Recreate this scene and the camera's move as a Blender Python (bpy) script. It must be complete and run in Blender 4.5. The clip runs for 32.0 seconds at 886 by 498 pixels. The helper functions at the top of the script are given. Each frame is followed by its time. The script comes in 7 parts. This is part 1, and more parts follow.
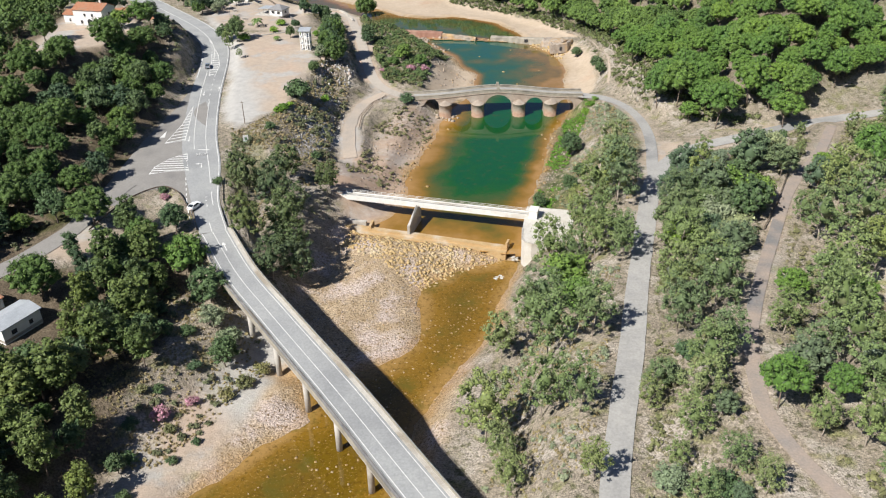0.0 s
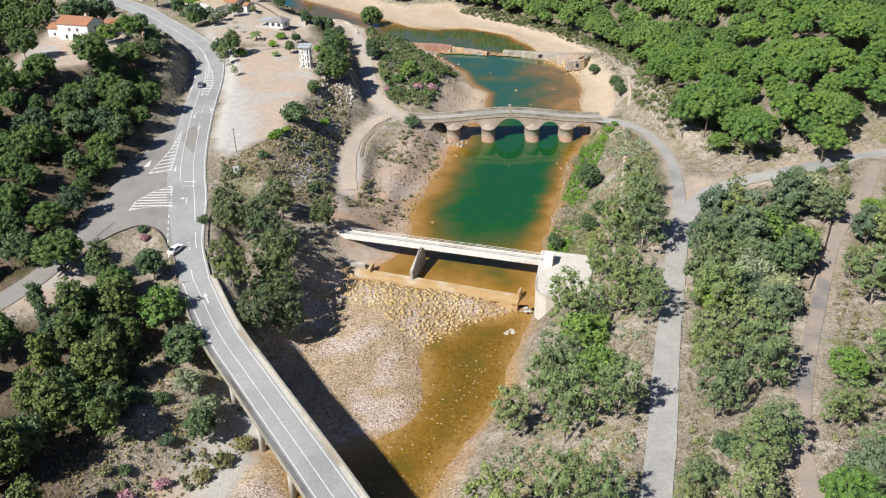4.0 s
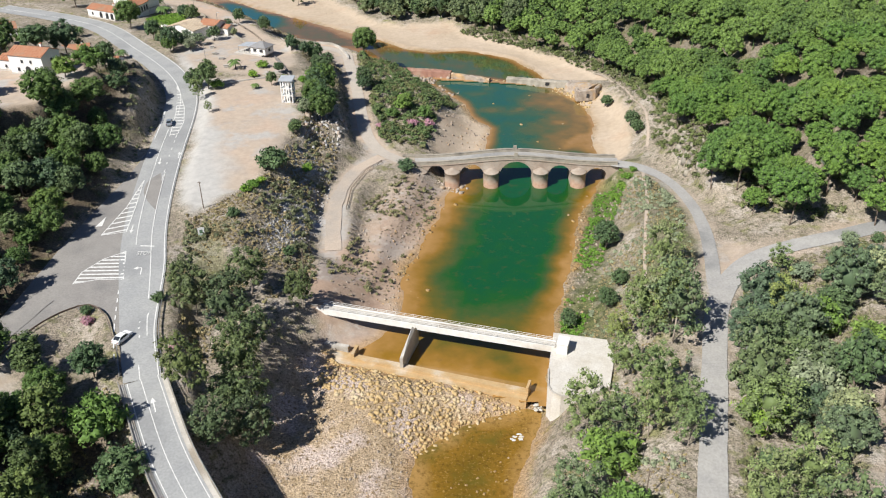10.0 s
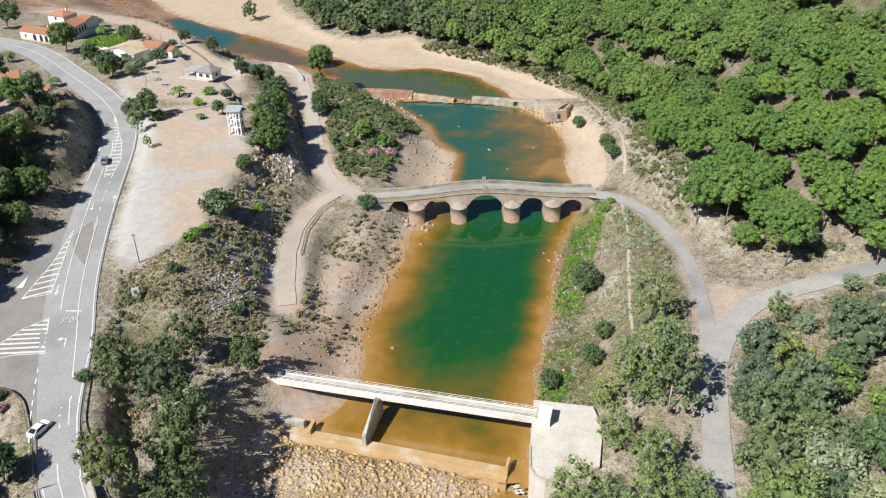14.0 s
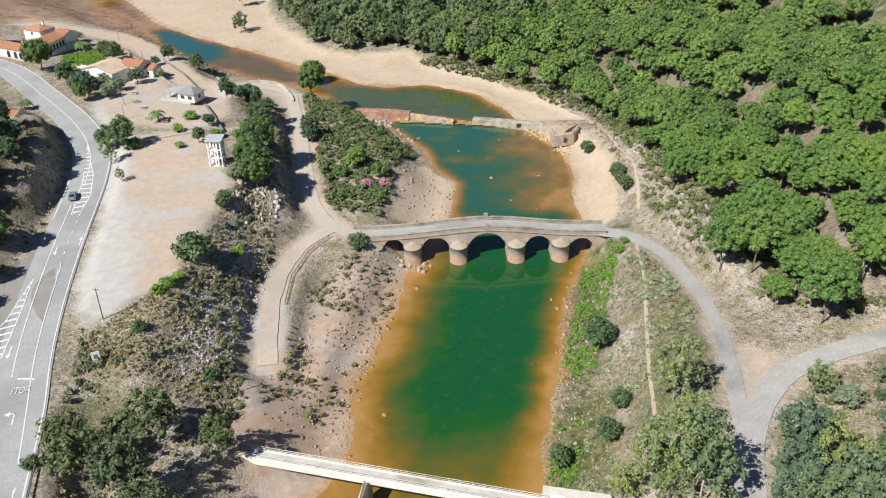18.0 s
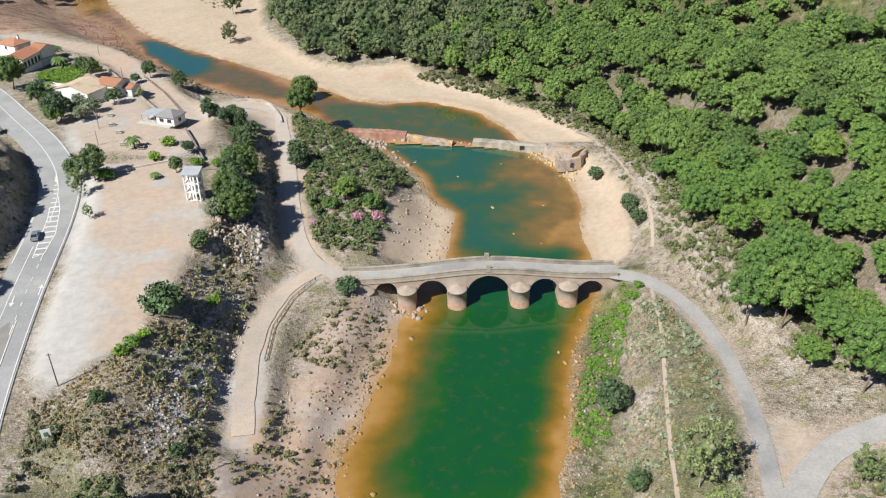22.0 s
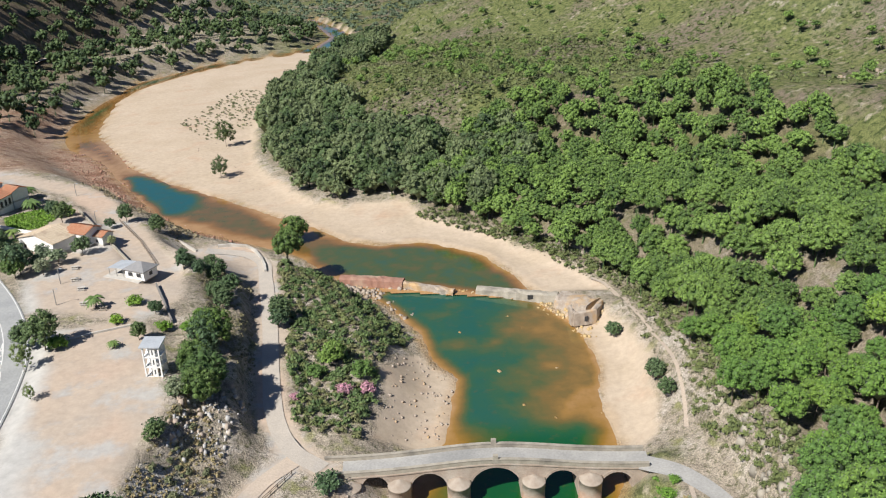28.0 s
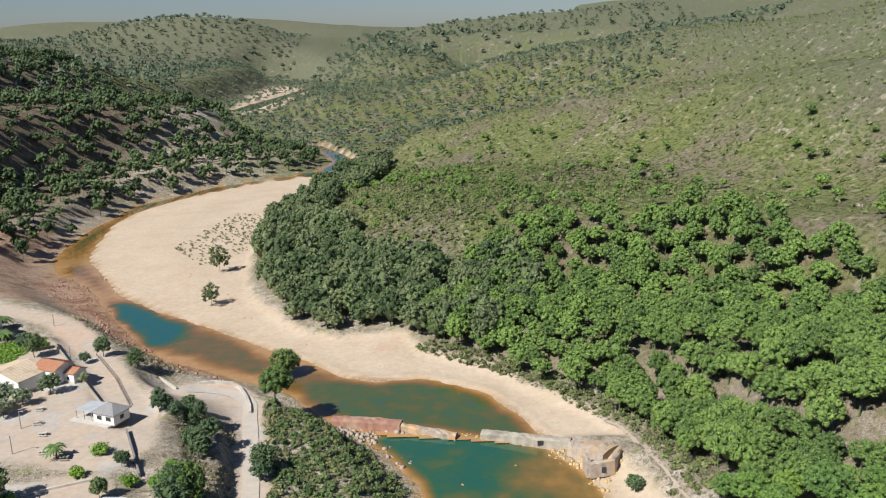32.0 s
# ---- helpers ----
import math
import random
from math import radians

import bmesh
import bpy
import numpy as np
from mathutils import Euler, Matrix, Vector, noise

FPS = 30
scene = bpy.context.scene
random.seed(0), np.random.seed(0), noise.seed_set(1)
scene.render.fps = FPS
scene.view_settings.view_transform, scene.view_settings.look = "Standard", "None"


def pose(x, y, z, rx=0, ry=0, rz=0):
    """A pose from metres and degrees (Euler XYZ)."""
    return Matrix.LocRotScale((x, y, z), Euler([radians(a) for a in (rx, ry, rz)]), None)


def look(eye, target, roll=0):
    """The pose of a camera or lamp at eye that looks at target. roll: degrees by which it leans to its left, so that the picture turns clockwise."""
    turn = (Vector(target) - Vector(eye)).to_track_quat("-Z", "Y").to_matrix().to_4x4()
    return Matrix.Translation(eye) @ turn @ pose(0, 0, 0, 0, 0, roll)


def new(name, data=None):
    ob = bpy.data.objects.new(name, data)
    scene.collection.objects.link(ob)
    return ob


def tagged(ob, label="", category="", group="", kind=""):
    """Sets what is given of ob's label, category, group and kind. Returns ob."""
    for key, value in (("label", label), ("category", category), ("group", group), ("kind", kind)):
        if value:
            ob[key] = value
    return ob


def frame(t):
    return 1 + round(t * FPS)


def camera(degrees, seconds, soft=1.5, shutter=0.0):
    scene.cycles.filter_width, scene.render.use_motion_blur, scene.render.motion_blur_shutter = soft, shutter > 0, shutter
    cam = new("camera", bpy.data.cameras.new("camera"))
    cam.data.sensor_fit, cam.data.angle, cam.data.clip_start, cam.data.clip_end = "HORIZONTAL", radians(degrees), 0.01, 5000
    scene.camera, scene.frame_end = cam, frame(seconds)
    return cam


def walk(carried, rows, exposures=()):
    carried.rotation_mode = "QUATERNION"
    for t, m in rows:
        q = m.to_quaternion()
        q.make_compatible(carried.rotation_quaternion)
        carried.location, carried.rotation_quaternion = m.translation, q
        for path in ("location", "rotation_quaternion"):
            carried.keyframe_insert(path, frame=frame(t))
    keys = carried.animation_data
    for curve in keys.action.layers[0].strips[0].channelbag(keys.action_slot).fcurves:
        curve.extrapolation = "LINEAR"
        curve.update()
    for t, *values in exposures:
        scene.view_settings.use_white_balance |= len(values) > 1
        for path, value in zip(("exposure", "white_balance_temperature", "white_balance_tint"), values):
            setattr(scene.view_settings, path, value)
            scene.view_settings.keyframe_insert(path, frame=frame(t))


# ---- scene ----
cam = camera(56.0, 32.0, soft=1.15)
# seconds, place in metres, Euler turn in degrees
ROWS = [
    (0, 2.00, -0.00, 110.15, 59.912, 0.985, 0.136),
    (0.5, 2.12, 2.94, 110.31, 59.888, 1.002, 0.103),
    (1, 2.22, 5.87, 110.45, 59.887, 0.962, 0.481),
    (1.5, 2.31, 8.79, 110.57, 59.856, 0.938, 0.845),
    (2, 2.38, 11.71, 110.66, 59.824, 0.885, 1.013),
    (2.5, 2.43, 14.62, 110.73, 59.784, 0.817, 1.010),
    (3, 2.48, 17.53, 110.78, 59.783, 0.772, 1.007),
    (3.5, 2.51, 20.43, 110.82, 59.744, 0.757, 0.983),
    (5.5, 2.59, 31.97, 110.84, 59.760, 0.612, 0.982),
    (6, 2.60, 34.84, 110.83, 59.773, 0.647, 0.957),
    (6.5, 2.61, 37.70, 110.81, 59.784, 0.649, 0.959),
    (7, 2.62, 40.56, 110.78, 59.826, 0.632, 0.960),
    (7.5, 2.63, 43.41, 110.75, 59.826, 0.632, 0.968),
    (8, 2.65, 46.26, 110.72, 59.871, 0.601, 0.995),
    (8.5, 2.66, 49.10, 110.69, 59.863, 0.607, 1.020),
    (9, 2.69, 51.93, 110.65, 59.877, 0.597, 1.024),
    (9.5, 2.71, 54.75, 110.62, 59.875, 0.571, 1.045),
    (10, 2.75, 57.57, 110.59, 59.870, 0.566, 1.050),
    (10.5, 2.79, 60.38, 110.57, 59.871, 0.612, 1.012),
    (11, 2.83, 63.19, 110.54, 59.891, 0.604, 0.877),
    (11.5, 2.89, 65.99, 110.53, 59.884, 0.611, 0.498),
    (12, 2.96, 68.78, 110.51, 59.918, 0.694, -0.351),
    (12.5, 3.03, 71.56, 110.50, 59.912, 0.722, -1.232),
    (13, 3.11, 74.33, 110.50, 59.935, 0.780, -1.613),
    (13.5, 3.20, 77.10, 110.50, 59.924, 0.761, -1.587),
    (14, 3.30, 79.86, 110.51, 59.956, 0.765, -1.588),
    (14.5, 3.41, 82.61, 110.53, 59.958, 0.730, -1.577),
    (16.5, 3.94, 93.51, 110.65, 59.956, 0.713, -1.567),
    (17, 4.10, 96.21, 110.69, 59.949, 0.759, -1.578),
    (17.5, 4.26, 98.91, 110.74, 59.917, 0.766, -1.554),
    (18, 4.43, 101.59, 110.80, 59.907, 0.768, -1.564),
    (18.5, 4.61, 104.25, 110.85, 59.876, 0.739, -1.536),
    (19, 4.80, 106.91, 110.91, 59.843, 0.755, -1.539),
    (19.5, 4.99, 109.56, 110.98, 59.811, 0.770, -1.533),
    (20, 5.19, 112.19, 111.04, 59.788, 0.720, -1.502),
    (20.5, 5.39, 114.81, 111.10, 59.766, 0.753, -1.500),
    (21, 5.59, 117.42, 111.17, 59.744, 0.699, -1.460),
    (21.5, 5.80, 120.02, 111.23, 59.706, 0.757, -1.479),
    (22, 6.01, 122.60, 111.29, 59.711, 0.812, -1.489),
    (22.5, 6.22, 125.17, 111.34, 59.673, 0.837, -1.464),
    (23, 6.43, 127.72, 111.39, 59.650, 0.906, -1.481),
    (23.5, 6.63, 130.25, 111.44, 59.621, 0.897, -1.424),
    (24, 6.83, 132.77, 111.47, 59.750, 0.972, -1.421),
    (24.5, 7.03, 135.28, 111.49, 60.332, 1.030, -1.432),
    (25, 7.22, 137.76, 111.50, 61.275, 1.055, -1.407),
    (25.5, 7.41, 140.24, 111.50, 62.192, 1.139, -1.420),
    (27.5, 8.03, 149.93, 111.31, 66.257, 1.363, -1.405),
    (28, 8.14, 152.31, 111.21, 67.281, 1.348, -1.397),
    (28.5, 8.24, 154.66, 111.08, 68.253, 1.330, -1.375),
    (29, 8.32, 156.99, 110.92, 69.289, 1.289, -1.333),
    (29.5, 8.37, 159.30, 110.73, 70.332, 1.250, -1.293),
    (30, 8.40, 161.59, 110.50, 71.439, 1.323, -1.293),
    (30.5, 8.39, 163.85, 110.24, 72.475, 1.263, -1.271),
    (31, 8.36, 166.09, 109.94, 73.581, 1.200, -1.252),
    (31.5, 8.30, 168.31, 109.60, 74.622, 1.138, -1.243),
    (32, 8.20, 170.50, 109.21, 75.533, 1.084, -1.247),
]
walk(cam, [(t, pose(x, y, z, rx, ry, rz)) for t, x, y, z, rx, ry, rz in ROWS])

# ---- light ----
SUN_TO = Vector((-0.73, -0.68, 1.02)).normalized()
world = bpy.data.worlds.new("sky")
scene.world = world
world.use_nodes = True
_n = world.node_tree.nodes
_sky = _n.new("ShaderNodeTexSky")
_sky.sky_type = "NISHITA"
_sky.sun_disc = False
_sky.sun_elevation = math.asin(SUN_TO.z)
_sky.sun_rotation = math.atan2(SUN_TO.x, SUN_TO.y)
_sky.altitude, _sky.dust_density, _sky.ozone_density = 200, 0.5, 3.0
_n["Background"].inputs["Strength"].default_value = 0.044
_tint = _n.new("ShaderNodeMix")
_tint.data_type, _tint.blend_type = "RGBA", "MULTIPLY"
_tint.inputs[0].default_value, _tint.inputs[7].default_value = 1.0, (0.90, 0.97, 1.16, 1)
world.node_tree.links.new(_sky.outputs[0], _tint.inputs[6])
world.node_tree.links.new(_tint.outputs[2], _n["Background"].inputs[0])
_sun = bpy.data.lights.new("sun", "SUN")
_sun.energy, _sun.angle, _sun.color = 5.0, radians(0.5), (1.0, 0.975, 0.92)
sun = new("sun", _sun)
sun.matrix_world = look(SUN_TO * 500, (0, 0, 0))
scene.view_settings.exposure = 0.46


# ---- materials ----
class Mat:
    """A small writer of node materials."""

    def __init__(self, name, rough=0.85, metal=0.0, spec=0.3):
        self.m = bpy.data.materials.new(name)
        self.m.use_nodes = True
        self.nt = self.m.node_tree
        self.b = self.nt.nodes["Principled BSDF"]
        self.b.inputs["Roughness"].default_value = rough
        self.b.inputs["Metallic"].default_value = metal
        self.b.inputs["Specular IOR Level"].default_value = spec
        self.coord = None

    def node(self, kind, **kw):
        n = self.nt.nodes.new(kind)
        for k, v in kw.items():
            n.inputs[k].default_value = v
        return n

    def link(self, a, b):
        self.nt.links.new(a, b)

    def pos(self):
        if self.coord is None:
            self.coord = self.node("ShaderNodeNewGeometry").outputs["Position"]
        return self.coord

    def noise(self, scale, detail=4.0, rough=0.55, space=None, lo=0.3, hi=0.7):
        n = self.node("ShaderNodeTexNoise", Scale=scale, Detail=detail, Roughness=rough)
        self.link(space or self.pos(), n.inputs["Vector"])
        r = self.node("ShaderNodeMapRange")
        r.inputs[1].default_value, r.inputs[2].default_value = lo, hi
        self.link(n.outputs[0], r.inputs[0])
        return r.outputs[0]

    def ramp(self, fac, stops):
        n = self.nt.nodes.new("ShaderNodeValToRGB")
        e = n.color_ramp.elements
        while len(e) < len(stops):
            e.new(0.5)
        for k, (p, c) in enumerate(stops):
            e[k].position, e[k].color = p, (*c, 1)
        self.link(fac, n.inputs[0])
        return n.outputs[0]

    def attr(self, name, out="Fac"):
        n = self.nt.nodes.new("ShaderNodeAttribute")
        n.attribute_name = name
        return n.outputs[out]

    def mix(self, fac, a, b, mode="MIX"):
        n = self.nt.nodes.new("ShaderNodeMix")
        n.data_type, n.blend_type = "RGBA", mode
        for s, v in ((n.inputs[0], fac), (n.inputs[6], a), (n.inputs[7], b)):
            if hasattr(v, "is_linked"):
                self.link(v, s)
            elif isinstance(v, (int, float)):
                s.default_value = v
            else:
                s.default_value = (*v, 1)
        return n.outputs[2]

    def math(self, op, a, b=0.0, clamp=False):
        n = self.nt.nodes.new("ShaderNodeMath")
        n.operation, n.use_clamp = op, clamp
        for s, v in ((n.inputs[0], a), (n.inputs[1], b)):
            if hasattr(v, "is_linked"):
                self.link(v, s)
            else:
                s.default_value = v
        return n.outputs[0]

    def rnd(self):
        return self.nt.nodes.new("ShaderNodeObjectInfo").outputs["Random"]

    def colour(self, c):
        if hasattr(c, "is_linked"):
            self.link(c, self.b.inputs["Base Color"])
        else:
            self.b.inputs["Base Color"].default_value = (*c, 1)
        return self

    def bump(self, h, strength=0.4, dist=0.1):
        n = self.node("ShaderNodeBump", Strength=strength, Distance=dist)
        self.link(h, n.inputs["Height"])
        self.link(n.outputs[0], self.b.inputs["Normal"])
        return self


def weathered(name, a, b, scale=2.0, rough=0.85, c=None, metal=0.0, bump=0.3, dist=0.03, spec=0.3):
    """Two tones mixed at a coarse scale, a finer grain over them and a shade per object."""
    m = Mat(name, rough, metal, spec)
    col = m.mix(m.noise(scale), a, b)
    if c:
        col = m.mix(m.noise(scale * 0.23, lo=0.52, hi=0.66), col, c)
    g = m.noise(scale * 9, lo=0.2, hi=0.8)
    col = m.mix(0.35, col, m.mix(g, (0.25, 0.25, 0.25), (0.75, 0.75, 0.75)), "OVERLAY")
    m.colour(col).bump(g, bump, dist)
    return m.m


def foliage(name, dark, light, scale=0.6, dry=None, tint=0.8):
    m = Mat(name, 0.6, spec=0.25)
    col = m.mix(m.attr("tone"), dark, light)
    col = m.mix(m.noise(scale, lo=0.35, hi=0.65), col, m.mix(0.4, col, dark))
    tone = m.ramp(m.rnd(), [(0.0, (0.36, 0.42, 0.46)), (0.3, (0.42, 0.49, 0.42)), (0.6, (0.53, 0.56, 0.44)), (0.8, (0.56, 0.56, 0.52)), (1.0, (0.66, 0.64, 0.40))])
    if tint:
        col = m.mix(tint, col, tone, "OVERLAY")
    if dry:
        col = m.mix(m.noise(scale * 0.3, lo=0.6, hi=0.75), col, dry)
    m.colour(col)
    m.b.inputs["Transmission Weight"].default_value = 0.0
    m.b.inputs["Sheen Weight"].default_value = 0.1
    return m.m


ASPHALT = weathered("asphalt", (0.30, 0.303, 0.30), (0.35, 0.35, 0.338), 0.25, 0.9, (0.265, 0.267, 0.265), bump=0.2)
PALE_ASPHALT = weathered("worn_asphalt", (0.31, 0.30, 0.285), (0.38, 0.365, 0.34), 0.25, 0.92, (0.25, 0.245, 0.235))
PATH_DIRT = weathered("packed_earth", (0.47, 0.385, 0.305), (0.42, 0.345, 0.28), 0.3, 0.95, (0.36, 0.315, 0.27))
EARTH_PATH = weathered("worn_red_earth", (0.36, 0.285, 0.23), (0.27, 0.235, 0.21), 0.3, 0.95, (0.19, 0.182, 0.178))
LANE = weathered("dusty_lane", (0.40, 0.355, 0.305), (0.45, 0.395, 0.335), 0.4, 0.92, (0.33, 0.31, 0.285))
WHITE_LINE = weathered("road_paint", (0.74, 0.73, 0.70), (0.55, 0.54, 0.52), 1.5, 0.7)
CONCRETE = weathered("pale_concrete", (0.52, 0.49, 0.44), (0.40, 0.37, 0.33), 0.5, 0.9, (0.30, 0.26, 0.21))
OCHRE_CONCRETE = weathered("rust_stained_concrete", (0.48, 0.34, 0.18), (0.40, 0.26, 0.12), 0.6, 0.9, (0.50, 0.42, 0.32))
STONE = weathered("old_stonework", (0.42, 0.34, 0.275), (0.31, 0.245, 0.195), 0.5, 0.92, (0.44, 0.385, 0.325), bump=0.5)
RED_STONE = weathered("red_masonry", (0.34, 0.19, 0.14), (0.27, 0.14, 0.10), 0.5, 0.92, (0.42, 0.30, 0.22), bump=0.6, dist=0.08)
PARAPET = weathered("lichened_stone", (0.38, 0.34, 0.28), (0.28, 0.25, 0.20), 0.7, 0.92, (0.20, 0.18, 0.15))
WHITEWASH = weathered("whitewash", (0.80, 0.79, 0.76), (0.72, 0.70, 0.66), 0.6, 0.9, bump=0.1)
TILES = weathered("clay_tiles", (0.36, 0.155, 0.085), (0.42, 0.21, 0.125), 1.5, 0.9, (0.32, 0.21, 0.14))
PALE_TILES = weathered("pale_clay_tiles", (0.52, 0.43, 0.32), (0.45, 0.36, 0.26), 1.5, 0.9, (0.38, 0.30, 0.22))
SHEET = weathered("grey_sheet_roof", (0.42, 0.44, 0.46), (0.34, 0.36, 0.38), 0.5, 0.5)
SLATE = weathered("slate_grey_roof", (0.20, 0.20, 0.205), (0.26, 0.25, 0.245), 1.2, 0.8)
DARK = weathered("dark_opening", (0.03, 0.03, 0.035), (0.05, 0.05, 0.05), 2, 0.5)
STEEL = weathered("galvanised_steel", (0.42, 0.42, 0.41), (0.32, 0.32, 0.31), 3, 0.45, metal=0.6)
RUST = weathered("rusty_rail", (0.20, 0.15, 0.12), (0.14, 0.11, 0.09), 3, 0.7, metal=0.3)
WOOD = weathered("grey_timber", (0.16, 0.12, 0.09), (0.22, 0.18, 0.14), 4, 0.85)
BARK = weathered("bark", (0.13, 0.095, 0.07), (0.19, 0.15, 0.12), 3, 0.95)
PALE_BARK = weathered("pale_bark", (0.36, 0.31, 0.26), (0.26, 0.21, 0.17), 2, 0.9)
ROCK = weathered("pale_rock", (0.42, 0.36, 0.30), (0.30, 0.24, 0.19), 0.8, 0.95, (0.45, 0.30, 0.16), bump=0.6, dist=0.1)
GREY_ROCK = weathered("grey_slate_rubble", (0.45, 0.44, 0.425), (0.34, 0.325, 0.31), 1.2, 0.95, (0.50, 0.47, 0.435), bump=0.6)
ORANGE_ROCK = weathered("ochre_river_stone", (0.50, 0.37, 0.19), (0.40, 0.275, 0.125), 0.8, 0.9, (0.52, 0.43, 0.29), bump=0.6)
RUSTY_ROCK = weathered("rust_coated_stone", (0.36, 0.24, 0.10), (0.27, 0.17, 0.07), 0.8, 0.9, (0.42, 0.33, 0.21), bump=0.6)
PINE_LEAF = foliage("pine_needles", (0.06, 0.11, 0.026), (0.21, 0.33, 0.066))
PINE_WOOD_LEAF = foliage("pine_wood_needles", (0.06, 0.108, 0.027), (0.218, 0.33, 0.068), tint=0)
DEEP_PINE_LEAF = foliage("deep_pine_needles", (0.042, 0.076, 0.02), (0.15, 0.225, 0.058))
CONIFER_LEAF = foliage("conifer_needles", (0.055, 0.082, 0.024), (0.18, 0.22, 0.07))
EUCA_LEAF = foliage("olive_green_leaves", (0.095, 0.125, 0.048), (0.28, 0.33, 0.14), dry=(0.27, 0.265, 0.15))
ACACIA_LEAF = foliage("acacia_leaves", (0.062, 0.09, 0.052), (0.185, 0.235, 0.135))
GUM_LEAF = foliage("dark_olive_leaves", (0.052, 0.075, 0.03), (0.17, 0.20, 0.085), dry=(0.19, 0.19, 0.11))
DARK_LEAF = foliage("dark_green_leaves", (0.044, 0.075, 0.034), (0.138, 0.195, 0.09))
BRIGHT_LEAF = foliage("bright_green_leaves", (0.085, 0.16, 0.02), (0.21, 0.34, 0.05))
FIG_LEAF = foliage("fresh_green_leaves", (0.075, 0.125, 0.028), (0.205, 0.305, 0.068))
SCRUB_LEAF = foliage("scrub_leaves", (0.10, 0.10, 0.05), (0.26, 0.25, 0.125), dry=(0.30, 0.25, 0.165))
DRY_LEAF = foliage("dry_brown_stems", (0.15, 0.12, 0.08), (0.34, 0.285, 0.19), dry=(0.25, 0.24, 0.10))
GREY_LEAF = foliage("silvery_leaves", (0.14, 0.17, 0.105), (0.32, 0.35, 0.235))
PINK_LEAF = foliage("pink_oleander_blossom", (0.24, 0.16, 0.14), (0.72, 0.34, 0.47), tint=0)
PALM_LEAF = foliage("palm_fronds", (0.06, 0.10, 0.025), (0.17, 0.23, 0.07))


# ---- small mesh helpers ----
def mesh(name, verts, faces, mat, smooth=False):
    me = bpy.data.meshes.new(name)
    me.from_pydata([tuple(v) for v in verts], [], faces)
    me.materials.append(mat)
    if smooth:
        me.polygons.foreach_set("use_smooth", [True] * len(me.polygons))
    me.update()
    return me


class Geo:
    """Gathers boxes, tubes, strips and blobs into one mesh."""

    def __init__(self):
        self.v, self.f = [], []

    def add(self, verts, faces):
        o = len(self.v)
        self.v += [tuple(p) for p in verts]
        self.f += [tuple(i + o for i in f) for f in faces]
        return self

    def box(self, c, s, yaw=0.0, taper=1.0):
        """Centre of the base, size and turn in degrees."""
        a, (sx, sy, sz) = radians(yaw), s
        ca, sa = math.cos(a), math.sin(a)
        v = []
        for z, k in ((0, 1), (sz, taper)):
            for x, y in ((-1, -1), (1, -1), (1, 1), (-1, 1)):
                px, py = x * sx / 2 * k, y * sy / 2 * k
                v.append((c[0] + px * ca - py * sa, c[1] + px * sa + py * ca, c[2] + z))
        return self.add(v, [(3, 2, 1, 0), (4, 5, 6, 7), (0, 1, 5, 4), (1, 2, 6, 5), (2, 3, 7, 6), (3, 0, 4, 7)])

    def prism(self, poly, z0, z1):
        """A flat outline raised from z0 to z1; either may be a list of heights."""
        n = len(poly)
        a = z0 if hasattr(z0, "__len__") else [z0] * n
        b = z1 if hasattr(z1, "__len__") else [z1] * n
        v = [(x, y, a[i]) for i, (x, y) in enumerate(poly)] + [(x, y, b[i]) for i, (x, y) in enumerate(poly)]
        f = [tuple(range(n))[::-1], tuple(range(n, 2 * n))]
        f += [(i, (i + 1) % n, n + (i + 1) % n, n + i) for i in range(n)]
        return self.add(v, f)

    def tube(self, a, b, r0, r1=None, n=6):
        a, b = Vector(a), Vector(b)
        r1 = r0 if r1 is None else r1
        q = (b - a).to_track_quat("Z", "Y")
        v = []
        for p, r in ((a, r0), (b, r1)):
            for k in range(n):
                w = 2 * math.pi * k / n
                v.append(p + q @ Vector((r * math.cos(w), r * math.sin(w), 0)))
        f = [(k, (k + 1) % n, n + (k + 1) % n, n + k) for k in range(n)]
        return self.add(v, f + [tuple(range(n))[::-1], tuple(range(n, 2 * n))])

    def strip(self, left, right):
        n = len(left)
        return self.add(list(left) + list(right), [(i, n + i, n + i + 1, i + 1) for i in range(n - 1)])

    def beam(self, line, half, below, above):
        """A bar of rectangular section along a line of points."""
        n, v = len(line), []
        for i, p in enumerate(line):
            d = Vector(line[min(i + 1, n - 1)]) - Vector(line[max(i - 1, 0)])
            s = Vector((d.y, -d.x, 0)).normalized() * half
            for k, z in ((-1, -below), (1, -below), (1, above), (-1, above)):
                v.append((p[0] + s.x * k, p[1] + s.y * k, p[2] + z))
        f = [(0, 1, 2, 3), tuple(4 * (n - 1) + k for k in (3, 2, 1, 0))]
        for i in range(n - 1):
            f += [(4 * i + k, 4 * i + 4 + k, 4 * i + 4 + (k + 1) % 4, 4 * i + (k + 1) % 4) for k in range(4)]
        return self.add(v, f)

    def mesh(self, name, mat, smooth=False):
        return mesh(name, self.v, self.f, mat, smooth)


def part(name, geo, mat, parent=None, label="", smooth=False):
    """Links what geo holds as one mesh object under a thing or a part."""
    ob = new(name, geo.mesh(name, mat, smooth) if isinstance(geo, Geo) else geo)
    ob.parent = parent
    return tagged(ob, label)


def thing(name, label, category, at=(0, 0, 0), yaw=0.0, group="", kind=""):
    ob = tagged(new(name), label, category, group, kind)
    ob.matrix_world = pose(*at, 0, 0, yaw)
    return ob


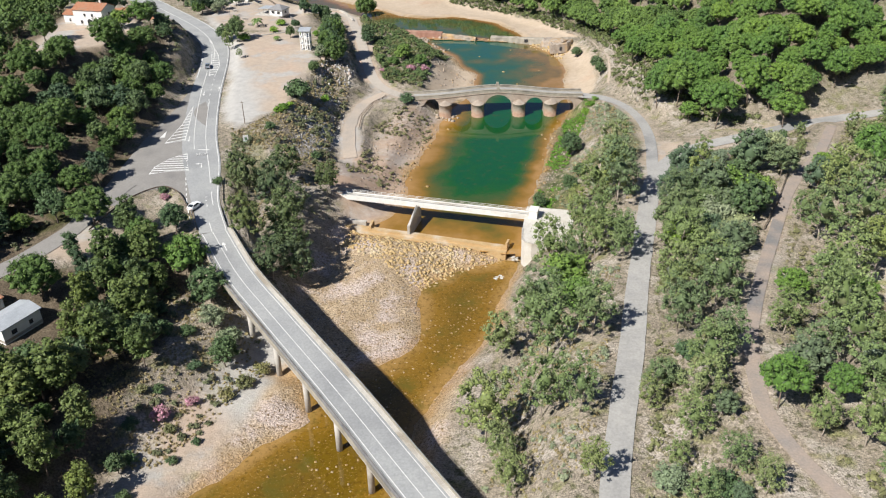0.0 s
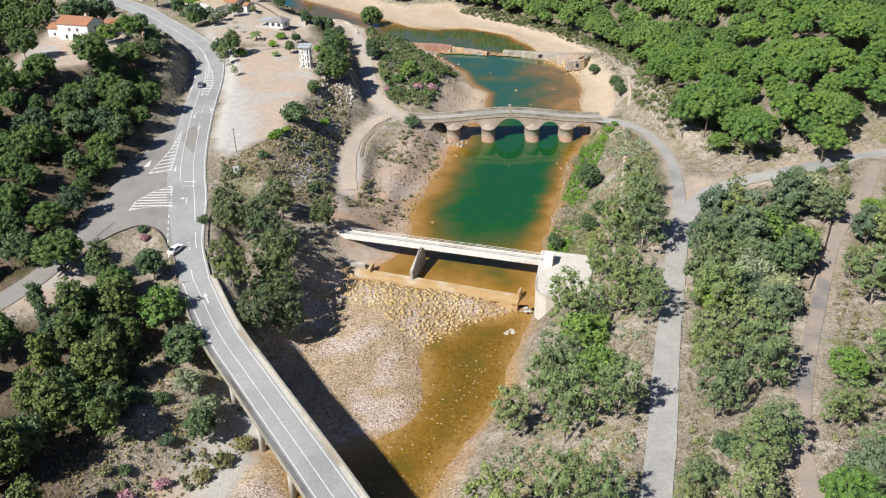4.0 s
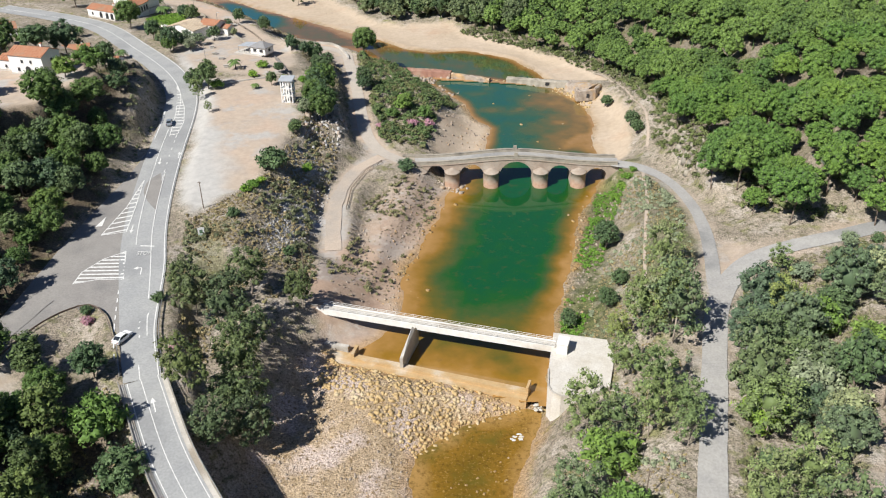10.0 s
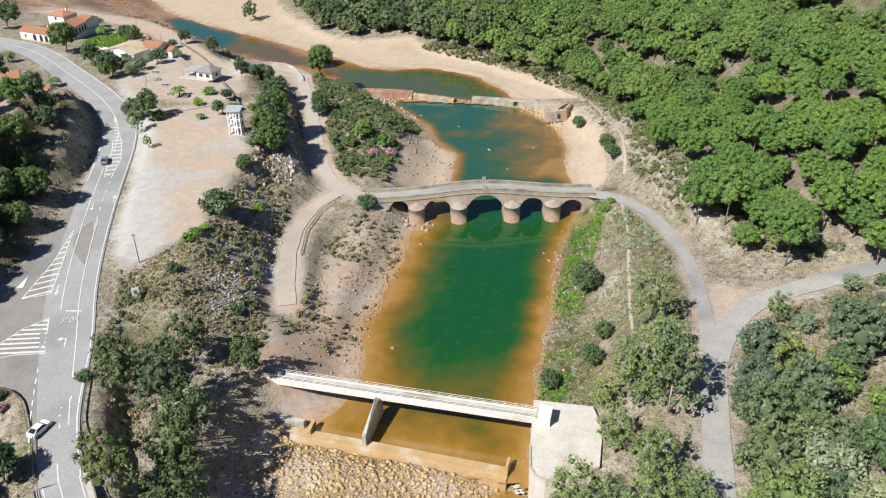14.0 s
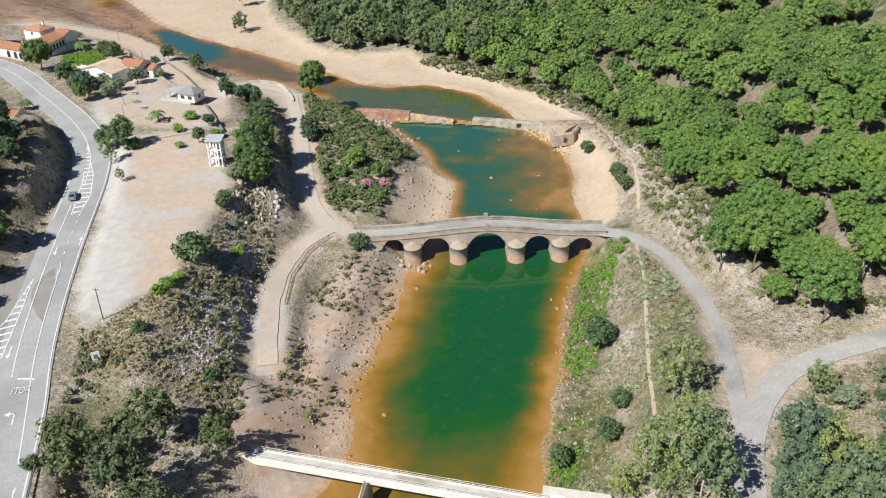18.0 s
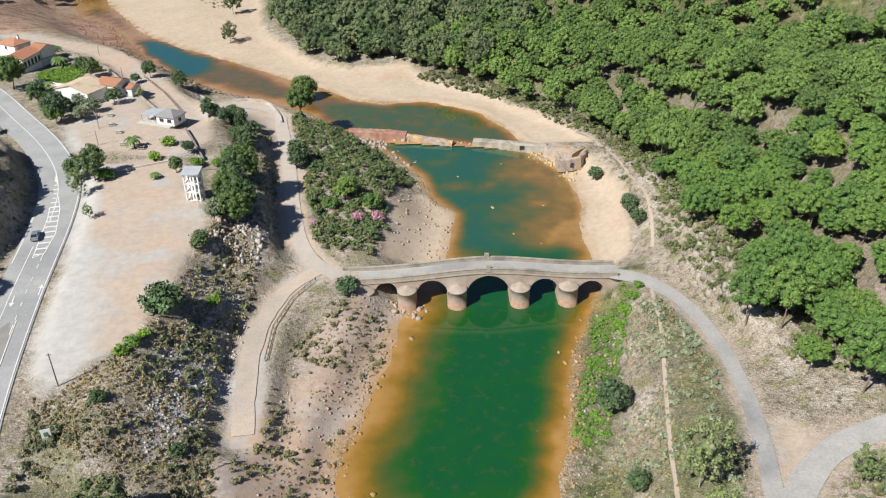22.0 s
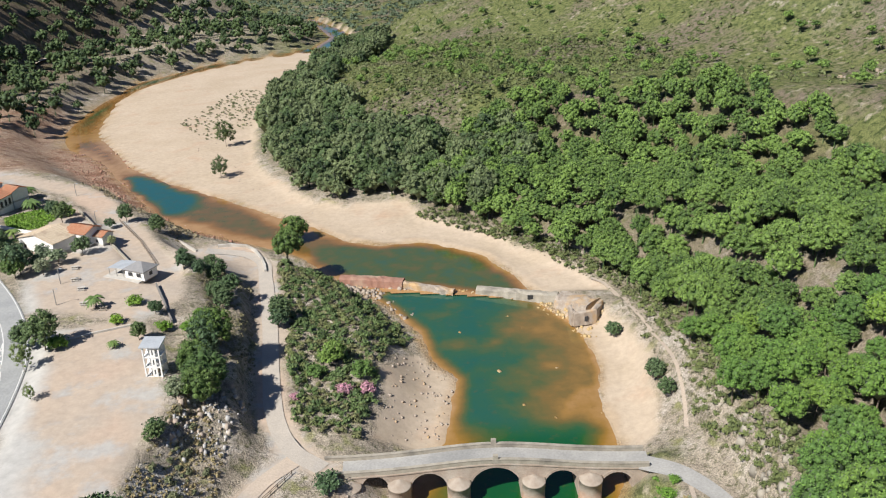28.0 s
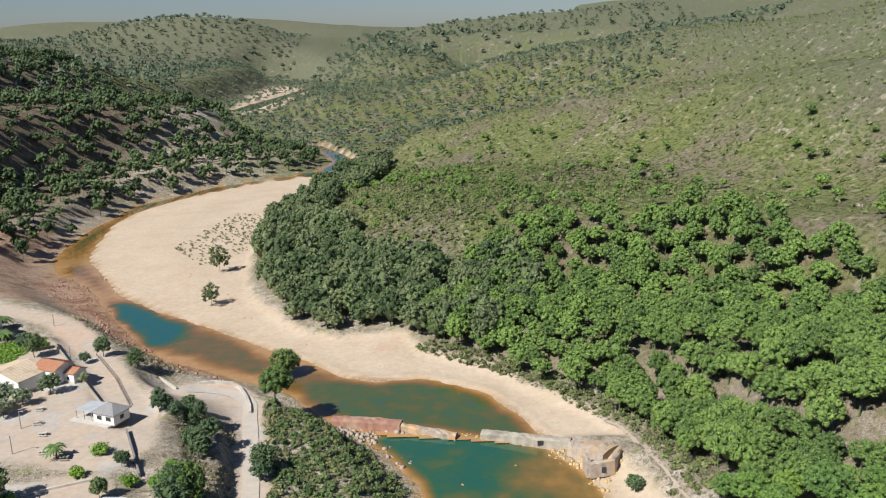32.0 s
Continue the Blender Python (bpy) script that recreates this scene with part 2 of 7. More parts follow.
# ---- the plan: lines of the land, in metres ----
ROAD = [(-200, 424, 20.3), (-164, 407, 20), (-142, 392, 19.8), (-120.2, 366, 19.4), (-101.8, 342.3, 19), (-90.3, 322, 18.5), (-84.7, 302, 17.8), (-79.5, 266, 16.3), (-73.3, 234, 15.4),
        (-66.4, 209.7, 14.9), (-61, 190.8, 14.2), (-55.9, 177.4, 13.1), (-46.3, 160, 11.7), (-36, 145, 10.7), (-18.9, 120, 9.9), (-6, 100, 9.5), (13, 70.5, 9.4), (55, 5, 9.4)]
BRIDGE_FROM = 11
SIDE_ROAD = [(-85, 202, 14.7), (-88.5, 190, 14.2), (-92, 175, 13.6), (-105, 155, 12.8), (-135, 130, 12), (-190, 110, 11)]
EAST_ROAD = [(150, 236, 21), (112, 233.5, 17), (92, 229, 15), (78, 225, 14), (69, 220.5, 13.4), (62, 213, 13), (57, 204, 13.1), (53.5, 194, 13.2), (48, 174, 13.4), (41.5, 150, 13.5),
             (36, 128, 13.5), (31, 110, 13.5), (26, 90, 13.5), (20, 60, 13)]
EAST_FORK = [(49, 289, 6.3), (56, 284, 7), (61.5, 272, 8.4), (63.5, 255, 10), (62.6, 238, 11.6), (60.4, 224, 12.6), (58.2, 213, 12.9), (57.2, 206, 13.05)]
HILL_PATH = [(112, 226, 18.5), (100, 205, 19), (86, 186, 19), (73, 160.6, 19), (64, 142, 19.5), (56, 123, 20), (52.3, 107, 20), (52.5, 97, 20), (55, 88, 20), (59, 78, 20), (66, 62, 20)]
WEST_LANE = [(-15, 290, 6.6), (-22, 295.5, 7.4), (-27, 306, 8.2), (-30.5, 322, 9), (-35, 348, 9.8), (-40.5, 374, 10.2), (-44, 388, 10.2), (-52, 394.5, 10.4), (-63, 396, 11)]
DIRT_TRACK = [(-20, 294, 7), (-28.2, 282.5, 6.8), (-31.4, 265.6, 6.4), (-30.8, 251, 6.0), (-29.2, 238, 5.4)]
TOP_TRACK = [(-66, 362, 18), (-76, 380, 18), (-95, 410, 18), (-118, 440, 17), (-142, 456, 16.5), (-172, 474, 16)]
SHORE_W = [(-24, 199, 0.2), (-15, 208, 0.2), (-11.5, 228, 0.2), (-11, 240, 0.2), (-6.7, 252, 0.2), (-3, 268, 0.2), (1, 284, 0.2), (8, 305, 0.3), (13, 324, 0.3), (12, 336, 0.4), (4, 358, 0.6), (-10, 380, 1),
           (-26, 398, 1.2), (-47, 421, 1.2), (-86, 446, 1.2), (-120, 493, 1.4), (-156, 550, 1.6), (-186, 576, 1.8), (-194, 649, 1.8), (-190, 729, 2), (-153, 798, 2), (-84, 859, 2), (-78, 905, 2), (-102, 1004, 2), (-120, 1062, 2)]
SHORE_E = [(20, 184, 0.2), (25, 216, 0.2), (29.4, 233, 0.2), (33, 249, 0.2), (37, 267, 0.2), (42, 282, 0.2), (47, 304, 0.2), (49.5, 338, 0.3), (49, 354, 0.4), (44, 368, 0.6)]
SAND_E = [(64, 372, 3), (45, 404, 3), (33, 422, 3), (7, 444, 3), (-26, 460, 3), (-66, 508, 3), (-78, 553, 3), (-88, 650, 3), (-82, 699, 3), (-66, 825, 3), (-46, 892, 3), (-66, 958, 3), (-104, 1052, 3)]
POOL = [(-24, 199), (17, 187), (20.5, 187), (23, 205), (25, 216), (29.4, 233), (33, 249), (37, 267), (42, 280), (47, 292), (47.4, 306), (48, 322), (50, 338), (49.5, 353), (46, 363), (39, 376),
        (22, 385), (-6, 389), (-11, 382), (-4, 372), (4, 358), (7, 343), (13, 333), (12, 321), (9.5, 307), (0, 290), (1, 284), (-2.5, 277), (-3.4, 266), (-6.7, 252), (-11.7, 238), (-11.4, 228), (-11.7, 215), (-15, 208)]
UPPER = [(40, 378), (35, 391), (26, 410), (16, 418), (4, 424), (-10, 422), (-22, 427), (-34, 440), (-56, 459), (-79, 479), (-101, 497), (-128, 523), (-150, 560), (-168, 590), (-176, 626), (-184, 670), (-181, 712), (-160, 760), (-126, 809),
         (-69, 851), (-49, 891), (-70, 958), (-108, 1050), (-117, 1061), (-102, 1004), (-76, 912), (-84, 859), (-116, 829), (-153, 798), (-190, 729), (-193, 649), (-187, 590), (-172, 560), (-150, 540), (-120, 493), (-103, 467), (-86, 446), (-64, 432), (-47, 421), (-36, 413), (-26, 398), (-16, 388), (10, 384)]
LOWER = [(16, 187), (19.4, 186), (16.6, 176), (13, 167), (11.5, 157), (6, 147), (0, 136), (-4.6, 125), (-8.5, 105), (-12, 80), (-14, 40), (-70, 40), (-60, 80), (-46, 106), (-36.8, 116.6), (-27.5, 126), (-30, 137), (-36, 141), (-24, 139), (-15, 143), (-10, 146), (-6, 151),
         (-5, 157), (-6, 167), (-5.7, 174), (4, 182)]
FAR_POOL = [(-262, 1420), (-250, 1465), (-240, 1760), (-222, 1960), (-240, 1980), (-262, 1760), (-285, 1500), (-290, 1430)]


def resample(line, step):
    p = np.array(line, float)
    out = [p[0]]
    for a, b in zip(p[:-1], p[1:]):
        n = max(1, int(np.linalg.norm(b - a) / step))
        out += [a + (b - a) * k / n for k in range(1, n + 1)]
    return np.array(out)


def smooth_line(line, step=2.0):
    """A Catmull-Rom line through the points."""
    p = [np.array(q, float) for q in line]
    p = [2 * p[0] - p[1]] + p + [2 * p[-1] - p[-2]]
    out = []
    for a, b, c, d in zip(p, p[1:], p[2:], p[3:]):
        n = max(2, int(np.linalg.norm(c - b) / step))
        for k in range(n):
            t = k / n
            out.append(0.5 * (2 * b + (c - a) * t + (2 * a - 5 * b + 4 * c - d) * t * t + (3 * b - a - 3 * c + d) * t ** 3))
    return np.array(out + [p[-2]])


def line_distance(xy, line):
    """Distance from each place to a line, the height there, and the side (left of its way is plus)."""
    p = np.array(line, float)
    best, zz, side = np.full(len(xy), 1e9), np.zeros(len(xy)), np.zeros(len(xy))
    for a, b in zip(p[:-1], p[1:]):
        d = b[:2] - a[:2]
        r = xy - a[:2]
        t = np.clip(r @ d / max(d @ d, 1e-9), 0, 1)
        q = r - t[:, None] * d
        dist = np.hypot(q[:, 0], q[:, 1])
        m = dist < best
        best[m] = dist[m]
        if p.shape[1] > 2:
            zz[m] = (a[2] + t * (b[2] - a[2]))[m]
        side[m] = np.sign(d[0] * r[:, 1] - d[1] * r[:, 0])[m]
    return best, zz, side


def inside(xy, poly):
    """Signed distance to an outline: minus inside."""
    p = np.array(list(poly) + [poly[0]], float)
    hit = np.zeros(len(xy), bool)
    for a, b in zip(p[:-1], p[1:]):
        c = (a[1] > xy[:, 1]) != (b[1] > xy[:, 1])
        x = a[0] + (xy[:, 1] - a[1]) * (b[0] - a[0]) / (b[1] - a[1] + 1e-12)
        hit ^= c & (xy[:, 0] < x)
    d = line_distance(xy, p)[0]
    return np.where(hit, -d, d)


_lat = np.random.RandomState(5).rand(256, 256)


def ground_noise(xy, scale, octaves=3):
    out, amp, tot = 0.0, 1.0, 0.0
    for k in range(octaves):
        q = xy / scale * 2 ** k + 37.3 * k
        i = np.floor(q).astype(int)
        f = q - i
        f = f * f * (3 - 2 * f)
        a, b = _lat[i[:, 0] % 256, i[:, 1] % 256], _lat[(i[:, 0] + 1) % 256, i[:, 1] % 256]
        c, d = _lat[i[:, 0] % 256, (i[:, 1] + 1) % 256], _lat[(i[:, 0] + 1) % 256, (i[:, 1] + 1) % 256]
        v = (a * (1 - f[:, 0]) + b * f[:, 0]) * (1 - f[:, 1]) + (c * (1 - f[:, 0]) + d * f[:, 0]) * f[:, 1]
        out, tot, amp = out + amp * (v - 0.5), tot + amp, amp * 0.5
    return out / tot


def step01(a, b, x):
    t = np.clip((x - a) / (b - a), 0, 1)
    return t * t * (3 - 2 * t)


# height lines that shape the slopes: bed, banks, terraces, ridges
GUIDES = [SHORE_W, SHORE_E, SAND_E, ROAD[:BRIDGE_FROM + 1], SIDE_ROAD, EAST_ROAD, EAST_FORK, HILL_PATH, WEST_LANE, DIRT_TRACK, TOP_TRACK,
          [(-28, 186, 0), (-30, 160, -0.8), (-45, 128, -0.5), (-60, 105, 0), (-75, 60, 0)],
          [(24, 190, 5.5), (20, 165, 4), (10, 140, 2), (4, 118, 2), (0, 90, 1.5), (0, 40, 1)],
          [(2, 180, -1), (-14, 160, -1.2), (-20, 145, -1.5), (-22, 110, -1.8), (-35, 60, -2)],
          [(-48, 178, 8), (-46, 200, 8.5), (-43, 222, 10.6), (-42, 245, 10.8), (-41, 265, 10.6), (-40, 282, 11.5)],
          [(-46.5, 226, 14.2), (-46.2, 250, 15), (-44.6, 276, 15)], [(-36.5, 220, 7.2), (-36.6, 232, 7.6), (-36.4, 250, 8.0), (-36, 276, 8.4)], [(-22, 236, 2.8), (-22, 252, 3.2), (-20, 270, 3.6)],
          [(-56, 168, 7), (-66, 140, 5), (-80, 110, 5), (-100, 60, 6)],
          [(-54, 228, 15.5), (-50, 252, 17), (-47, 285, 17), (-46, 300, 18), (-48, 325, 18.5), (-52, 345, 18), (-60, 366, 17.5)],
          [(-80, 322, 18.8), (-60, 318, 19.2), (-70, 350, 19.2), (-90, 370, 19.2), (-115, 400, 19.4)],
          [(-40, 300, 15), (-42, 330, 15), (-47, 360, 14)],
          [(-20, 318, 7), (-20, 345, 9), (-28, 372, 9)],
          [(-99, 290, 26), (-103, 312, 27), (-110, 330, 25)],
          [(-125, 255, 29), (-135, 285, 32.5), (-135, 310, 32), (-150, 340, 27), (-175, 370, 24)],
          [(-94, 232, 17.5), (-100, 262, 20), (-110, 215, 21), (-130, 205, 22), (-200, 260, 36), (-300, 330, 60)],
          [(-68, 184, 12.5), (-76, 165, 11), (-84, 145, 10.5), (-95, 130, 10.5), (-120, 105, 10)],
          [(72, 262, 15), (78, 285, 18), (80, 305, 18), (75, 340, 12), (68, 365, 7)],
          [(105, 258, 26), (118, 290, 34), (112, 345, 30), (95, 400, 20), (65, 430, 12), (30, 465, 8)],
          [(100, 150, 27), (130, 180, 32), (150, 210, 36)], [(85, 100, 27), (110, 60, 32)], [(62, 190, 12), (56, 165, 12), (48, 140, 13)],
          [(180, 250, 50), (190, 320, 58), (170, 420, 52), (120, 500, 40), (50, 560, 30), (-20, 640, 22)],
          [(330, 250, 95), (330, 420, 110), (300, 560, 105), (240, 700, 85), (130, 840, 60), (20, 900, 30)],
          [(480, 500, 165), (420, 700, 145), (360, 900, 122), (310, 1170, 108), (170, 1470, 70), (40, 1600, 30)],
          [(-210, 560, 12), (-225, 650, 12), (-220, 740, 14), (-170, 830, 14), (-110, 900, 12)],
          [(-200, 470, 22), (-290, 560, 40), (-320, 700, 60), (-300, 820, 62), (-220, 950, 50), (-170, 1080, 34)],
          [(-420, 500, 90), (-440, 800, 105), (-420, 1000, 98), (-400, 1170, 80), (-300, 1290, 34)],
          [(-150, 1120, 3), (-230, 1300, 4), (-275, 1450, 5), (-250, 1760, 6), (-240, 2000, 8)],
          [(-380, 1500, 40), (-420, 1800, 50), (-350, 2150, 45)],
          [(620, 1050, 95), (450, 1270, 48), (300, 1480, 28), (140, 1660, 12)], [(-20, 1780, 70), (-60, 2050, 100), (200, 1900, 110), (420, 1800, 115)],
          [(-640, 2700, 175), (-560, 2850, 120), (-800, 2900, 90)],
          [(700, 3500, 215), (1000, 3600, 230), (1250, 3450, 235), (300, 3500, 160)],
          [(-1600, 4300, 190), (-900, 4500, 200), (-200, 4500, 150), (400, 4500, 140)],
          [(-900, 900, 130), (-1100, 1500, 130), (-1200, 2200, 120)], [(900, 700, 260), (1000, 1500, 210), (1100, 2400, 170)],
          [(-80, -150, 30), (80, -150, 32)], [(-400, 0, 60), (-420, -400, 70)], [(300, 0, 80), (400, -400, 90)]]
SAND_BAR = UPPER[:22] + [(-104, 1052), (-66, 958), (-46, 892), (-66, 825), (-82, 699), (-88, 650), (-78, 553), (-66, 508), (-44, 472), (-26, 460), (-1, 462), (7, 444), (24, 433), (33, 422), (45, 404), (56, 392), (62, 376)]
LEVELS = ((POOL, 0.0, 3.0), (UPPER, 0.3, 1.6), (LOWER, -2.0, 0.8), (FAR_POOL, 3.0, 1.0))
PADS = [(smooth_line(ROAD[:BRIDGE_FROM + 1]), 5.4), (smooth_line(SIDE_ROAD), 3.8), (smooth_line(EAST_ROAD), 3.5), (smooth_line(EAST_FORK), 3.0), (smooth_line(HILL_PATH), 2.6), (smooth_line(WEST_LANE), 3.0), (smooth_line(DIRT_TRACK), 2.8), (smooth_line(TOP_TRACK), 4.0), (smooth_line([(-57.2, 180.5, 13.05), (-55.6, 177, 12.6), (-53, 172, 11.6)]), 5.6)]
MUD = [(-20, 405), (-36, 414), (-52, 424), (-73, 428), (-92, 438), (-112, 462), (-124, 474), (-166, 520), (-176, 552), (-166, 584), (-146, 560), (-125, 528), (-104, 503), (-80, 482), (-60, 452), (-38, 436), (-26, 422)]
WEST_CLIFF = [(-130, 476), (-200, 470), (-240, 520), (-230, 590), (-205, 640), (-182, 600), (-176, 560), (-160, 520)]
DARK_WOODS = [(-93, 160), (-89, 225), (-92, 262), (-97, 292), (-105, 330), (-125, 325), (-190, 380), (-300, 330), (-300, 100), (-150, 60), (-74, 60), (-63, 112), (-62, 135), (-58, 165), (-72, 178)]
FAR_VALLEY = [(-110, 1030, 3), (-150, 1120, 3), (-215, 1290, 4), (-275, 1450, 4), (-260, 1760, 5), (-250, 2000, 6), (-380, 2350, 6)]
FAR_SAND = [(-256, 1370), (-223, 1389), (-223, 1840), (-282, 2045), (-322, 1923), (-302, 1505)]
LAWN = [(-123, 396), (-114, 399), (-112, 418), (-118, 424), (-131, 411)]
YARD = [(-88, 330), (-62, 333), (-52, 312), (-47, 296), (-51, 256), (-63, 238), (-68, 245), (-73, 270), (-80, 300)]
TERRACE = [(-94, 340), (-62, 333), (-56, 345), (-62, 372), (-80, 390), (-112, 420), (-125, 412), (-112, 380)]
HOUSE_YARD = [(-135, 262), (-112, 270), (-106, 296), (-118, 312), (-140, 312)]

JUNCTION = [(-86, 284), (-86.2, 258), (-89.2, 230), (-90, 205), (-91, 188), (-95, 172), (-90, 168), (-87, 178), (-84.6, 187), (-82, 193.6), (-78, 198), (-73.8, 200), (-69, 197), (-64.3, 189), (-66.4, 210), (-76, 255)]



def road_level(y):
    """The main road's height at a distance y along the valley."""
    q = sorted((p[1], p[2]) for p in ROAD)
    return np.interp(y, [a for a, _ in q], [b for _, b in q])


def heights(xy):
    num, den = np.zeros(len(xy)), np.zeros(len(xy))
    for g in GUIDES:
        d, z, _ = line_distance(xy, g)
        w = 1.0 / (d * d + 1.5) ** 1.35
        num, den = num + w * z, den + w
    h = num / den
    far = step01(150, 1500, np.hypot(xy[:, 0], xy[:, 1] - 250))
    h = h + far * 30 * ground_noise(xy, 420, 4) + (0.5 + 2.5 * far) * ground_noise(xy, 22, 3)
    for poly, z in ((YARD, np.clip(16.3 + 0.045 * (xy[:, 1] - 245), 15.8, 19.2)), (TERRACE, 19.2), (HOUSE_YARD, 32.5), (JUNCTION, road_level(xy[:, 1]) - 0.08)):
        k = step01(6, 0, inside(xy, poly))
        h = h * (1 - k) + z * k
    x0, x1 = np.interp(xy[:, 1], [222, 250, 286], [-51.5, -49.5, -47]), np.interp(xy[:, 1], [222, 250, 286], [-33, -33.5, -33])
    u = np.clip((xy[:, 0] - x0) / (x1 - x0), 0, 1)
    k = step01(4, -4, inside(xy, [(-52, 222), (-50, 250), (-47.5, 284), (-33, 284), (-33.5, 250), (-33, 224), (-42, 220)]))
    h = h * (1 - k) + (16.6 - 10.2 * u ** 0.92 + 0.7 * ground_noise(xy, 5, 3)) * k
    for line, half in PADS:
        d, z, _ = line_distance(xy, line)
        k = step01(half + 4.5, half + 0.6, d)
        h = h * (1 - k) + (z - 0.12) * k
    d, z, _ = line_distance(xy, FAR_VALLEY)
    k = step01(120, 35, d)
    h = h * (1 - k) + z * k
    k = step01(3, -5, inside(xy, SAND_BAR))
    h = h * (1 - k) + (0.4 + 0.045 * np.clip(inside(xy, UPPER), 0, 36)) * k
    for poly, level, deep in LEVELS:
        d = inside(xy, poly) + 2.4 * ground_noise(xy, 7, 3)
        out = step01(0, 7, d)
        h = np.where(d < 0, level - np.clip(-d * 0.22, 0, deep) + 0.15 * ground_noise(xy, 2.5, 2), h * out + np.minimum(h, level + 0.15 + 0.12 * d) * (1 - out))
    return h


def height(x, y):
    return float(heights(np.array([[x, y]], float))[0])


def axis(lo, a, b, hi, fine, grow):
    out = list(np.arange(a, b + fine / 2, fine))
    s = fine
    while out[-1] < hi:
        s *= grow
        out.append(out[-1] + s)
    s, low = fine, []
    while (low[-1] if low else a) > lo:
        s *= grow
        low.append((low[-1] if low else a) - s)
    return np.array(low[::-1] + out)


GX, GY = axis(-2600, -135, 125, 2600, 1.3, 1.06), axis(-500, 70, 410, 4700, 1.3, 1.035)
NX, NY = len(GX), len(GY)
XY = np.stack(np.meshgrid(GX, GY), -1).reshape(-1, 2)
GZ = heights(XY)


def sheet(name, keep, z, mat, attrs):
    """The cells of the grid that keep picks, at the heights z, as one mesh with its attributes."""
    idx = np.arange(NX * NY).reshape(NY, NX)
    q = np.stack([idx[:-1, :-1], idx[:-1, 1:], idx[1:, 1:], idx[1:, :-1]], -1).reshape(-1, 4)
    q = q[keep[q].any(1)]
    used = np.unique(q)
    back = np.zeros(NX * NY, int)
    back[used] = np.arange(len(used))
    me = bpy.data.meshes.new(name)
    v = np.column_stack([XY[used], z[used]])
    me.vertices.add(len(v))
    me.vertices.foreach_set("co", v.ravel())
    me.loops.add(q.size)
    me.loops.foreach_set("vertex_index", back[q].ravel())
    me.polygons.add(len(q))
    me.polygons.foreach_set("loop_start", np.arange(0, q.size, 4))
    me.polygons.foreach_set("use_smooth", np.ones(len(q), bool))
    for k, val in attrs.items():
        a = me.attributes.new(k, "FLOAT", "POINT")
        a.data.foreach_set("value", val[used].astype(np.float32))
    me.update(calc_edges=True)
    me.validate()
    me.materials.append(mat)
    return new(name, me)


# ---- ground ----
RIVER_BED = [(17, 187), (-8, 196), (-30, 203), (-34, 190), (-37, 170), (-32, 150), (-35, 138), (-40, 122), (-47, 104), (-58, 60), (-10, 60), (-2, 110), (6, 140), (14, 165)]
E_BEACH = [(52, 300), (47, 306), (50, 338), (49, 354), (44, 368), (54, 368), (60, 350), (61, 325), (57, 303)]
W_BEACH = [(-5, 303), (9, 304), (13, 322), (13, 333), (4, 345), (-2, 340), (-4, 320)]
W_BANK = [(-24, 199), (-14, 208), (-11, 228), (-11, 240), (-5, 252), (-1, 270), (2, 284), (-10, 284), (-20, 270), (-24, 250), (-30, 238), (-34, 220)]


def zone(poly, soft=6.0, ragged=5.0):
    return step01(soft / 2, -soft / 2, inside(XY, poly) + ragged * ground_noise(XY, 9, 3))


def along(line, half, soft=2.0, ragged=2.5):
    return step01(half + soft, half - 0.3, line_distance(XY, smooth_line(line))[0] + ragged * ground_noise(XY, 6, 3))


z_sand = np.maximum.reduce([zone(SAND_BAR, 3, 6), zone(FAR_SAND, 20, 30), zone(E_BEACH, 3, 7), zone(W_BEACH, 3, 8)])
z_dirt = np.maximum.reduce([zone(YARD, 4, 4), zone(TERRACE, 5, 4), zone(HOUSE_YARD, 6, 5), 0.9 * zone(W_BANK, 8, 9), 0.8 * zone([(-34, 150), (-40, 156), (-49, 146), (-53, 130), (-57, 112), (-72, 60), (-58, 60), (-46, 104), (-38, 122), (-33, 138)], 8, 9), along(TOP_TRACK, 4.2), along(DIRT_TRACK, 2.6, 2.5, 3.5), along(WEST_LANE, 2.3, 2.5, 4),
                            0.5 * along(EAST_ROAD[:9], 2.6, 3.0, 5), 0.6 * along(EAST_FORK, 1.9, 2.6, 4), 0.4 * along(HILL_PATH, 1.6, 2, 3), zone([(-42, 378), (-46, 404), (-60, 402), (-76, 394), (-66, 374), (-56, 372)], 5, 6),
                            0.9 * zone([(-92, 180), (-81, 179), (-78, 172), (-84, 166), (-95, 164)], 4, 5), 0.85 * zone([(59, 214), (65, 217), (72, 224), (70, 230), (64, 234), (61, 228)], 3, 5)])
z_stone = zone(RIVER_BED, 4, 4)
shore = np.full(len(XY), 99.0)
for _poly, _l, _d in LEVELS[:3]:
    shore = np.minimum(shore, np.abs(inside(XY, _poly)))
z_wet = step01(3.5, 0, shore + 4 * ground_noise(XY, 6, 3))
z_mud = np.maximum.reduce([zone(MUD, 5, 8), 0.8 * zone(WEST_CLIFF, 16, 16), 0.4 * zone(W_BANK, 8, 14)])
PINE_WOOD = [(102, 241), (142, 262), (152, 300), (150, 345), (140, 388), (133, 437), (105, 485), (57, 518), (38, 520), (8, 470), (8, 453), (31, 431), (46, 413), (60, 394), (69, 378), (70, 330), (71, 300), (73, 285), (80, 253)]
# leaf litter of woods and west hill, its dark tone also painting tree shade
z_shaded_litter = np.maximum(np.maximum(zone(DARK_WOODS, 8, 12), 0.5 * zone(PINE_WOOD, 6, 14)), 0.9 * step01(-195, -235, XY[:, 0] + 25 * ground_noise(XY, 40, 3)) * step01(430, 520, XY[:, 1]) * step01(1100, 900, XY[:, 1]))
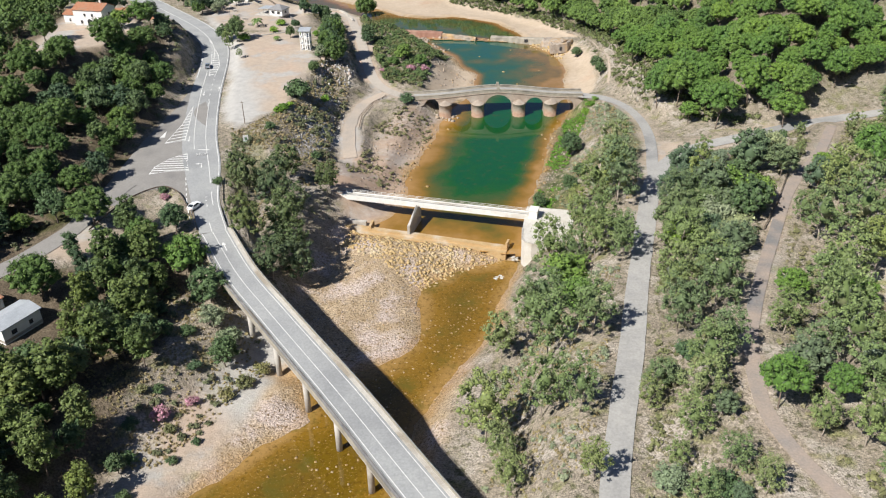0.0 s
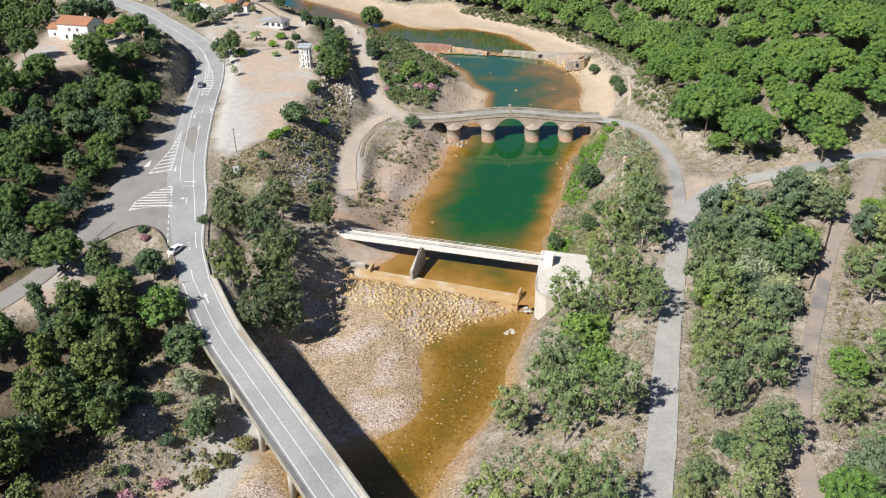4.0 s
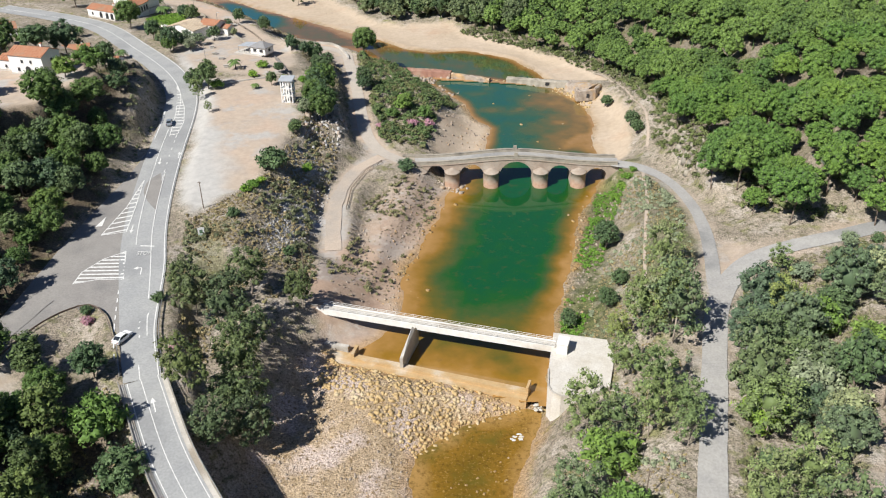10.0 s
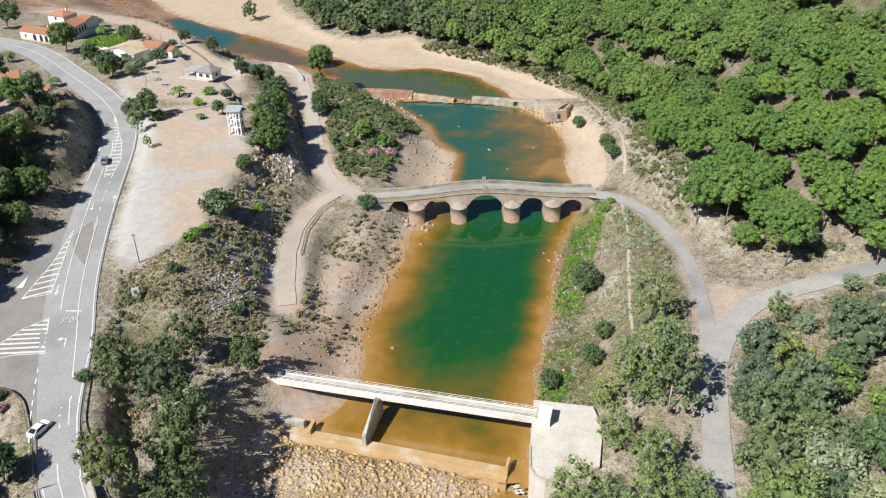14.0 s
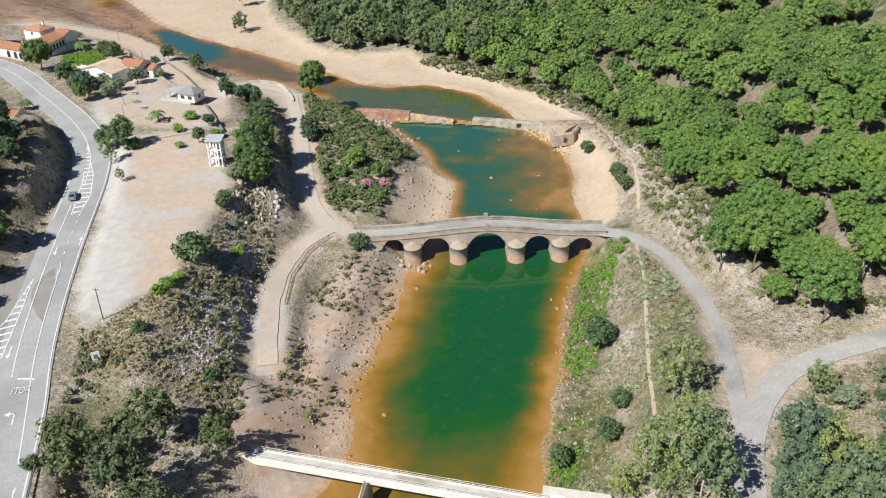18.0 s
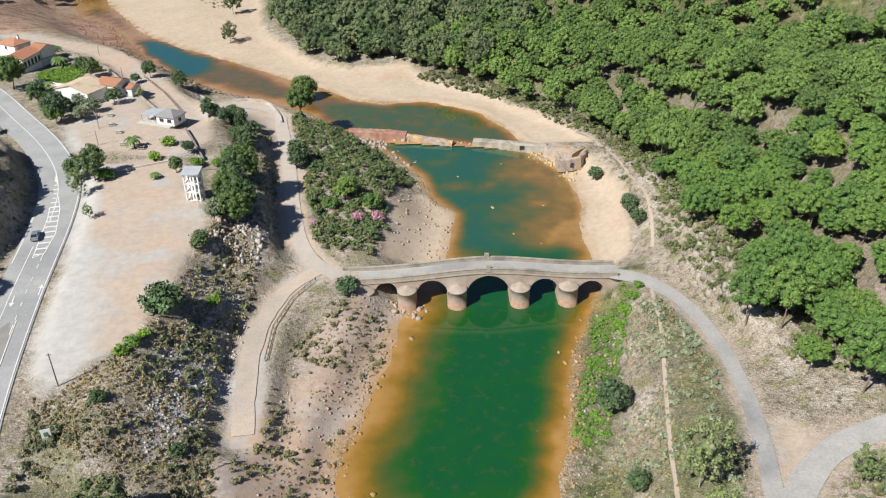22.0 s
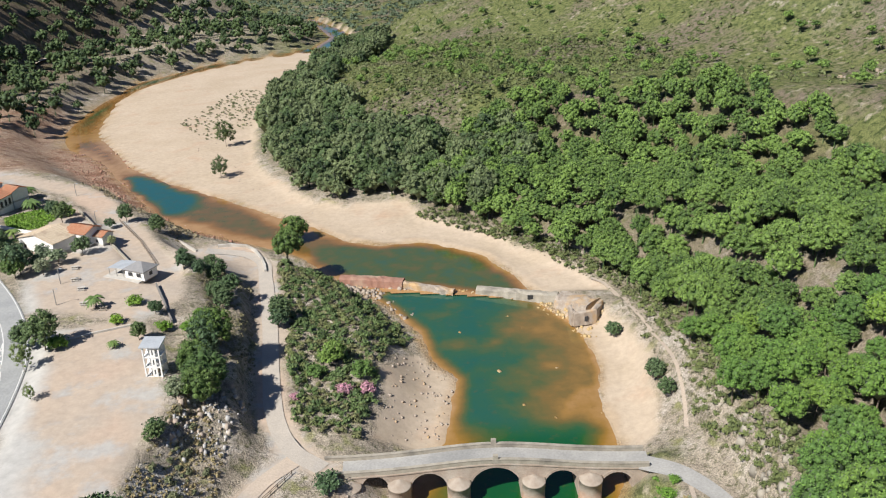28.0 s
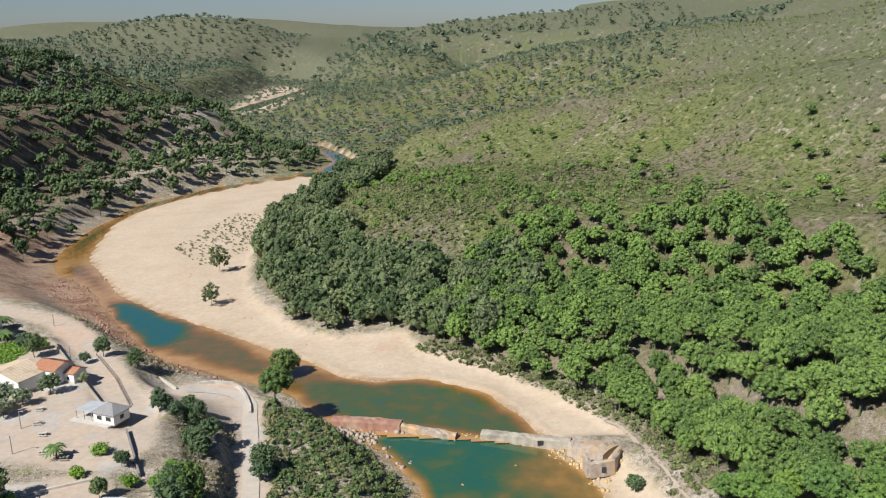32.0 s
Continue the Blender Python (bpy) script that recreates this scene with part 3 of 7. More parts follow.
green = np.maximum(step01(36, 96, XY[:, 0] * 0.45 + np.maximum(XY[:, 1] - 330, 0) * 0.4), 0) * step01(-190, -60, XY[:, 0] + 0.12 * np.maximum(XY[:, 1] - 900, 0))
green = np.maximum(green, step01(880, 1100, XY[:, 1]) * 0.95)
_g, _z, _s = line_distance(XY, [(30, 205, 0), (36, 240, 0), (44, 275, 0), (52, 290, 0)])
green = np.maximum(green, 0.9 * step01(9, 2, _g + 5 * ground_noise(XY, 8, 2)))
green = np.maximum(green, zone(LAWN, 2, 2))
green = np.maximum(green, 0.55 * zone([(-62, 212), (-58, 234), (-52, 232), (-50, 215), (-54, 204), (-60, 204)], 5, 9))
green = np.maximum(green, 0.75 * zone([(40, 205), (47, 240), (54, 274), (60, 270), (61, 250), (58, 226), (52, 205)], 6, 8))
# greyer green tone on upper east slopes and far up the valley
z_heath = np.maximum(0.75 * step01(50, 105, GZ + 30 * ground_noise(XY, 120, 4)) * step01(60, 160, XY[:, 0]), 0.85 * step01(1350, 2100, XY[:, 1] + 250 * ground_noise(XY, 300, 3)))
SCREE = [(-46.5, 232), (-42, 226), (-36, 232), (-35, 246), (-34, 266), (-35, 280), (-40, 282), (-43, 270), (-46, 250)]
z_scree = zone(SCREE, 6, 17)
z_gravel = step01(12.5, 7.5, line_distance(XY, ROAD)[0] * (1 - 0.42 * step01(300, 270, XY[:, 1])) + 6 * ground_noise(XY, 11, 3))


def ground_material():
    m = Mat("hillside_ground", 0.95, spec=0.12)
    n1, n2, n3, n4 = m.noise(0.05), m.noise(0.35, 5), m.noise(2.6, 5, 0.65), m.noise(0.9, 6, 0.7)
    scrub = m.mix(n2, (0.255, 0.215, 0.165), (0.40, 0.34, 0.265))
    scrub = m.mix(m.noise(0.12, 5, lo=0.5, hi=0.62), scrub, (0.43, 0.375, 0.315))
    scrub = m.mix(m.noise(0.8, 5, lo=0.52, hi=0.66), scrub, (0.15, 0.14, 0.085))
    scrub = m.mix(m.noise(0.23, 5, lo=0.56, hi=0.68), scrub, (0.235, 0.225, 0.11))
    grass = m.mix(n2, (0.11, 0.125, 0.045), (0.175, 0.185, 0.072))
    grass = m.mix(m.noise(0.022, 6, 0.65, lo=0.48, hi=0.6), grass, (0.165, 0.135, 0.10))
    grass = m.mix(m.noise(0.012, 6, 0.7, lo=0.56, hi=0.64), grass, (0.26, 0.225, 0.175))
    grass = m.mix(m.noise(0.5, 5, lo=0.48, hi=0.6), grass, (0.06, 0.078, 0.026))
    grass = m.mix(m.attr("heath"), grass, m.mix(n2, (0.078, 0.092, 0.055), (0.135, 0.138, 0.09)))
    col = m.mix(m.math("MULTIPLY", m.attr("green"), m.noise(0.2, 4, lo=0.25, hi=0.42)), scrub, grass)
    # brown leaf litter, darkened further by woodland shade put into the colour
    shaded_litter = m.mix(n2, (0.105, 0.08, 0.055), (0.19, 0.15, 0.105))
    shaded_litter = m.mix(m.noise(0.11, 5, lo=0.55, hi=0.66), shaded_litter, (0.085, 0.085, 0.035))
    col = m.mix(m.attr("shaded_litter"), col, shaded_litter)
    dirt = m.mix(n1, (0.44, 0.35, 0.272), (0.40, 0.335, 0.272))
    dirt = m.mix(m.noise(0.15, 6, 0.65, lo=0.5, hi=0.72), dirt, (0.35, 0.295, 0.25))
    dirt = m.mix(m.noise(0.03, 4, lo=0.5, hi=0.62), dirt, (0.45, 0.34, 0.26))
    dirt = m.mix(m.noise(0.075, 5, 0.6, lo=0.52, hi=0.62), dirt, (0.40, 0.375, 0.345))
    dirt = m.mix(m.attr("gravel"), dirt, m.mix(n2, (0.40, 0.385, 0.36), (0.46, 0.44, 0.41)))
    col = m.mix(m.attr("dirt"), col, dirt)
    stone = m.mix(n2, (0.37, 0.275, 0.17), (0.50, 0.385, 0.265))
    stone = m.mix(m.noise(0.09, 4, lo=0.48, hi=0.6), stone, (0.52, 0.425, 0.37))
    stone = m.mix(m.noise(1.6, 5, lo=0.55, hi=0.65), stone, (0.22, 0.15, 0.08))
    col = m.mix(m.attr("stone"), col, stone)
    mud = m.mix(n2, (0.30, 0.175, 0.115), (0.40, 0.28, 0.20))
    mud = m.mix(m.noise(0.14, 5, lo=0.5, hi=0.62), mud, (0.22, 0.115, 0.075))
    mud = m.mix(m.noise(0.6, 5, lo=0.58, hi=0.68), mud, (0.44, 0.35, 0.27))
    col = m.mix(m.attr("mud"), col, mud)
    sand = m.mix(n1, (0.42, 0.335, 0.245), (0.475, 0.385, 0.295))
    sand = m.mix(m.noise(0.07, 6, 0.65, lo=0.55, hi=0.75), sand, (0.43, 0.31, 0.22))
    sand = m.mix(m.noise(0.5, 6, 0.7, lo=0.6, hi=0.8), sand, (0.40, 0.32, 0.24))
    col = m.mix(m.attr("sand"), col, sand)
    col = m.mix(m.math("MULTIPLY", m.attr("wet"), 0.65), col, m.mix(n2, (0.42, 0.25, 0.10), (0.32, 0.20, 0.09)))
    col = m.mix(m.math("MULTIPLY", m.attr("scree"), m.noise(0.5, 5, lo=0.35, hi=0.55)), col, m.mix(n3, (0.33, 0.31, 0.295), (0.52, 0.50, 0.475)))
    plain = m.math("MULTIPLY", m.math("MAXIMUM", m.attr("sand"), m.attr("dirt")), 0.97)
    rough = m.math("SUBTRACT", 1.0, plain)
    col = m.mix(m.math("MULTIPLY", rough, 0.85), col, m.mix(n3, (0.16, 0.16, 0.16), (0.84, 0.84, 0.84)), "OVERLAY")
    col = m.mix(m.math("MULTIPLY", plain, 0.4), col, m.mix(m.noise(0.55, 6, 0.72, lo=0.25, hi=0.75), (0.3, 0.3, 0.3), (0.7, 0.7, 0.7)), "OVERLAY")
    m.colour(col).bump(m.math("MULTIPLY", m.math("ADD", n4, m.math("MULTIPLY", n3, 0.5)), rough), 0.7, 0.4)
    return m.m


ground = sheet("ground", np.ones(len(XY), bool), GZ, ground_material(),
               {"sand": z_sand, "dirt": z_dirt, "stone": z_stone, "wet": z_wet * (1 - 0.6 * z_sand), "green": green, "mud": z_mud * (1 - z_sand), "shaded_litter": z_shaded_litter, "gravel": z_gravel, "heath": z_heath, "scree": z_scree})
tagged(ground, "stony hillsides, pale river sand and bare earth of a valley", "ground", kind="structure")


# ---- water ----
def water_material(name, stops, bed=0.0, other=None):
    m = Mat(name, 0.06, spec=0.5)
    d = m.math("ADD", m.attr("depth"), m.math("MULTIPLY", m.math("SUBTRACT", m.noise(0.18, 5), 0.5), 0.2))
    col = m.ramp(d, stops)
    if other:
        col = m.mix(m.attr("reach"), col, m.ramp(d, other))
    col = m.mix(m.noise(0.35, 6, 0.7, lo=0.55, hi=0.8), col, m.mix(0.45, col, (0.12, 0.075, 0.02)))
    if bed:
        col = m.mix(m.math("MULTIPLY", m.noise(1.1, 6, 0.75, lo=0.5, hi=0.66), bed), col, (0.075, 0.042, 0.006))
        col = m.mix(m.math("MULTIPLY", m.noise(1.9, 5, 0.7, lo=0.56, hi=0.7), bed), col, (0.40, 0.25, 0.07))
        col = m.mix(m.math("MULTIPLY", m.noise(0.12, 4, 0.6, lo=0.55, hi=0.7), bed), col, (0.10, 0.085, 0.012))
    m.colour(col).bump(m.noise(0.9, 3), 0.03, 0.05)
    return m.m


TEAL = water_material("rust_edged_green_water", [(0.0, (0.34, 0.19, 0.06)), (0.22, (0.23, 0.125, 0.018)), (0.42, (0.115, 0.092, 0.012)), (0.60, (0.05, 0.082, 0.018)), (0.8, (0.012, 0.078, 0.012)), (1.0, (0.006, 0.070, 0.020))],
                      other=[(0.0, (0.36, 0.21, 0.09)), (0.22, (0.26, 0.145, 0.04)), (0.4, (0.16, 0.105, 0.032)), (0.6, (0.075, 0.092, 0.034)), (0.8, (0.03, 0.088, 0.045)), (1.0, (0.018, 0.085, 0.06))])
RIVER = water_material("shallow_teal_water", [(0.0, (0.36, 0.21, 0.09)), (0.3, (0.23, 0.115, 0.035)), (0.5, (0.135, 0.085, 0.03)), (0.72, (0.06, 0.085, 0.03)), (0.88, (0.03, 0.085, 0.06)), (1.0, (0.015, 0.085, 0.085))])
AMBER = water_material("amber_shallow_water", [(0.0, (0.32, 0.19, 0.06)), (0.35, (0.21, 0.115, 0.014)), (1.0, (0.13, 0.078, 0.007))], 0.75)
for nm, (poly, level, deep), mat, lab in (("pool_water", LEVELS[0], TEAL, "still green pool with rust-orange shallows"), ("upper_river_water", LEVELS[1], RIVER, "shallow river of teal and orange water by a sand bar"),
                                          ("lower_river_water", LEVELS[2], AMBER, "shallow amber stream over stones"), ("far_river_water", LEVELS[3], TEAL, "distant blue reach of the river")):
    sd = inside(XY, poly)
    depth = np.clip((-sd + 5 * ground_noise(XY + 3, 11, 3)) / (15.0 if deep > 2 else 9.0), 0, 1)
    if nm == "pool_water":
        east = step01(0, 9, XY[:, 0] - np.interp(XY[:, 1], [200, 240, 285], [6, 13, 24]))
        depth = np.clip(depth * (1 + 0.8 * east), 0, 1)
        depth = depth * (0.42 + 0.58 * step01(206, 232, XY[:, 1] - 0.25 * XY[:, 0] + 10 * ground_noise(XY, 14, 2)))
        up = step01(305, 318, XY[:, 1])
        slant = XY @ np.array([[0.8, 0.25], [-0.6, 0.75]])
        teal = np.clip(0.98 - 0.62 * step01(18, 40, XY[:, 0] + 18 * ground_noise(XY + 9, 16, 3)) - 1.7 * np.clip(ground_noise(slant + 50, 15, 3) - 0.03, 0, 1), 0.16, 1.0)
        depth = depth * (1 - up) + up * np.minimum(teal, np.clip(-sd / 5.0, 0, 1))
    if nm == "upper_river_water":
        low = np.clip(0.75 * depth - 0.9 * np.clip(ground_noise(XY + 11, 30, 3) + 0.12, 0, 1), 0, 0.55)
        near = step01(70, 30, np.hypot(XY[:, 0] - 2, XY[:, 1] - 398)) * np.clip(1.15 * depth - 0.5 * np.clip(ground_noise(XY + 5, 20, 3), 0, 1), 0, 0.72)
        blue = step01(24, 8, line_distance(XY, [(-98, 474), (-122, 500)])[0] + 10 * ground_noise(XY, 14, 3)) * np.clip(depth * 2.5, 0, 1)
        far = step01(560, 640, XY[:, 1]) * np.clip(depth * 1.2, 0, 0.78)
        reach = step01(760, 800, XY[:, 1]) * depth * 1.3
        depth = np.clip(np.maximum.reduce([low, near, blue, far, reach]), 0, 1)
    keep = sd < 1.5
    reach = step01(303, 316, XY[:, 1])
    if nm == "pool_water":
        keep &= XY[:, 1] > 199.6 - 0.292 * (XY[:, 0] + 24)
    tagged(sheet(nm, keep, np.full(len(XY), level), mat, {"depth": depth, "reach": reach}), lab, "water", kind="structure")
# ---- roads ----
def ribbon(name, line, half, mat, label, lift=0.03, category="road", parent=None, n=5):
    """A paved strip along a line; half may be a number or a function of the place."""
    p = smooth_line(line)
    d = np.gradient(p[:, :2], axis=0)
    s = np.stack([d[:, 1], -d[:, 0]], 1) / np.linalg.norm(d, axis=1)[:, None]
    w = np.array([half(q) if callable(half) else half for q in p])
    edge = 1 + 0.0 * w if callable(half) else 1 + (0.5 if mat == PATH_DIRT else 0.16) * (ground_noise(p[:, :2], 5, 3))
    g = Geo()
    rows = [[(q[0] + t[0] * k * e, q[1] + t[1] * k * e, q[2] + lift) for q, t, e in zip(p, s, w * edge)] for k in np.linspace(-1, 1, n)]
    for r0, r1 in zip(rows[:-1], rows[1:]):
        g.strip(r0, r1)
    return tagged(part(name, g, mat, parent, smooth=True), label, category, kind="structure")


def offset(line, off, step=1.5):
    """A line beside a line, off metres to its right."""
    p = smooth_line(line, step)
    d = np.gradient(p[:, :2], axis=0)
    s = np.stack([d[:, 1], -d[:, 0]], 1) / np.linalg.norm(d, axis=1)[:, None]
    o = np.array([off(q) if callable(off) else off for q in p])
    return np.column_stack([p[:, :2] + s * o[:, None], p[:, 2]])


def half_width(q):
    return 3.4 + 1.7 * float(step01(186, 218, np.array(q[1])))


def roadway():
    road = ribbon("road", ROAD[:BRIDGE_FROM + 1], half_width, ASPHALT, "grey asphalt main road with worn white markings", 0.05)
    g = Geo()
    rows = np.arange(166, 285, 2.0)
    for y0, y1 in zip(rows[:-1], rows[1:]):
        span = []
        for y in (y0 + 0.01, y1 - 0.01):
            xs = sorted(a[0] + (y - a[1]) * (b[0] - a[0]) / (b[1] - a[1]) for a, b in zip(JUNCTION, JUNCTION[1:] + JUNCTION[:1]) if (a[1] > y) != (b[1] > y))
            span.append(xs)
        if len(span[0]) == len(span[1]):
            for k in range(0, len(span[0]) - 1, 2):
                q = [(span[0][k], y0), (span[0][k + 1], y0), (span[1][k + 1], y1), (span[1][k], y1)]
                g.add([(x, y, float(road_level(y)) + 0.02) for x, y in q], [(0, 1, 2, 3)])
    tagged(part("junction_pavement", g, PALE_ROAD), "pale grey asphalt apron of a road junction", "road", kind="structure")
    ribbon("side_road", SIDE_ROAD, 2.9, PALE_ROAD, "grey asphalt side road in pine shade", 0.03)
    return road


PALE_ROAD = weathered("sun_bleached_asphalt", (0.27, 0.255, 0.235), (0.235, 0.22, 0.205), 0.3, 0.9, (0.20, 0.19, 0.18))
road = roadway()
ribbon("east_road", EAST_ROAD, 2.35, PALE_ASPHALT, "pale worn single-track asphalt road", 0.06)
ribbon("east_fork", EAST_FORK, lambda q: 1.6 + 0.9 * float(step01(268, 290, np.array(q[1]))), PALE_ASPHALT, "pale worn narrow lane to the old bridge", 0.05)
ribbon("hill_path", HILL_PATH, 1.35, EARTH_PATH, "narrow path of earth and worn asphalt", 0.06)
ribbon("west_lane", WEST_LANE, 2.0, LANE, "pale dusty lane to the old bridge", 0.06)
ribbon("dirt_track", DIRT_TRACK, 2.0, PATH_DIRT, "sandy track down the bank", 0.05)
FOREST_PATH = [(57, 386), (61, 378), (62.7, 356), (64, 338), (64.7, 322), (63, 308), (61, 299)]
ribbon("ridge_path", [(x, y, height(x, y)) for x, y in smooth_line(FOREST_PATH, 2.5)], 0.7, PATH_DIRT, "narrow trodden footpath", 0.22)
ribbon("far_track", [(x, y, height(x, y)) for x, y in smooth_line([(-215, 822), (-191, 864), (-165, 905), (-138, 948)], 4)], 2.4, PATH_DIRT, "pale dirt track on the far hillside", 0.8)
ribbon("far_track", [(x, y, height(x, y)) for x, y in smooth_line([(-275, 655), (-256, 682), (-249, 742)], 4)], 2.2, PATH_DIRT, "pale dirt track between dark pines", 0.8)
ribbon("bank_path", [(x, y, height(x, y)) for x, y in smooth_line([(56, 280), (53.5, 262), (50, 245), (46.5, 228), (44, 214)], 2.5)], 0.45, PATH_DIRT, "faint trodden path along the bank", 0.16)


# ---- paint on the road ----
def paint(name, label, pieces, z=17.0):
    """Flat painted shapes, 1.5 cm over the road."""
    g = Geo()
    for poly in pieces:
        n = len(poly)
        g.add([(p[0], p[1], float(road_level(p[1])) + 0.09) for p in poly], [tuple(range(n))])
    return tagged(part(name, g, WHITE_LINE, road, label))


def stripe(line, w, on=None, gap=0.0):
    out, run = [], 0.0
    for a, b in zip(line[:-1], line[1:]):
        d = Vector((b[0] - a[0], b[1] - a[1], 0))
        s = Vector((d.y, -d.x, 0)).normalized() * w / 2
        run += d.length
        if on is None or run % (on + gap) < on:
            out.append([(a[0] + s.x, a[1] + s.y, a[2]), (b[0] + s.x, b[1] + s.y, b[2]), (b[0] - s.x, b[1] - s.y, b[2]), (a[0] - s.x, a[1] - s.y, a[2])])
    return out


LAND = ROAD[:BRIDGE_FROM + 1]
paint("edge_line", "white edge line", stripe(offset(LAND, lambda q: -half_width(q) + 0.45), 0.22))
paint("edge_line", "white edge line", [q for q in stripe(offset(LAND, lambda q: half_width(q) - 0.45), 0.22) if not 183 < q[0][1] < 284])
paint("centre_line", "white centre line", [q for q in stripe(offset(LAND, 0.4), 0.2) if q[0][1] < 186 or q[0][1] > 300])
paint("lane_line", "white lane line", [q for q in stripe(offset(LAND, -1.7), 0.2) if 190 < q[0][1] < 262])
paint("lane_line", "dashed white lane line", [q for q in stripe(offset(LAND, -1.4), 0.2, 2.0, 2.5) if 258 < q[0][1] < 300])
paint("lane_line", "white lane line", [q for q in stripe(offset(LAND, 1.7), 0.2) if 225 < q[0][1] < 290])
paint("lane_line", "dashed white lane line", [q for q in stripe(offset(LAND, 4.6), 0.25, 1.5, 1.5) if 183 < q[0][1] < 206])


def hatching(outline, n, slant, w=0.55):
    """A painted island: its outline and slanting bars clipped to it."""
    out = []
    p = outline + [outline[0]]
    for a, b in zip(p[:-1], p[1:]):
        out += stripe([(*a, 17.0), (*b, 17.0)], 0.22)
    c = Vector((sum(q[0] for q in outline), sum(q[1] for q in outline))) / len(outline)
    d = Vector((math.cos(radians(slant)), math.sin(radians(slant))))
    s = Vector((-d.y, d.x))
    lo, hi = min((Vector(q) - c) @ s for q in outline), max((Vector(q) - c) @ s for q in outline)
    for k in range(n):
        o = lo + (hi - lo) * (k + 0.5) / n
        hits = []
        for a, b in zip(p[:-1], p[1:]):
            ta, tb = (Vector(a) - c) @ s - o, (Vector(b) - c) @ s - o
            if ta * tb < 0:
                hits.append(Vector(a).lerp(Vector(b), ta / (ta - tb)))
        if len(hits) == 2:
            out += stripe([(*hits[0], 17.0), (*hits[1], 17.0)], w)
    return out


paint("hatching", "white hatched island", hatching([(-80.6, 207.3), (-80.4, 212), (-77.6, 217.4), (-73.7, 220.7), (-70.3, 209.2), (-76.1, 209)], 9, 2))
paint("hatching", "white hatched island", hatching([(-81.2, 256.7), (-80.8, 241.9), (-82.1, 227.9), (-76.7, 229.6), (-78.6, 241.9)], 12, 25))
paint("hatching", "white hatched island", hatching([(-64.8, 200.7), (-62.0, 195.6), (-60.2, 189.0), (-62.5, 194.6)], 6, 20, 0.4))
paint("hatching", "white hatched island", [[(q[0], q[1], 17.6) for q in piece] for piece in hatching([(-92.2, 325), (-84.4, 306), (-81.4, 294.9), (-80.8, 286.4), (-82.7, 284.4), (-85.8, 301.7)], 17, 12)])


def letters(text, at, yaw, size, stretch=1.0, mat=WHITE_LINE, name="lettering", parent=None, thick=0.01):
    c = bpy.data.curves.new(name, "FONT")
    c.body, c.size, c.align_x, c.extrude = text, size, "CENTER", thick
    c.space_character = 1.1
    tmp = bpy.data.objects.new(name, c)
    me = bpy.data.meshes.new_from_object(tmp)
    bpy.data.objects.remove(tmp)
    bpy.data.curves.remove(c)
    me.transform(at @ pose(0, 0, 0, 0, 0, yaw) @ Matrix.Diagonal((1, stretch, 1, 1)))
    me.materials.append(mat)
    return part(name, me, mat, parent)


letters("STOP", pose(-69.2, 219.0, 15.26), 6, 1.25, 2.1, parent=road)
paint("stop_bar", "white stop bar", stripe([(-71.2, 223.2, 15.2), (-67.9, 223.0, 15.2)], 0.4))


def arrow(x, y, yaw, z=17.0, kind=0):
    a = radians(yaw)
    base = [[(-0.12, -2), (0.12, -2), (0.12, 0.6), (-0.12, 0.6)], [(-0.5, 0.6), (0.5, 0.6), (0, 2.0)]]
    if kind:
        base = [[(-0.12, -2), (0.12, -2), (0.12, 1.0), (-0.12, 1.0)], [(-0.9, 1.0), (0.12, 1.0), (0.12, 0.7), (-0.9, 0.7)], [(-0.8, 1.5), (-0.8, 0.2), (-1.7, 0.85)]]
    return [[(x + px * math.cos(a) - py * math.sin(a), y + px * math.sin(a) + py * math.cos(a), z) for px, py in q] for q in base]


for nm, x, y, yaw, z, kd in (("lane_arrow", -67.6, 213, 12, 15, 1), ("lane_arrow", -61.2, 198, 15, 14.6, 0), ("lane_arrow", -51.8, 171, 26, 12.5, 0), ("lane_arrow", -75.8, 231, 190, 15.4, 0), ("lane_arrow", -80.5, 268, 190, 17.05, 0), ("lane_arrow", -76.3, 272, 10, 17.1, 0), ("lane_arrow", -90.2, 314, 205, 18.2, 0)):
    paint(nm, "white arrow", arrow(x, y, yaw, z, kd))
paint("give_way_triangle", "white give-way triangle", [[(-85, 232, 15.4), (-83.5, 232.3, 15.4), (-84.2, 237, 15.4)]])


# ---- crash barriers ----
def barrier(line, z=0.0, timber=False):
    """A steel guard rail on posts along a line."""
    root = thing("guard_rail", "weathered steel guard rail on short posts beside the road", "guard rail", group="guard rails")
    pts = [(p[0], p[1], p[2] + z) for p in line]
    part("rail", Geo().beam(pts, 0.06, -0.45, 0.78), RUST if timber else STEEL, root)
    run = 0.0
    for a, b in zip(pts[:-1], pts[1:]):
        run += math.dist(a, b)
        if run > 4.0:
            run = 0.0
            part("post", Geo().box((b[0], b[1], b[2] - 0.3), (0.14, 0.14, 1.0)), STEEL, root)
    return root


barrier([q for q in offset(LAND, lambda q: -half_width(q) - 0.5) if 176 < q[1] < 206])
barrier([q for q in offset(LAND, lambda q: half_width(q) + 0.5) if 176 < q[1] < 188])
barrier(smooth_line([(-65.2, 188.5, 14.0), (-69.4, 195.8, 14.5), (-73.8, 198.8, 14.7), (-77.7, 196.9, 14.6), (-81.2, 192.8, 14.3), (-83.7, 186.5, 14), (-86, 177, 13.7)], 1.5), timber=True)


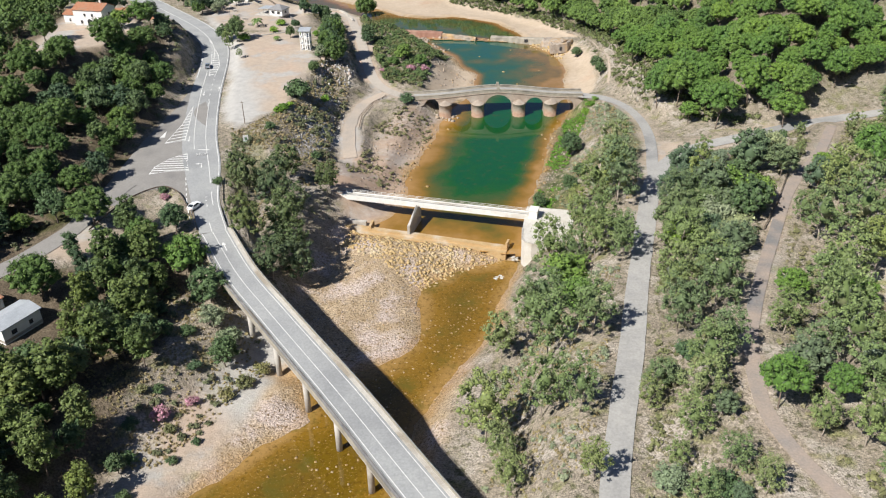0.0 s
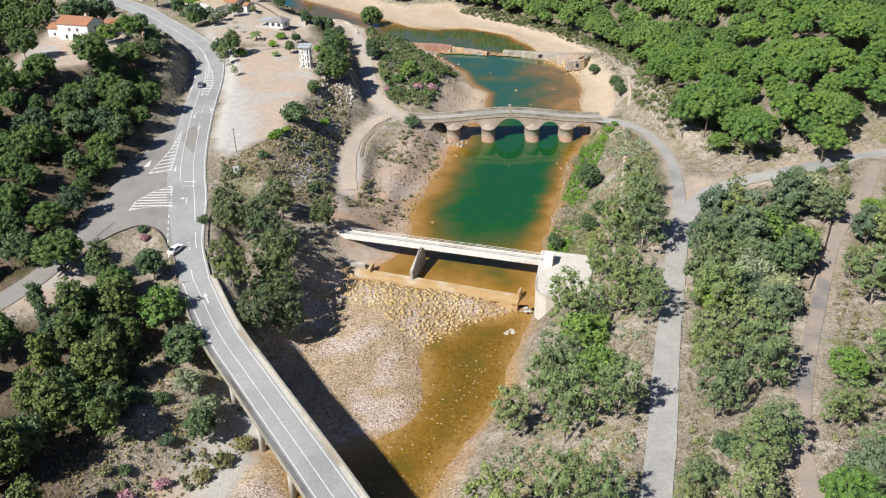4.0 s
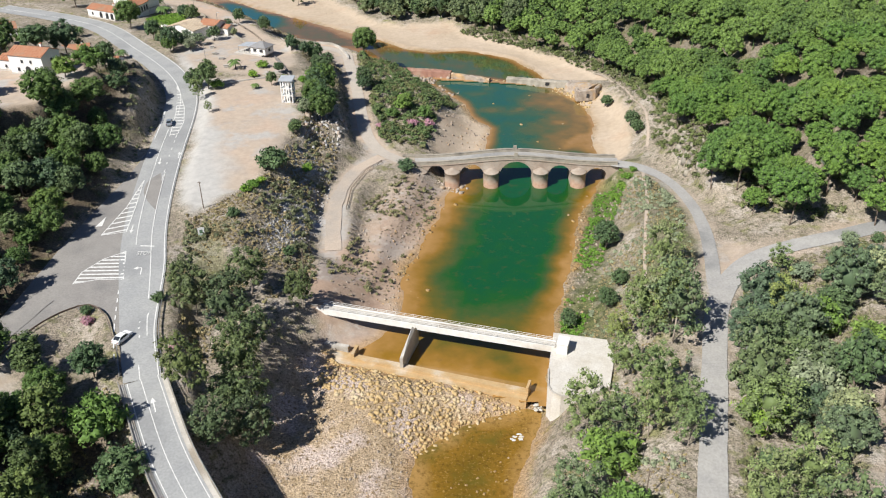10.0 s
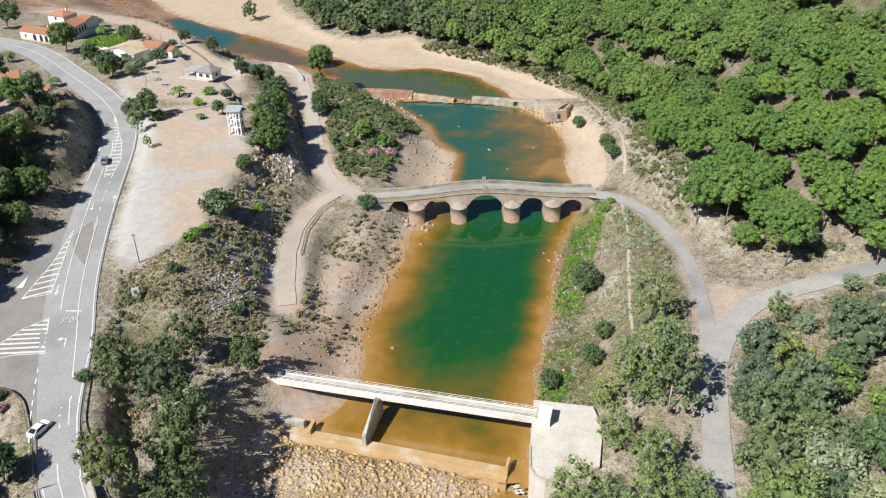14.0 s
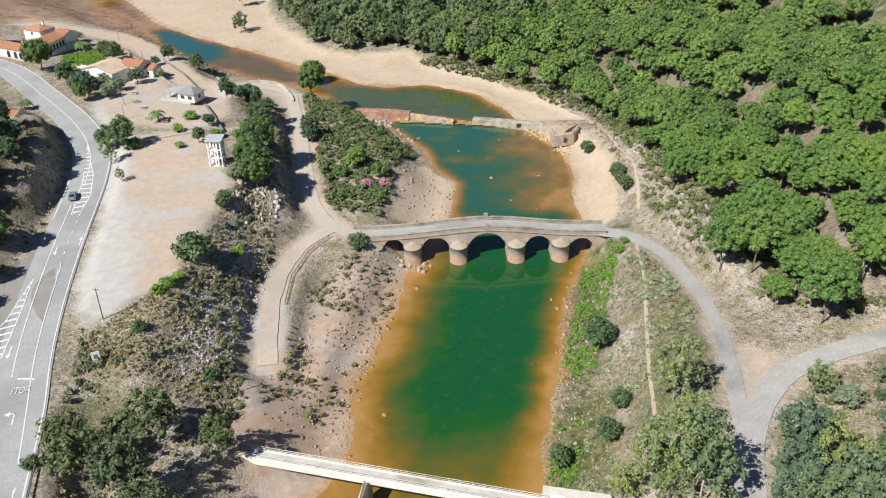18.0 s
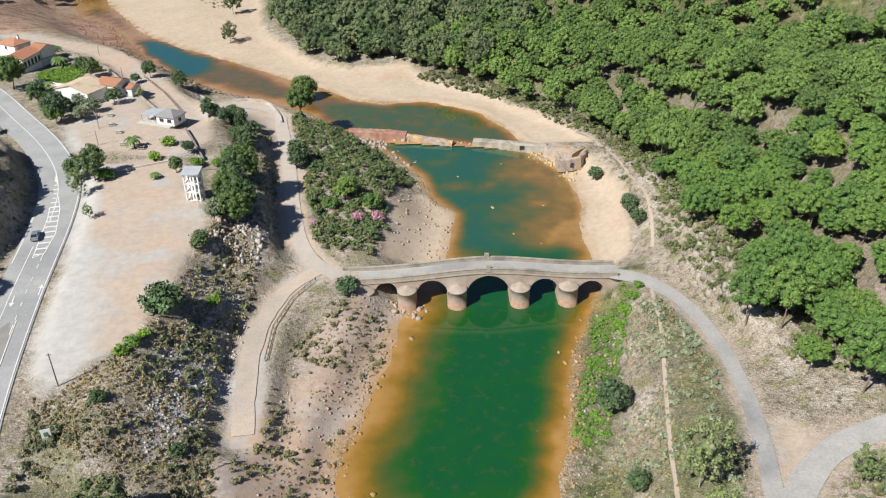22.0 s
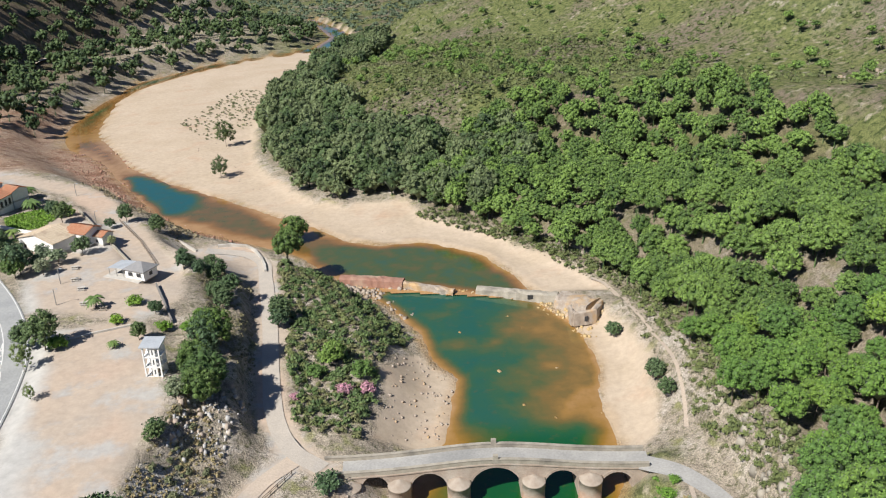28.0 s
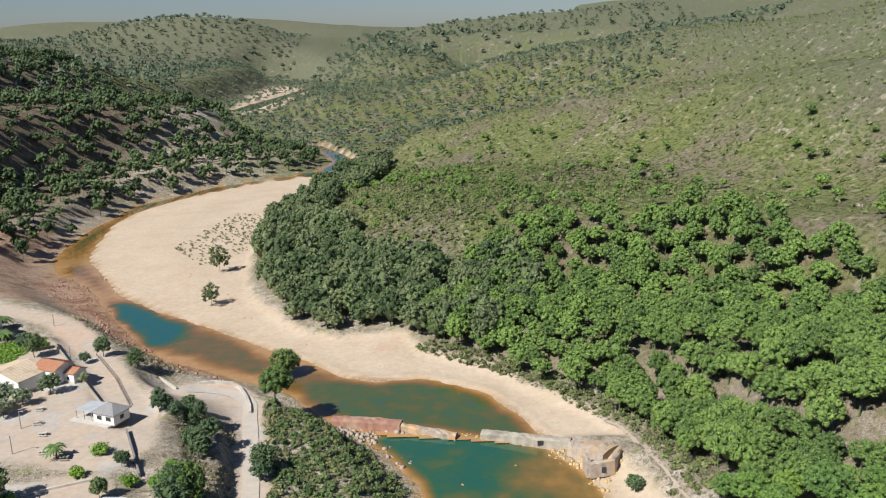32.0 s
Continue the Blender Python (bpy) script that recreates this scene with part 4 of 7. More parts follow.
# ---- the road bridge ----
def road_bridge():
    root = thing("road_bridge", "long grey concrete road bridge on round columns with low side walls", "bridge")
    line = [tuple(q) for q in smooth_line(ROAD[BRIDGE_FROM:], 2.0)]
    part("deck", Geo().beam(line, 4.15, 1.1, 0.06), CONCRETE, root)
    part("carriageway", Geo().beam([(q[0], q[1], q[2] + 0.065) for q in line], 3.25, 0.0, 0.02), ASPHALT, root, "smooth grey asphalt")
    for side in (-1, 1):
        o = [tuple(q) for q in offset(ROAD[BRIDGE_FROM:], 3.7 * side)]
        part("walkway", Geo().beam([(q[0], q[1], q[2] + 0.07) for q in o], 0.38, 0.0, 0.18), CONCRETE, root)
        o = [tuple(q) for q in offset(ROAD[BRIDGE_FROM:], 4.2 * side)]
        part("parapet", Geo().beam([(q[0], q[1], q[2]) for q in o], 0.14, 0.5, 0.55), PARAPET, root, "stained concrete parapet")
        part("handrail", Geo().beam([(q[0], q[1], q[2] + 0.95) for q in o], 0.05, 0.05, 0.05), STEEL, root)
        run = 0
        for k, q in enumerate(o[::2]):
            part("rail_post", Geo().box((q[0], q[1], q[2] + 0.5), (0.12, 0.12, 0.42)), STEEL, root)
        o = [tuple(q) for q in offset(ROAD[BRIDGE_FROM:], 2.75 * side)]
        g = Geo()
        for poly in stripe([(q[0], q[1], q[2] + 0.10) for q in o], 0.16):
            g.add(poly, [(0, 1, 2, 3)])
        part("edge_line", g, WHITE_LINE, root, "white edge line")
    g = Geo()
    for poly in stripe([(q[0], q[1], q[2] + 0.10) for q in offset(ROAD[BRIDGE_FROM:], 0.3)], 0.15):
        g.add(poly, [(0, 1, 2, 3)])
    part("centre_line", g, WHITE_LINE, root, "thin white centre line")
    d = Vector((0.54, -0.84, 0))
    s = Vector((d.y, -d.x, 0))
    for k in range(8):
        c = Vector((-17.0, 120.5, 0)) + d * (13.4 * (k - 3))
        q = np.array(smooth_line(ROAD[BRIDGE_FROM:], 1.0))
        c = Vector(q[np.argmin(np.hypot(q[:, 0] - c.x, q[:, 1] - c.y))])
        part("crosshead", Geo().beam([c - s * 3.4 - Vector((0, 0, 1.1)), c + s * 3.4 - Vector((0, 0, 1.1))], 0.6, 0.9, -0.005), CONCRETE, root)
        for side in (-1, 1):
            p = c + s * 1.9 * side
            part("column", Geo().tube((p.x, p.y, -4), (p.x, p.y, c.z - 1.9), 0.62, n=14), CONCRETE, root, "round stained concrete column", True)
    part("abutment", Geo().beam([(ROAD[BRIDGE_FROM][0], ROAD[BRIDGE_FROM][1], 12.6), (ROAD[BRIDGE_FROM][0] + 1.2, ROAD[BRIDGE_FROM][1] - 2, 12.6)], 3.8, 12, -1.0), CONCRETE, root)
    return root


road_bridge()


# ---- the old stone bridge ----
ARCHES = ((-7.2, -2.0, 6.3), (2.6, 9.8, 6.6), (14.4, 24.6, 7.5), (29.3, 36.0, 6.3), (40.6, 47.0, 5.4))
PIERS = (-9.5, 0.3, 12.1, 26.95, 38.3)
BY0, BY1 = 287.4, 293.0


def bridge_top(x):
    return 6.3 + 2.2 * math.exp(-((x - 19) / 17.0) ** 2)


def stone_bridge():
    root = thing("stone_bridge", "old humpbacked stone bridge of five arches with round cutwaters", "bridge")

    def under(x):
        for a, b, top in ARCHES:
            if a <= x <= b:
                r, c = (b - a) / 2, (a + b) / 2
                rise = min(r, top - 1.2)
                return top - rise + rise * math.sqrt(max(0, 1 - ((x - c) / r) ** 2)) - (0.0 if a < x < b else 30)
        return -3.0
    xs = sorted(set([round(x, 3) for x in np.arange(-16, 50.6, 0.5)] + [v for a, b, _ in ARCHES for v in (a, b, a + 0.02, b - 0.02, a + 0.15, b - 0.15)]))
    g, n = Geo(), len(xs)
    v = []
    for x in xs:
        u = max(under(x), -3.0)
        v += [(x, BY0, u), (x, BY0, bridge_top(x)), (x, BY1, bridge_top(x)), (x, BY1, u)]
    f = []
    for i in range(n - 1):
        f += [(4 * i + k, 4 * i + 4 + k, 4 * i + 4 + (k + 1) % 4, 4 * i + (k + 1) % 4) for k in range(4)]
    g.add(v, f)
    part("spandrel_wall", g, STONE, root)
    deck = [(x, (BY0 + BY1) / 2, bridge_top(x) + 0.02) for x in np.arange(-17, 50.6, 1.5)]
    part("carriageway", Geo().beam(deck, 2.25, 0.0, 0.05), PALE_ASPHALT, root, "pale worn roadway")
    for y, lab in ((BY0 + 0.2, "near"), (BY1 - 0.2, "far")):
        line = [(x, y, bridge_top(x)) for x in np.arange(-15, 50.1, 1.0)]
        part("parapet", Geo().beam(line, 0.26, 0.3, 0.85), PARAPET, root, "lichened stone parapet")
        part("coping", Geo().beam([(p[0], p[1], p[2] + 0.85) for p in line], 0.36, 0.0, 0.14), PARAPET, root)
        part("crest_block", Geo().box((19.4, y, bridge_top(19.4)), (1.3, 0.75, 1.9), 0, 0.75), PARAPET, root, "raised stone block at the crown")
        part("string_course", Geo().beam([(p[0], p[1] + (-0.3 if y < 290 else 0.3), p[2] - 0.25) for p in line], 0.12, 0.15, 0.12), STONE, root)
    # voussoirs
    for a, b, top in ARCHES:
        r, c = (b - a) / 2, (a + b) / 2
        rise = min(r, top - 1.2)
        z0 = top - rise
        m = max(9, int(r * 4))
        for k in range(m):
            w0, w1 = math.pi * (k + 0.04) / m, math.pi * (k + 0.96) / m
            q = []
            for w, s in ((w0, 1), (w1, 1), (w1, 1 + 0.55 / r), (w0, 1 + 0.55 / r)):
                q.append((c - r * s * math.cos(w), z0 + rise * s * math.sin(w)))
            gg = Geo()
            gg.add([(x, BY0 - 0.07, z) for x, z in q] + [(x, BY0 + 0.2, z) for x, z in q], [(0, 1, 2, 3), (0, 4, 5, 1), (1, 5, 6, 2), (2, 6, 7, 3), (3, 7, 4, 0)])
            part("voussoir", gg, STONE, root)
    for x in PIERS:
        for y, sgn in ((BY0, -1), (BY1, 1)):
            r = 2.25
            gg = Geo()
            n = 20
            prof = ((-3.0, 1.06), (0.6, 1.04), (0.62, 1.0), (4.4, 1.0), (4.45, 1.05), (4.75, 1.05), (4.8, 0.98), (5.9, 0.12))
            vv = [(x + r * k * math.cos(2 * math.pi * i / n), y + sgn * 0.9 + r * k * math.sin(2 * math.pi * i / n), z) for z, k in prof for i in range(n)]
            ff = [(j * n + i, j * n + (i + 1) % n, (j + 1) * n + (i + 1) % n, (j + 1) * n + i) for j in range(len(prof) - 1) for i in range(n)]
            ff.append(tuple((len(prof) - 1) * n + i for i in range(n)))
            gg.add(vv, ff)
            part("cutwater", gg, PIER_STONE, root, "round masonry cutwater with a conical cap, rust-stained at the water", True)
    return root


def pier_material():
    m = Mat("stained_pier_stone", 0.9, spec=0.2)
    sep = m.nt.nodes.new("ShaderNodeSeparateXYZ")
    m.link(m.pos(), sep.inputs[0])
    z = m.math("ADD", sep.outputs[2], m.math("MULTIPLY", m.noise(0.8, 4), 1.2))
    base = m.mix(m.noise(0.7), (0.40, 0.34, 0.28), (0.30, 0.24, 0.19))
    r = m.nt.nodes.new("ShaderNodeMapRange")
    r.inputs[1].default_value, r.inputs[2].default_value = 3.6, 2.0
    m.link(z, r.inputs[0])
    col = m.mix(r.outputs[0], base, m.mix(m.noise(1.2), (0.27, 0.165, 0.11), (0.36, 0.25, 0.18)))
    m.colour(col).bump(m.noise(3, 5), 0.5, 0.06)
    return m.m


PIER_STONE = pier_material()
stone_bridge()


# ---- footbridge, weir and platform ----
FA, FB = Vector((-34, 213.7, 6.0)), Vector((22.6, 198.2, 6.0))


def footbridge():
    root = thing("footbridge", "white concrete footbridge with thin metal railings on a wall pier", "footbridge")
    d = (FB - FA).normalized()
    s = Vector((d.y, -d.x, 0))
    line = [tuple(FA.lerp(FB, k / 20)) for k in range(21)]
    part("deck", Geo().beam(line, 1.1, 0.35, 0.0), CONCRETE, root)
    for k in (-1, 1):
        o = [tuple(Vector(p) + s * 1.05 * k) for p in line]
        part("girder", Geo().beam(o, 0.17, 1.25, 0.14), WHITE_CONCRETE, root, "white painted edge girder")
        for z in (0.55, 0.95):
            part("rail", Geo().beam([(p[0], p[1], p[2] + z) for p in o], 0.03, 0.03, 0.03), WHITE_CONCRETE, root)
        for p in np.linspace(0, 1, 29):
            q = FA.lerp(FB, p) + s * 1.05 * k
            part("rail_post", Geo().box((q.x, q.y, q.z + 0.14), (0.07, 0.07, 0.86)), WHITE_CONCRETE, root)
    g = Geo()
    a, b = Vector((-6.8, 206.8, 0)), Vector((-9.6, 196.6, 0))
    w = Vector((0.35, -0.1, 0))
    t, h = ((0, 4.7), (0.12, 4.7), (0.2, 5.6), (1, 3.4)), []
    up = [a.lerp(b, k) for k, _ in t]
    poly = [(p - w) for p in up] + [(p + w) for p in reversed(up)]
    g.prism([(p.x, p.y) for p in poly], -3.0, [z for _, z in t] + [z for _, z in reversed(t)])
    part("wall_pier", g, CONCRETE, root, "tapering concrete wall pier, stained brown")
    return root


WHITE_CONCRETE = weathered("white_concrete", (0.74, 0.72, 0.68), (0.62, 0.60, 0.56), 0.6, 0.85, (0.50, 0.46, 0.40))
footbridge()


def weir():
    root = thing("weir", "low stepped concrete weir stained ochre by the river", "weir")
    pts = [(-36, 205.2), (-19, 200.2), (-8.5, 197.0), (16.6, 189.2)]
    part("crest", Geo().beam([(x, y, 1.0) for x, y in pts], 0.75, 4.0, 0.0), OCHRE_CONCRETE, root)
    off = [(x - 0.42, y - 1.4, 0.35) for x, y in pts]
    part("apron_step", Geo().beam(off, 0.72, 3.5, 0.0), OCHRE_CONCRETE, root)
    part("gate_post", Geo().box((16.6, 190.2, -1), (0.5, 2.6, 3.0), -17), OCHRE_CONCRETE, root)
    part("side_block", Geo().box((-20, 201.6, 0), (0.7, 3.2, 2.0), -12), OCHRE_CONCRETE, root)
    part("upper_sill", Geo().beam([(-36, 207.4, 1.6), (-21.5, 203.2, 1.6)], 0.5, 3, 0), CONCRETE, root)
    return root


weir()


def platform():
    root = thing("concrete_platform", "pale concrete abutment platform with a curved river wall", "platform")
    edge = [(22.6, 202.5), (33.5, 200.0), (34.2, 194.0), (31.8, 184.6), (26.0, 181.8), (22.0, 181.6), (20.4, 182.8), (19.8, 185.0), (20.4, 190.0)]
    part("body", Geo().prism(edge[::-1], -4.0, 5.9), PLATFORM_CONCRETE, root)
    rim = [(20.4, 190.0, 5.95), (19.9, 185.0, 5.95), (20.5, 182.9, 5.95), (22.1, 181.8, 5.95), (26.0, 182.0, 5.95)]
    part("kerb", Geo().beam(rim, 0.16, 0.1, 0.14), CONCRETE, root)
    hut = thing("control_hut", "small flat-roofed white concrete hut on the platform", "hut", (23.9, 196.4, 5.9), -16)
    part("wall", Geo().box((0, 0, 0), (2.2, 3.0, 2.3)), WHITE_CONCRETE, hut)
    part("roof_slab", Geo().box((0, 0, 2.3), (2.4, 3.2, 0.15)), WHITE_CONCRETE, hut)
    part("door", Geo().box((1.12, 0.2, 0), (0.05, 0.9, 1.9)), STEEL, hut, "grey metal door")


PLATFORM_CONCRETE = weathered("sunlit_concrete", (0.58, 0.55, 0.50), (0.50, 0.46, 0.40), 0.35, 0.9, (0.42, 0.36, 0.27))
platform()


# ---- ruined weir upstream ----
def rubble_beam(name, line, half, below, mat, root, seed, jag=0.5, step=1.2):
    """A wall with broken, uneven edges along a line."""
    rs = np.random.RandomState(seed)
    p = resample(line, step)
    g, n, v = Geo(), len(p), []
    for i, q in enumerate(p):
        d = p[min(i + 1, n - 1)] - p[max(i - 1, 0)]
        s = np.array([d[1], -d[0]]) / max(np.hypot(d[0], d[1]), 1e-6)
        for k, z in ((-1.15, -below), (-1, -0.25), (-0.4, 0.12), (0.4, 0.12), (1, -0.2), (1.2, -below)):
            o = half * k + jag * (rs.rand() - 0.5)
            v.append((q[0] + s[0] * o, q[1] + s[1] * o, q[2] + z + (jag * 0.6 * (rs.rand() - 0.5) if z > -1 else 0)))
    f = [tuple(range(6)), tuple(6 * (n - 1) + k for k in range(5, -1, -1))]
    for i in range(n - 1):
        f += [(6 * i + k, 6 * i + 6 + k, 6 * i + 6 + (k + 1) % 6, 6 * i + (k + 1) % 6) for k in range(6)]
    g.add(v, f)
    return part(name, g, mat, root)


def ruin():
    root = thing("ruined_weir", "broken old masonry weir of reddish stone across the river", "weir")
    rubble_beam("west_wall", [(-21, 391.5, 2.9), (-10, 390, 2.7), (-1, 388, 2.6)], 2.0, 4, RED_STONE, root, 1, 0.4)
    rubble_beam("west_stump", [(-1, 387.6, 2.2), (6, 385, 1.8), (14.6, 382, 1.5)], 1.2, 4, ROCK, root, 2, 0.8)
    rubble_beam("east_wall", [(21.5, 382.5, 1.9), (28, 380.5, 2.1), (37, 377, 2.5), (45, 374, 2.9)], 1.7, 4, PARAPET, root, 3, 0.5)
    rubble_beam("east_block", [(45, 373, 3.0), (50, 370, 3.6), (54, 366, 4.0)], 3.2, 5, ROCK, root, 4, 0.9)
    part("culvert_mouth", Geo().box((37, 375.1, 1.0), (1.6, 0.5, 1.2)), DARK, root)
    mill = thing("ruined_mill", "roofless stump of an old stone mill on the bank", "ruin", (50, 362, 1.5))
    rubble_beam("wall", [(-3, -4, 3.2), (3, -3, 3.6), (6, 3, 3.4)], 0.7, 4, ROCK, mill, 5, 0.4)
    rubble_beam("wall", [(-3, -4, 3.0), (-3, 2, 2.6)], 0.6, 4, ROCK, mill, 6, 0.4)
    part("doorway", Geo().box((0.5, -4.2, 0.6), (1.0, 0.5, 1.5)), DARK, mill)


ruin()


# ---- white water ----
def foam(name, x, y, z, w, d, yaw, seed, n=15):
    """Broken patches of white water on the stream."""
    rs = np.random.RandomState(seed)
    a, g = radians(yaw), Geo()
    for _ in range(n):
        px, py = (rs.rand() - 0.5) * w, (rs.rand() - 0.5) * d
        r = (0.08 + 0.26 * rs.rand()) * (1.2 - 0.4 * abs(px) / w)
        cx, cy = x + px * math.cos(a) - py * math.sin(a), y + px * math.sin(a) + py * math.cos(a)
        ring = [(cx + r * (0.6 + 0.7 * rs.rand()) * math.cos(2 * math.pi * k / 9) * 1.5, cy + r * (0.6 + 0.7 * rs.rand()) * math.sin(2 * math.pi * k / 9), z - 0.02) for k in range(9)]
        g.add(ring + [(cx, cy, z + 0.05 + 0.1 * rs.rand())], [(k, (k + 1) % 9, 9) for k in range(9)])
    return tagged(part(name, g, FOAM, smooth=True), "white churning water below the weir", "water", kind="structure")


FOAM = weathered("foam", (0.60, 0.60, 0.58), (0.45, 0.42, 0.34), 1.5, 0.6)
foam("white_water", 14.0, 179.0, -1.99, 3.6, 1.6, 15, 1, 12)
foam("white_water", 18.4, 186.6, -1.0, 1.8, 2.2, -16, 2)


# ---- houses ----
def roof_gable(w, d, h, rise, over=0.35):
    """Two slopes along x."""
    g = Geo()
    x, y, t = w / 2 + over, d / 2 + over, 0.16
    v = []
    for z in (0, t):
        v += [(-x, -y, h + z), (x, -y, h + z), (x, y, h + z), (-x, y, h + z), (-x, 0, h + rise + z), (x, 0, h + rise + z)]
    g.add(v, [(6, 7, 11, 10), (9, 10, 11, 8), (0, 4, 5, 1), (3, 2, 5, 4), (0, 1, 7, 6), (2, 3, 9, 8), (0, 6, 10, 4), (4, 10, 9, 3), (1, 5, 11, 7), (5, 2, 8, 11)])
    return g


def roof_hip(w, d, h, rise, over=0.35):
    g = Geo()
    x, y, r = w / 2 + over, d / 2 + over, max(0.05, (w - d) / 2)
    v = [(-x, -y, h), (x, -y, h), (x, y, h), (-x, y, h), (-r, 0, h + rise), (r, 0, h + rise), (-x, -y, h - 0.15), (x, -y, h - 0.15), (x, y, h - 0.15), (-x, y, h - 0.15)]
    g.add(v, [(0, 1, 5, 4), (1, 2, 5), (2, 3, 4, 5), (3, 0, 4), (0, 6, 7, 1), (1, 7, 8, 2), (2, 8, 9, 3), (3, 9, 6, 0), (9, 8, 7, 6)])
    return g


def tile_rows(w, d, h, rise, over, roof, tiles):
    """Raised rows of tiles down a gable roof, each a part."""
    n = int((w + 2 * over) / 0.9)
    for side in (-1, 1):
        for k in range(n):
            x = -w / 2 - over + (k + 0.5) * (w + 2 * over) / n
            y = side * (d / 2 + over)
            part("roof_tile", Geo().beam([(x, y, h + 0.18), (x, 0, h + rise + 0.18)], 0.16, 0.03, 0.06), tiles, roof)


def opening(house, x, y, z, w, h, yaw, name="window", arched=False):
    """A framed pane set 3 cm out of a wall."""
    a = radians(yaw)
    ob = thing(name, "", "", (0, 0, 0))
    ob.parent = house
    ob.matrix_basis = pose(x, y, z, 0, 0, yaw)
    part("frame", Geo().box((0, 0, -0.08), (w + 0.18, 0.10, h + 0.16)), WHITEWASH, ob)
    g = Geo().box((0, -0.055, 0), (w, 0.03, h))
    if arched:
        g.tube((0, -0.04, h), (0, -0.07, h), w / 2, n=14)
    part("pane" if name == "window" else "leaf", g, DARK, ob)
    if name == "window":
        part("sill", Geo().box((0, -0.12, -0.12), (w + 0.3, 0.2, 0.07)), WHITEWASH, ob)
    return ob


def house(label, at, yaw, w, d, h, rise, roof="gable", front=(), tiles=TILES, rows=True, chimney=True, side=()):
    root = thing("house", label, "house", at, yaw)
    g = Geo().box((0, 0, -2.5), (w, d, h + 2.5))
    if roof == "gable":
        for x in (-w / 2, w / 2):
            s = 0.1 if x < 0 else -0.1
            g.prism([(x, -d / 2), (x + s, -d / 2), (x + s, d / 2), (x, d / 2)] if s > 0 else [(x + s, -d / 2), (x, -d / 2), (x, d / 2), (x + s, d / 2)], h - 0.02, h)
            g.add([(x, -d / 2, h), (x, d / 2, h), (x, 0, h + rise)], [(0, 1, 2)])
    part("wall", g, WHITEWASH, root, "whitewashed wall")
    rf = part("roof", (roof_gable if roof == "gable" else roof_hip)(w, d, h, rise), tiles, root)
    if roof == "gable" and rows:
        tile_rows(w, d, h, rise, 0.35, rf, tiles)
    if chimney:
        c = part("chimney", Geo().box((w * 0.22, d * 0.12, h), (0.6, 0.6, rise + 0.9)), WHITEWASH, root)
        part("cap", Geo().box((w * 0.22, d * 0.12, h + rise + 0.9), (0.8, 0.8, 0.12)), tiles, c)
    part("plinth", Geo().box((0, 0, -0.2), (w + 0.08, d + 0.08, 0.6)), CONCRETE, root)
    for x, z, ow, oh, nm in front:
        opening(root, x, -d / 2 - 0.02, z, ow, oh, 0, "door" if nm else "window", nm == 2)
    for y, z, ow, oh in side:
        opening(root, w / 2 + 0.02, y, z, ow, oh, 90)
    return root


house("white two-storey farmhouse with a clay-tile roof and arched door", (-124, 298.3, 32.6), -14, 11.5, 8.0, 5.6, 1.7, front=((-2.8, 0.9, 0.9, 1.2, 0), (0.4, 0, 1.9, 1.7, 2), (3.2, 0.9, 0.9, 1.2, 0), (-1.2, 3.5, 0.8, 1.0, 0), (1.8, 3.5, 0.8, 1.0, 0)), side=((0, 3.4, 0.9, 1.0),))
house("low white annex with a tiled roof beside the farmhouse", (-132.5, 301.5, 32.6), -14, 5.0, 6.0, 3.2, 1.0, front=((0, 0.9, 0.8, 1.0, 0),), chimney=False)
house("white cottage with a pale tile roof and small windows", (-104.2, 382.8, 19.3), -116.7, 10.0, 14.0, 3.7, 1.9, side=((-4.6, 1.0, 0.9, 1.1), (0.2, 1.0, 0.9, 1.1), (4.4, 1.0, 0.9, 1.1)), tiles=PALE_TILES, chimney=False)
house("white wing with a bright red tile roof behind the cottage", (-95.3, 385.5, 19.3), -22, 7.6, 7.0, 4.2, 1.4, front=((0, 1.6, 1.4, 1.0, 0),), side=((0, 1.2, 0.9, 1.0),), chimney=False)
house("small white outbuilding with brown tiles by the cottage", (-89.8, 385.2, 19.3), -22, 4.0, 4.6, 2.7, 1.0, front=((0, 0.9, 0.8, 0.9, 0),), chimney=False)
house("long white villa with red tile roofs and an arched porch", (-146.4, 409.8, 20), -28, 16, 7, 3.2, 1.5, front=tuple((x, 0.2, 1.7, 1.7, 2) for x in (0.0, 3.6, 6.4)) + ((-5, 1.0, 1.0, 1.2, 0),))
house("white arcaded villa wing with a red tile roof", (-138.2, 417.6, 20), 80, 11, 8, 3.2, 1.6, front=tuple((x, 0.2, 1.2, 1.6, 2) for x in (-4.2, -2.1, 0, 2.1, 4.2)), chimney=False)
house("taller white villa block with a red hipped roof", (-144.5, 428, 20), -28, 9, 7, 5.2, 1.6, "hip", front=((0, 3.4, 1.0, 1.2, 0),))
house("white villa end room with red tiles", (-134.5, 427, 20), -28, 6, 6, 3.4, 1.2, front=((0, 1.0, 1.0, 1.2, 0),), chimney=False)
house("small white roadside house with a red roof", (-121.8, 340.4, 20.3), -11, 12.0, 6, 2.8, 1.2, front=((-3, 0.9, 0.9, 1.0, 0), (3, 0.9, 0.9, 1.0, 0)))
house("white house with a brown roof behind palms", (-136, 352, 20.5), 20, 9, 7, 3.0, 1.4, front=((0, 0.9, 0.9, 1.0, 0),))
house("white house among trees with a tiled roof", (-170, 365, 24), 30, 12, 8, 3.4, 1.6, front=((-2, 0.9, 0.9, 1.0, 0), (2, 0.9, 0.9, 1.0, 0)))
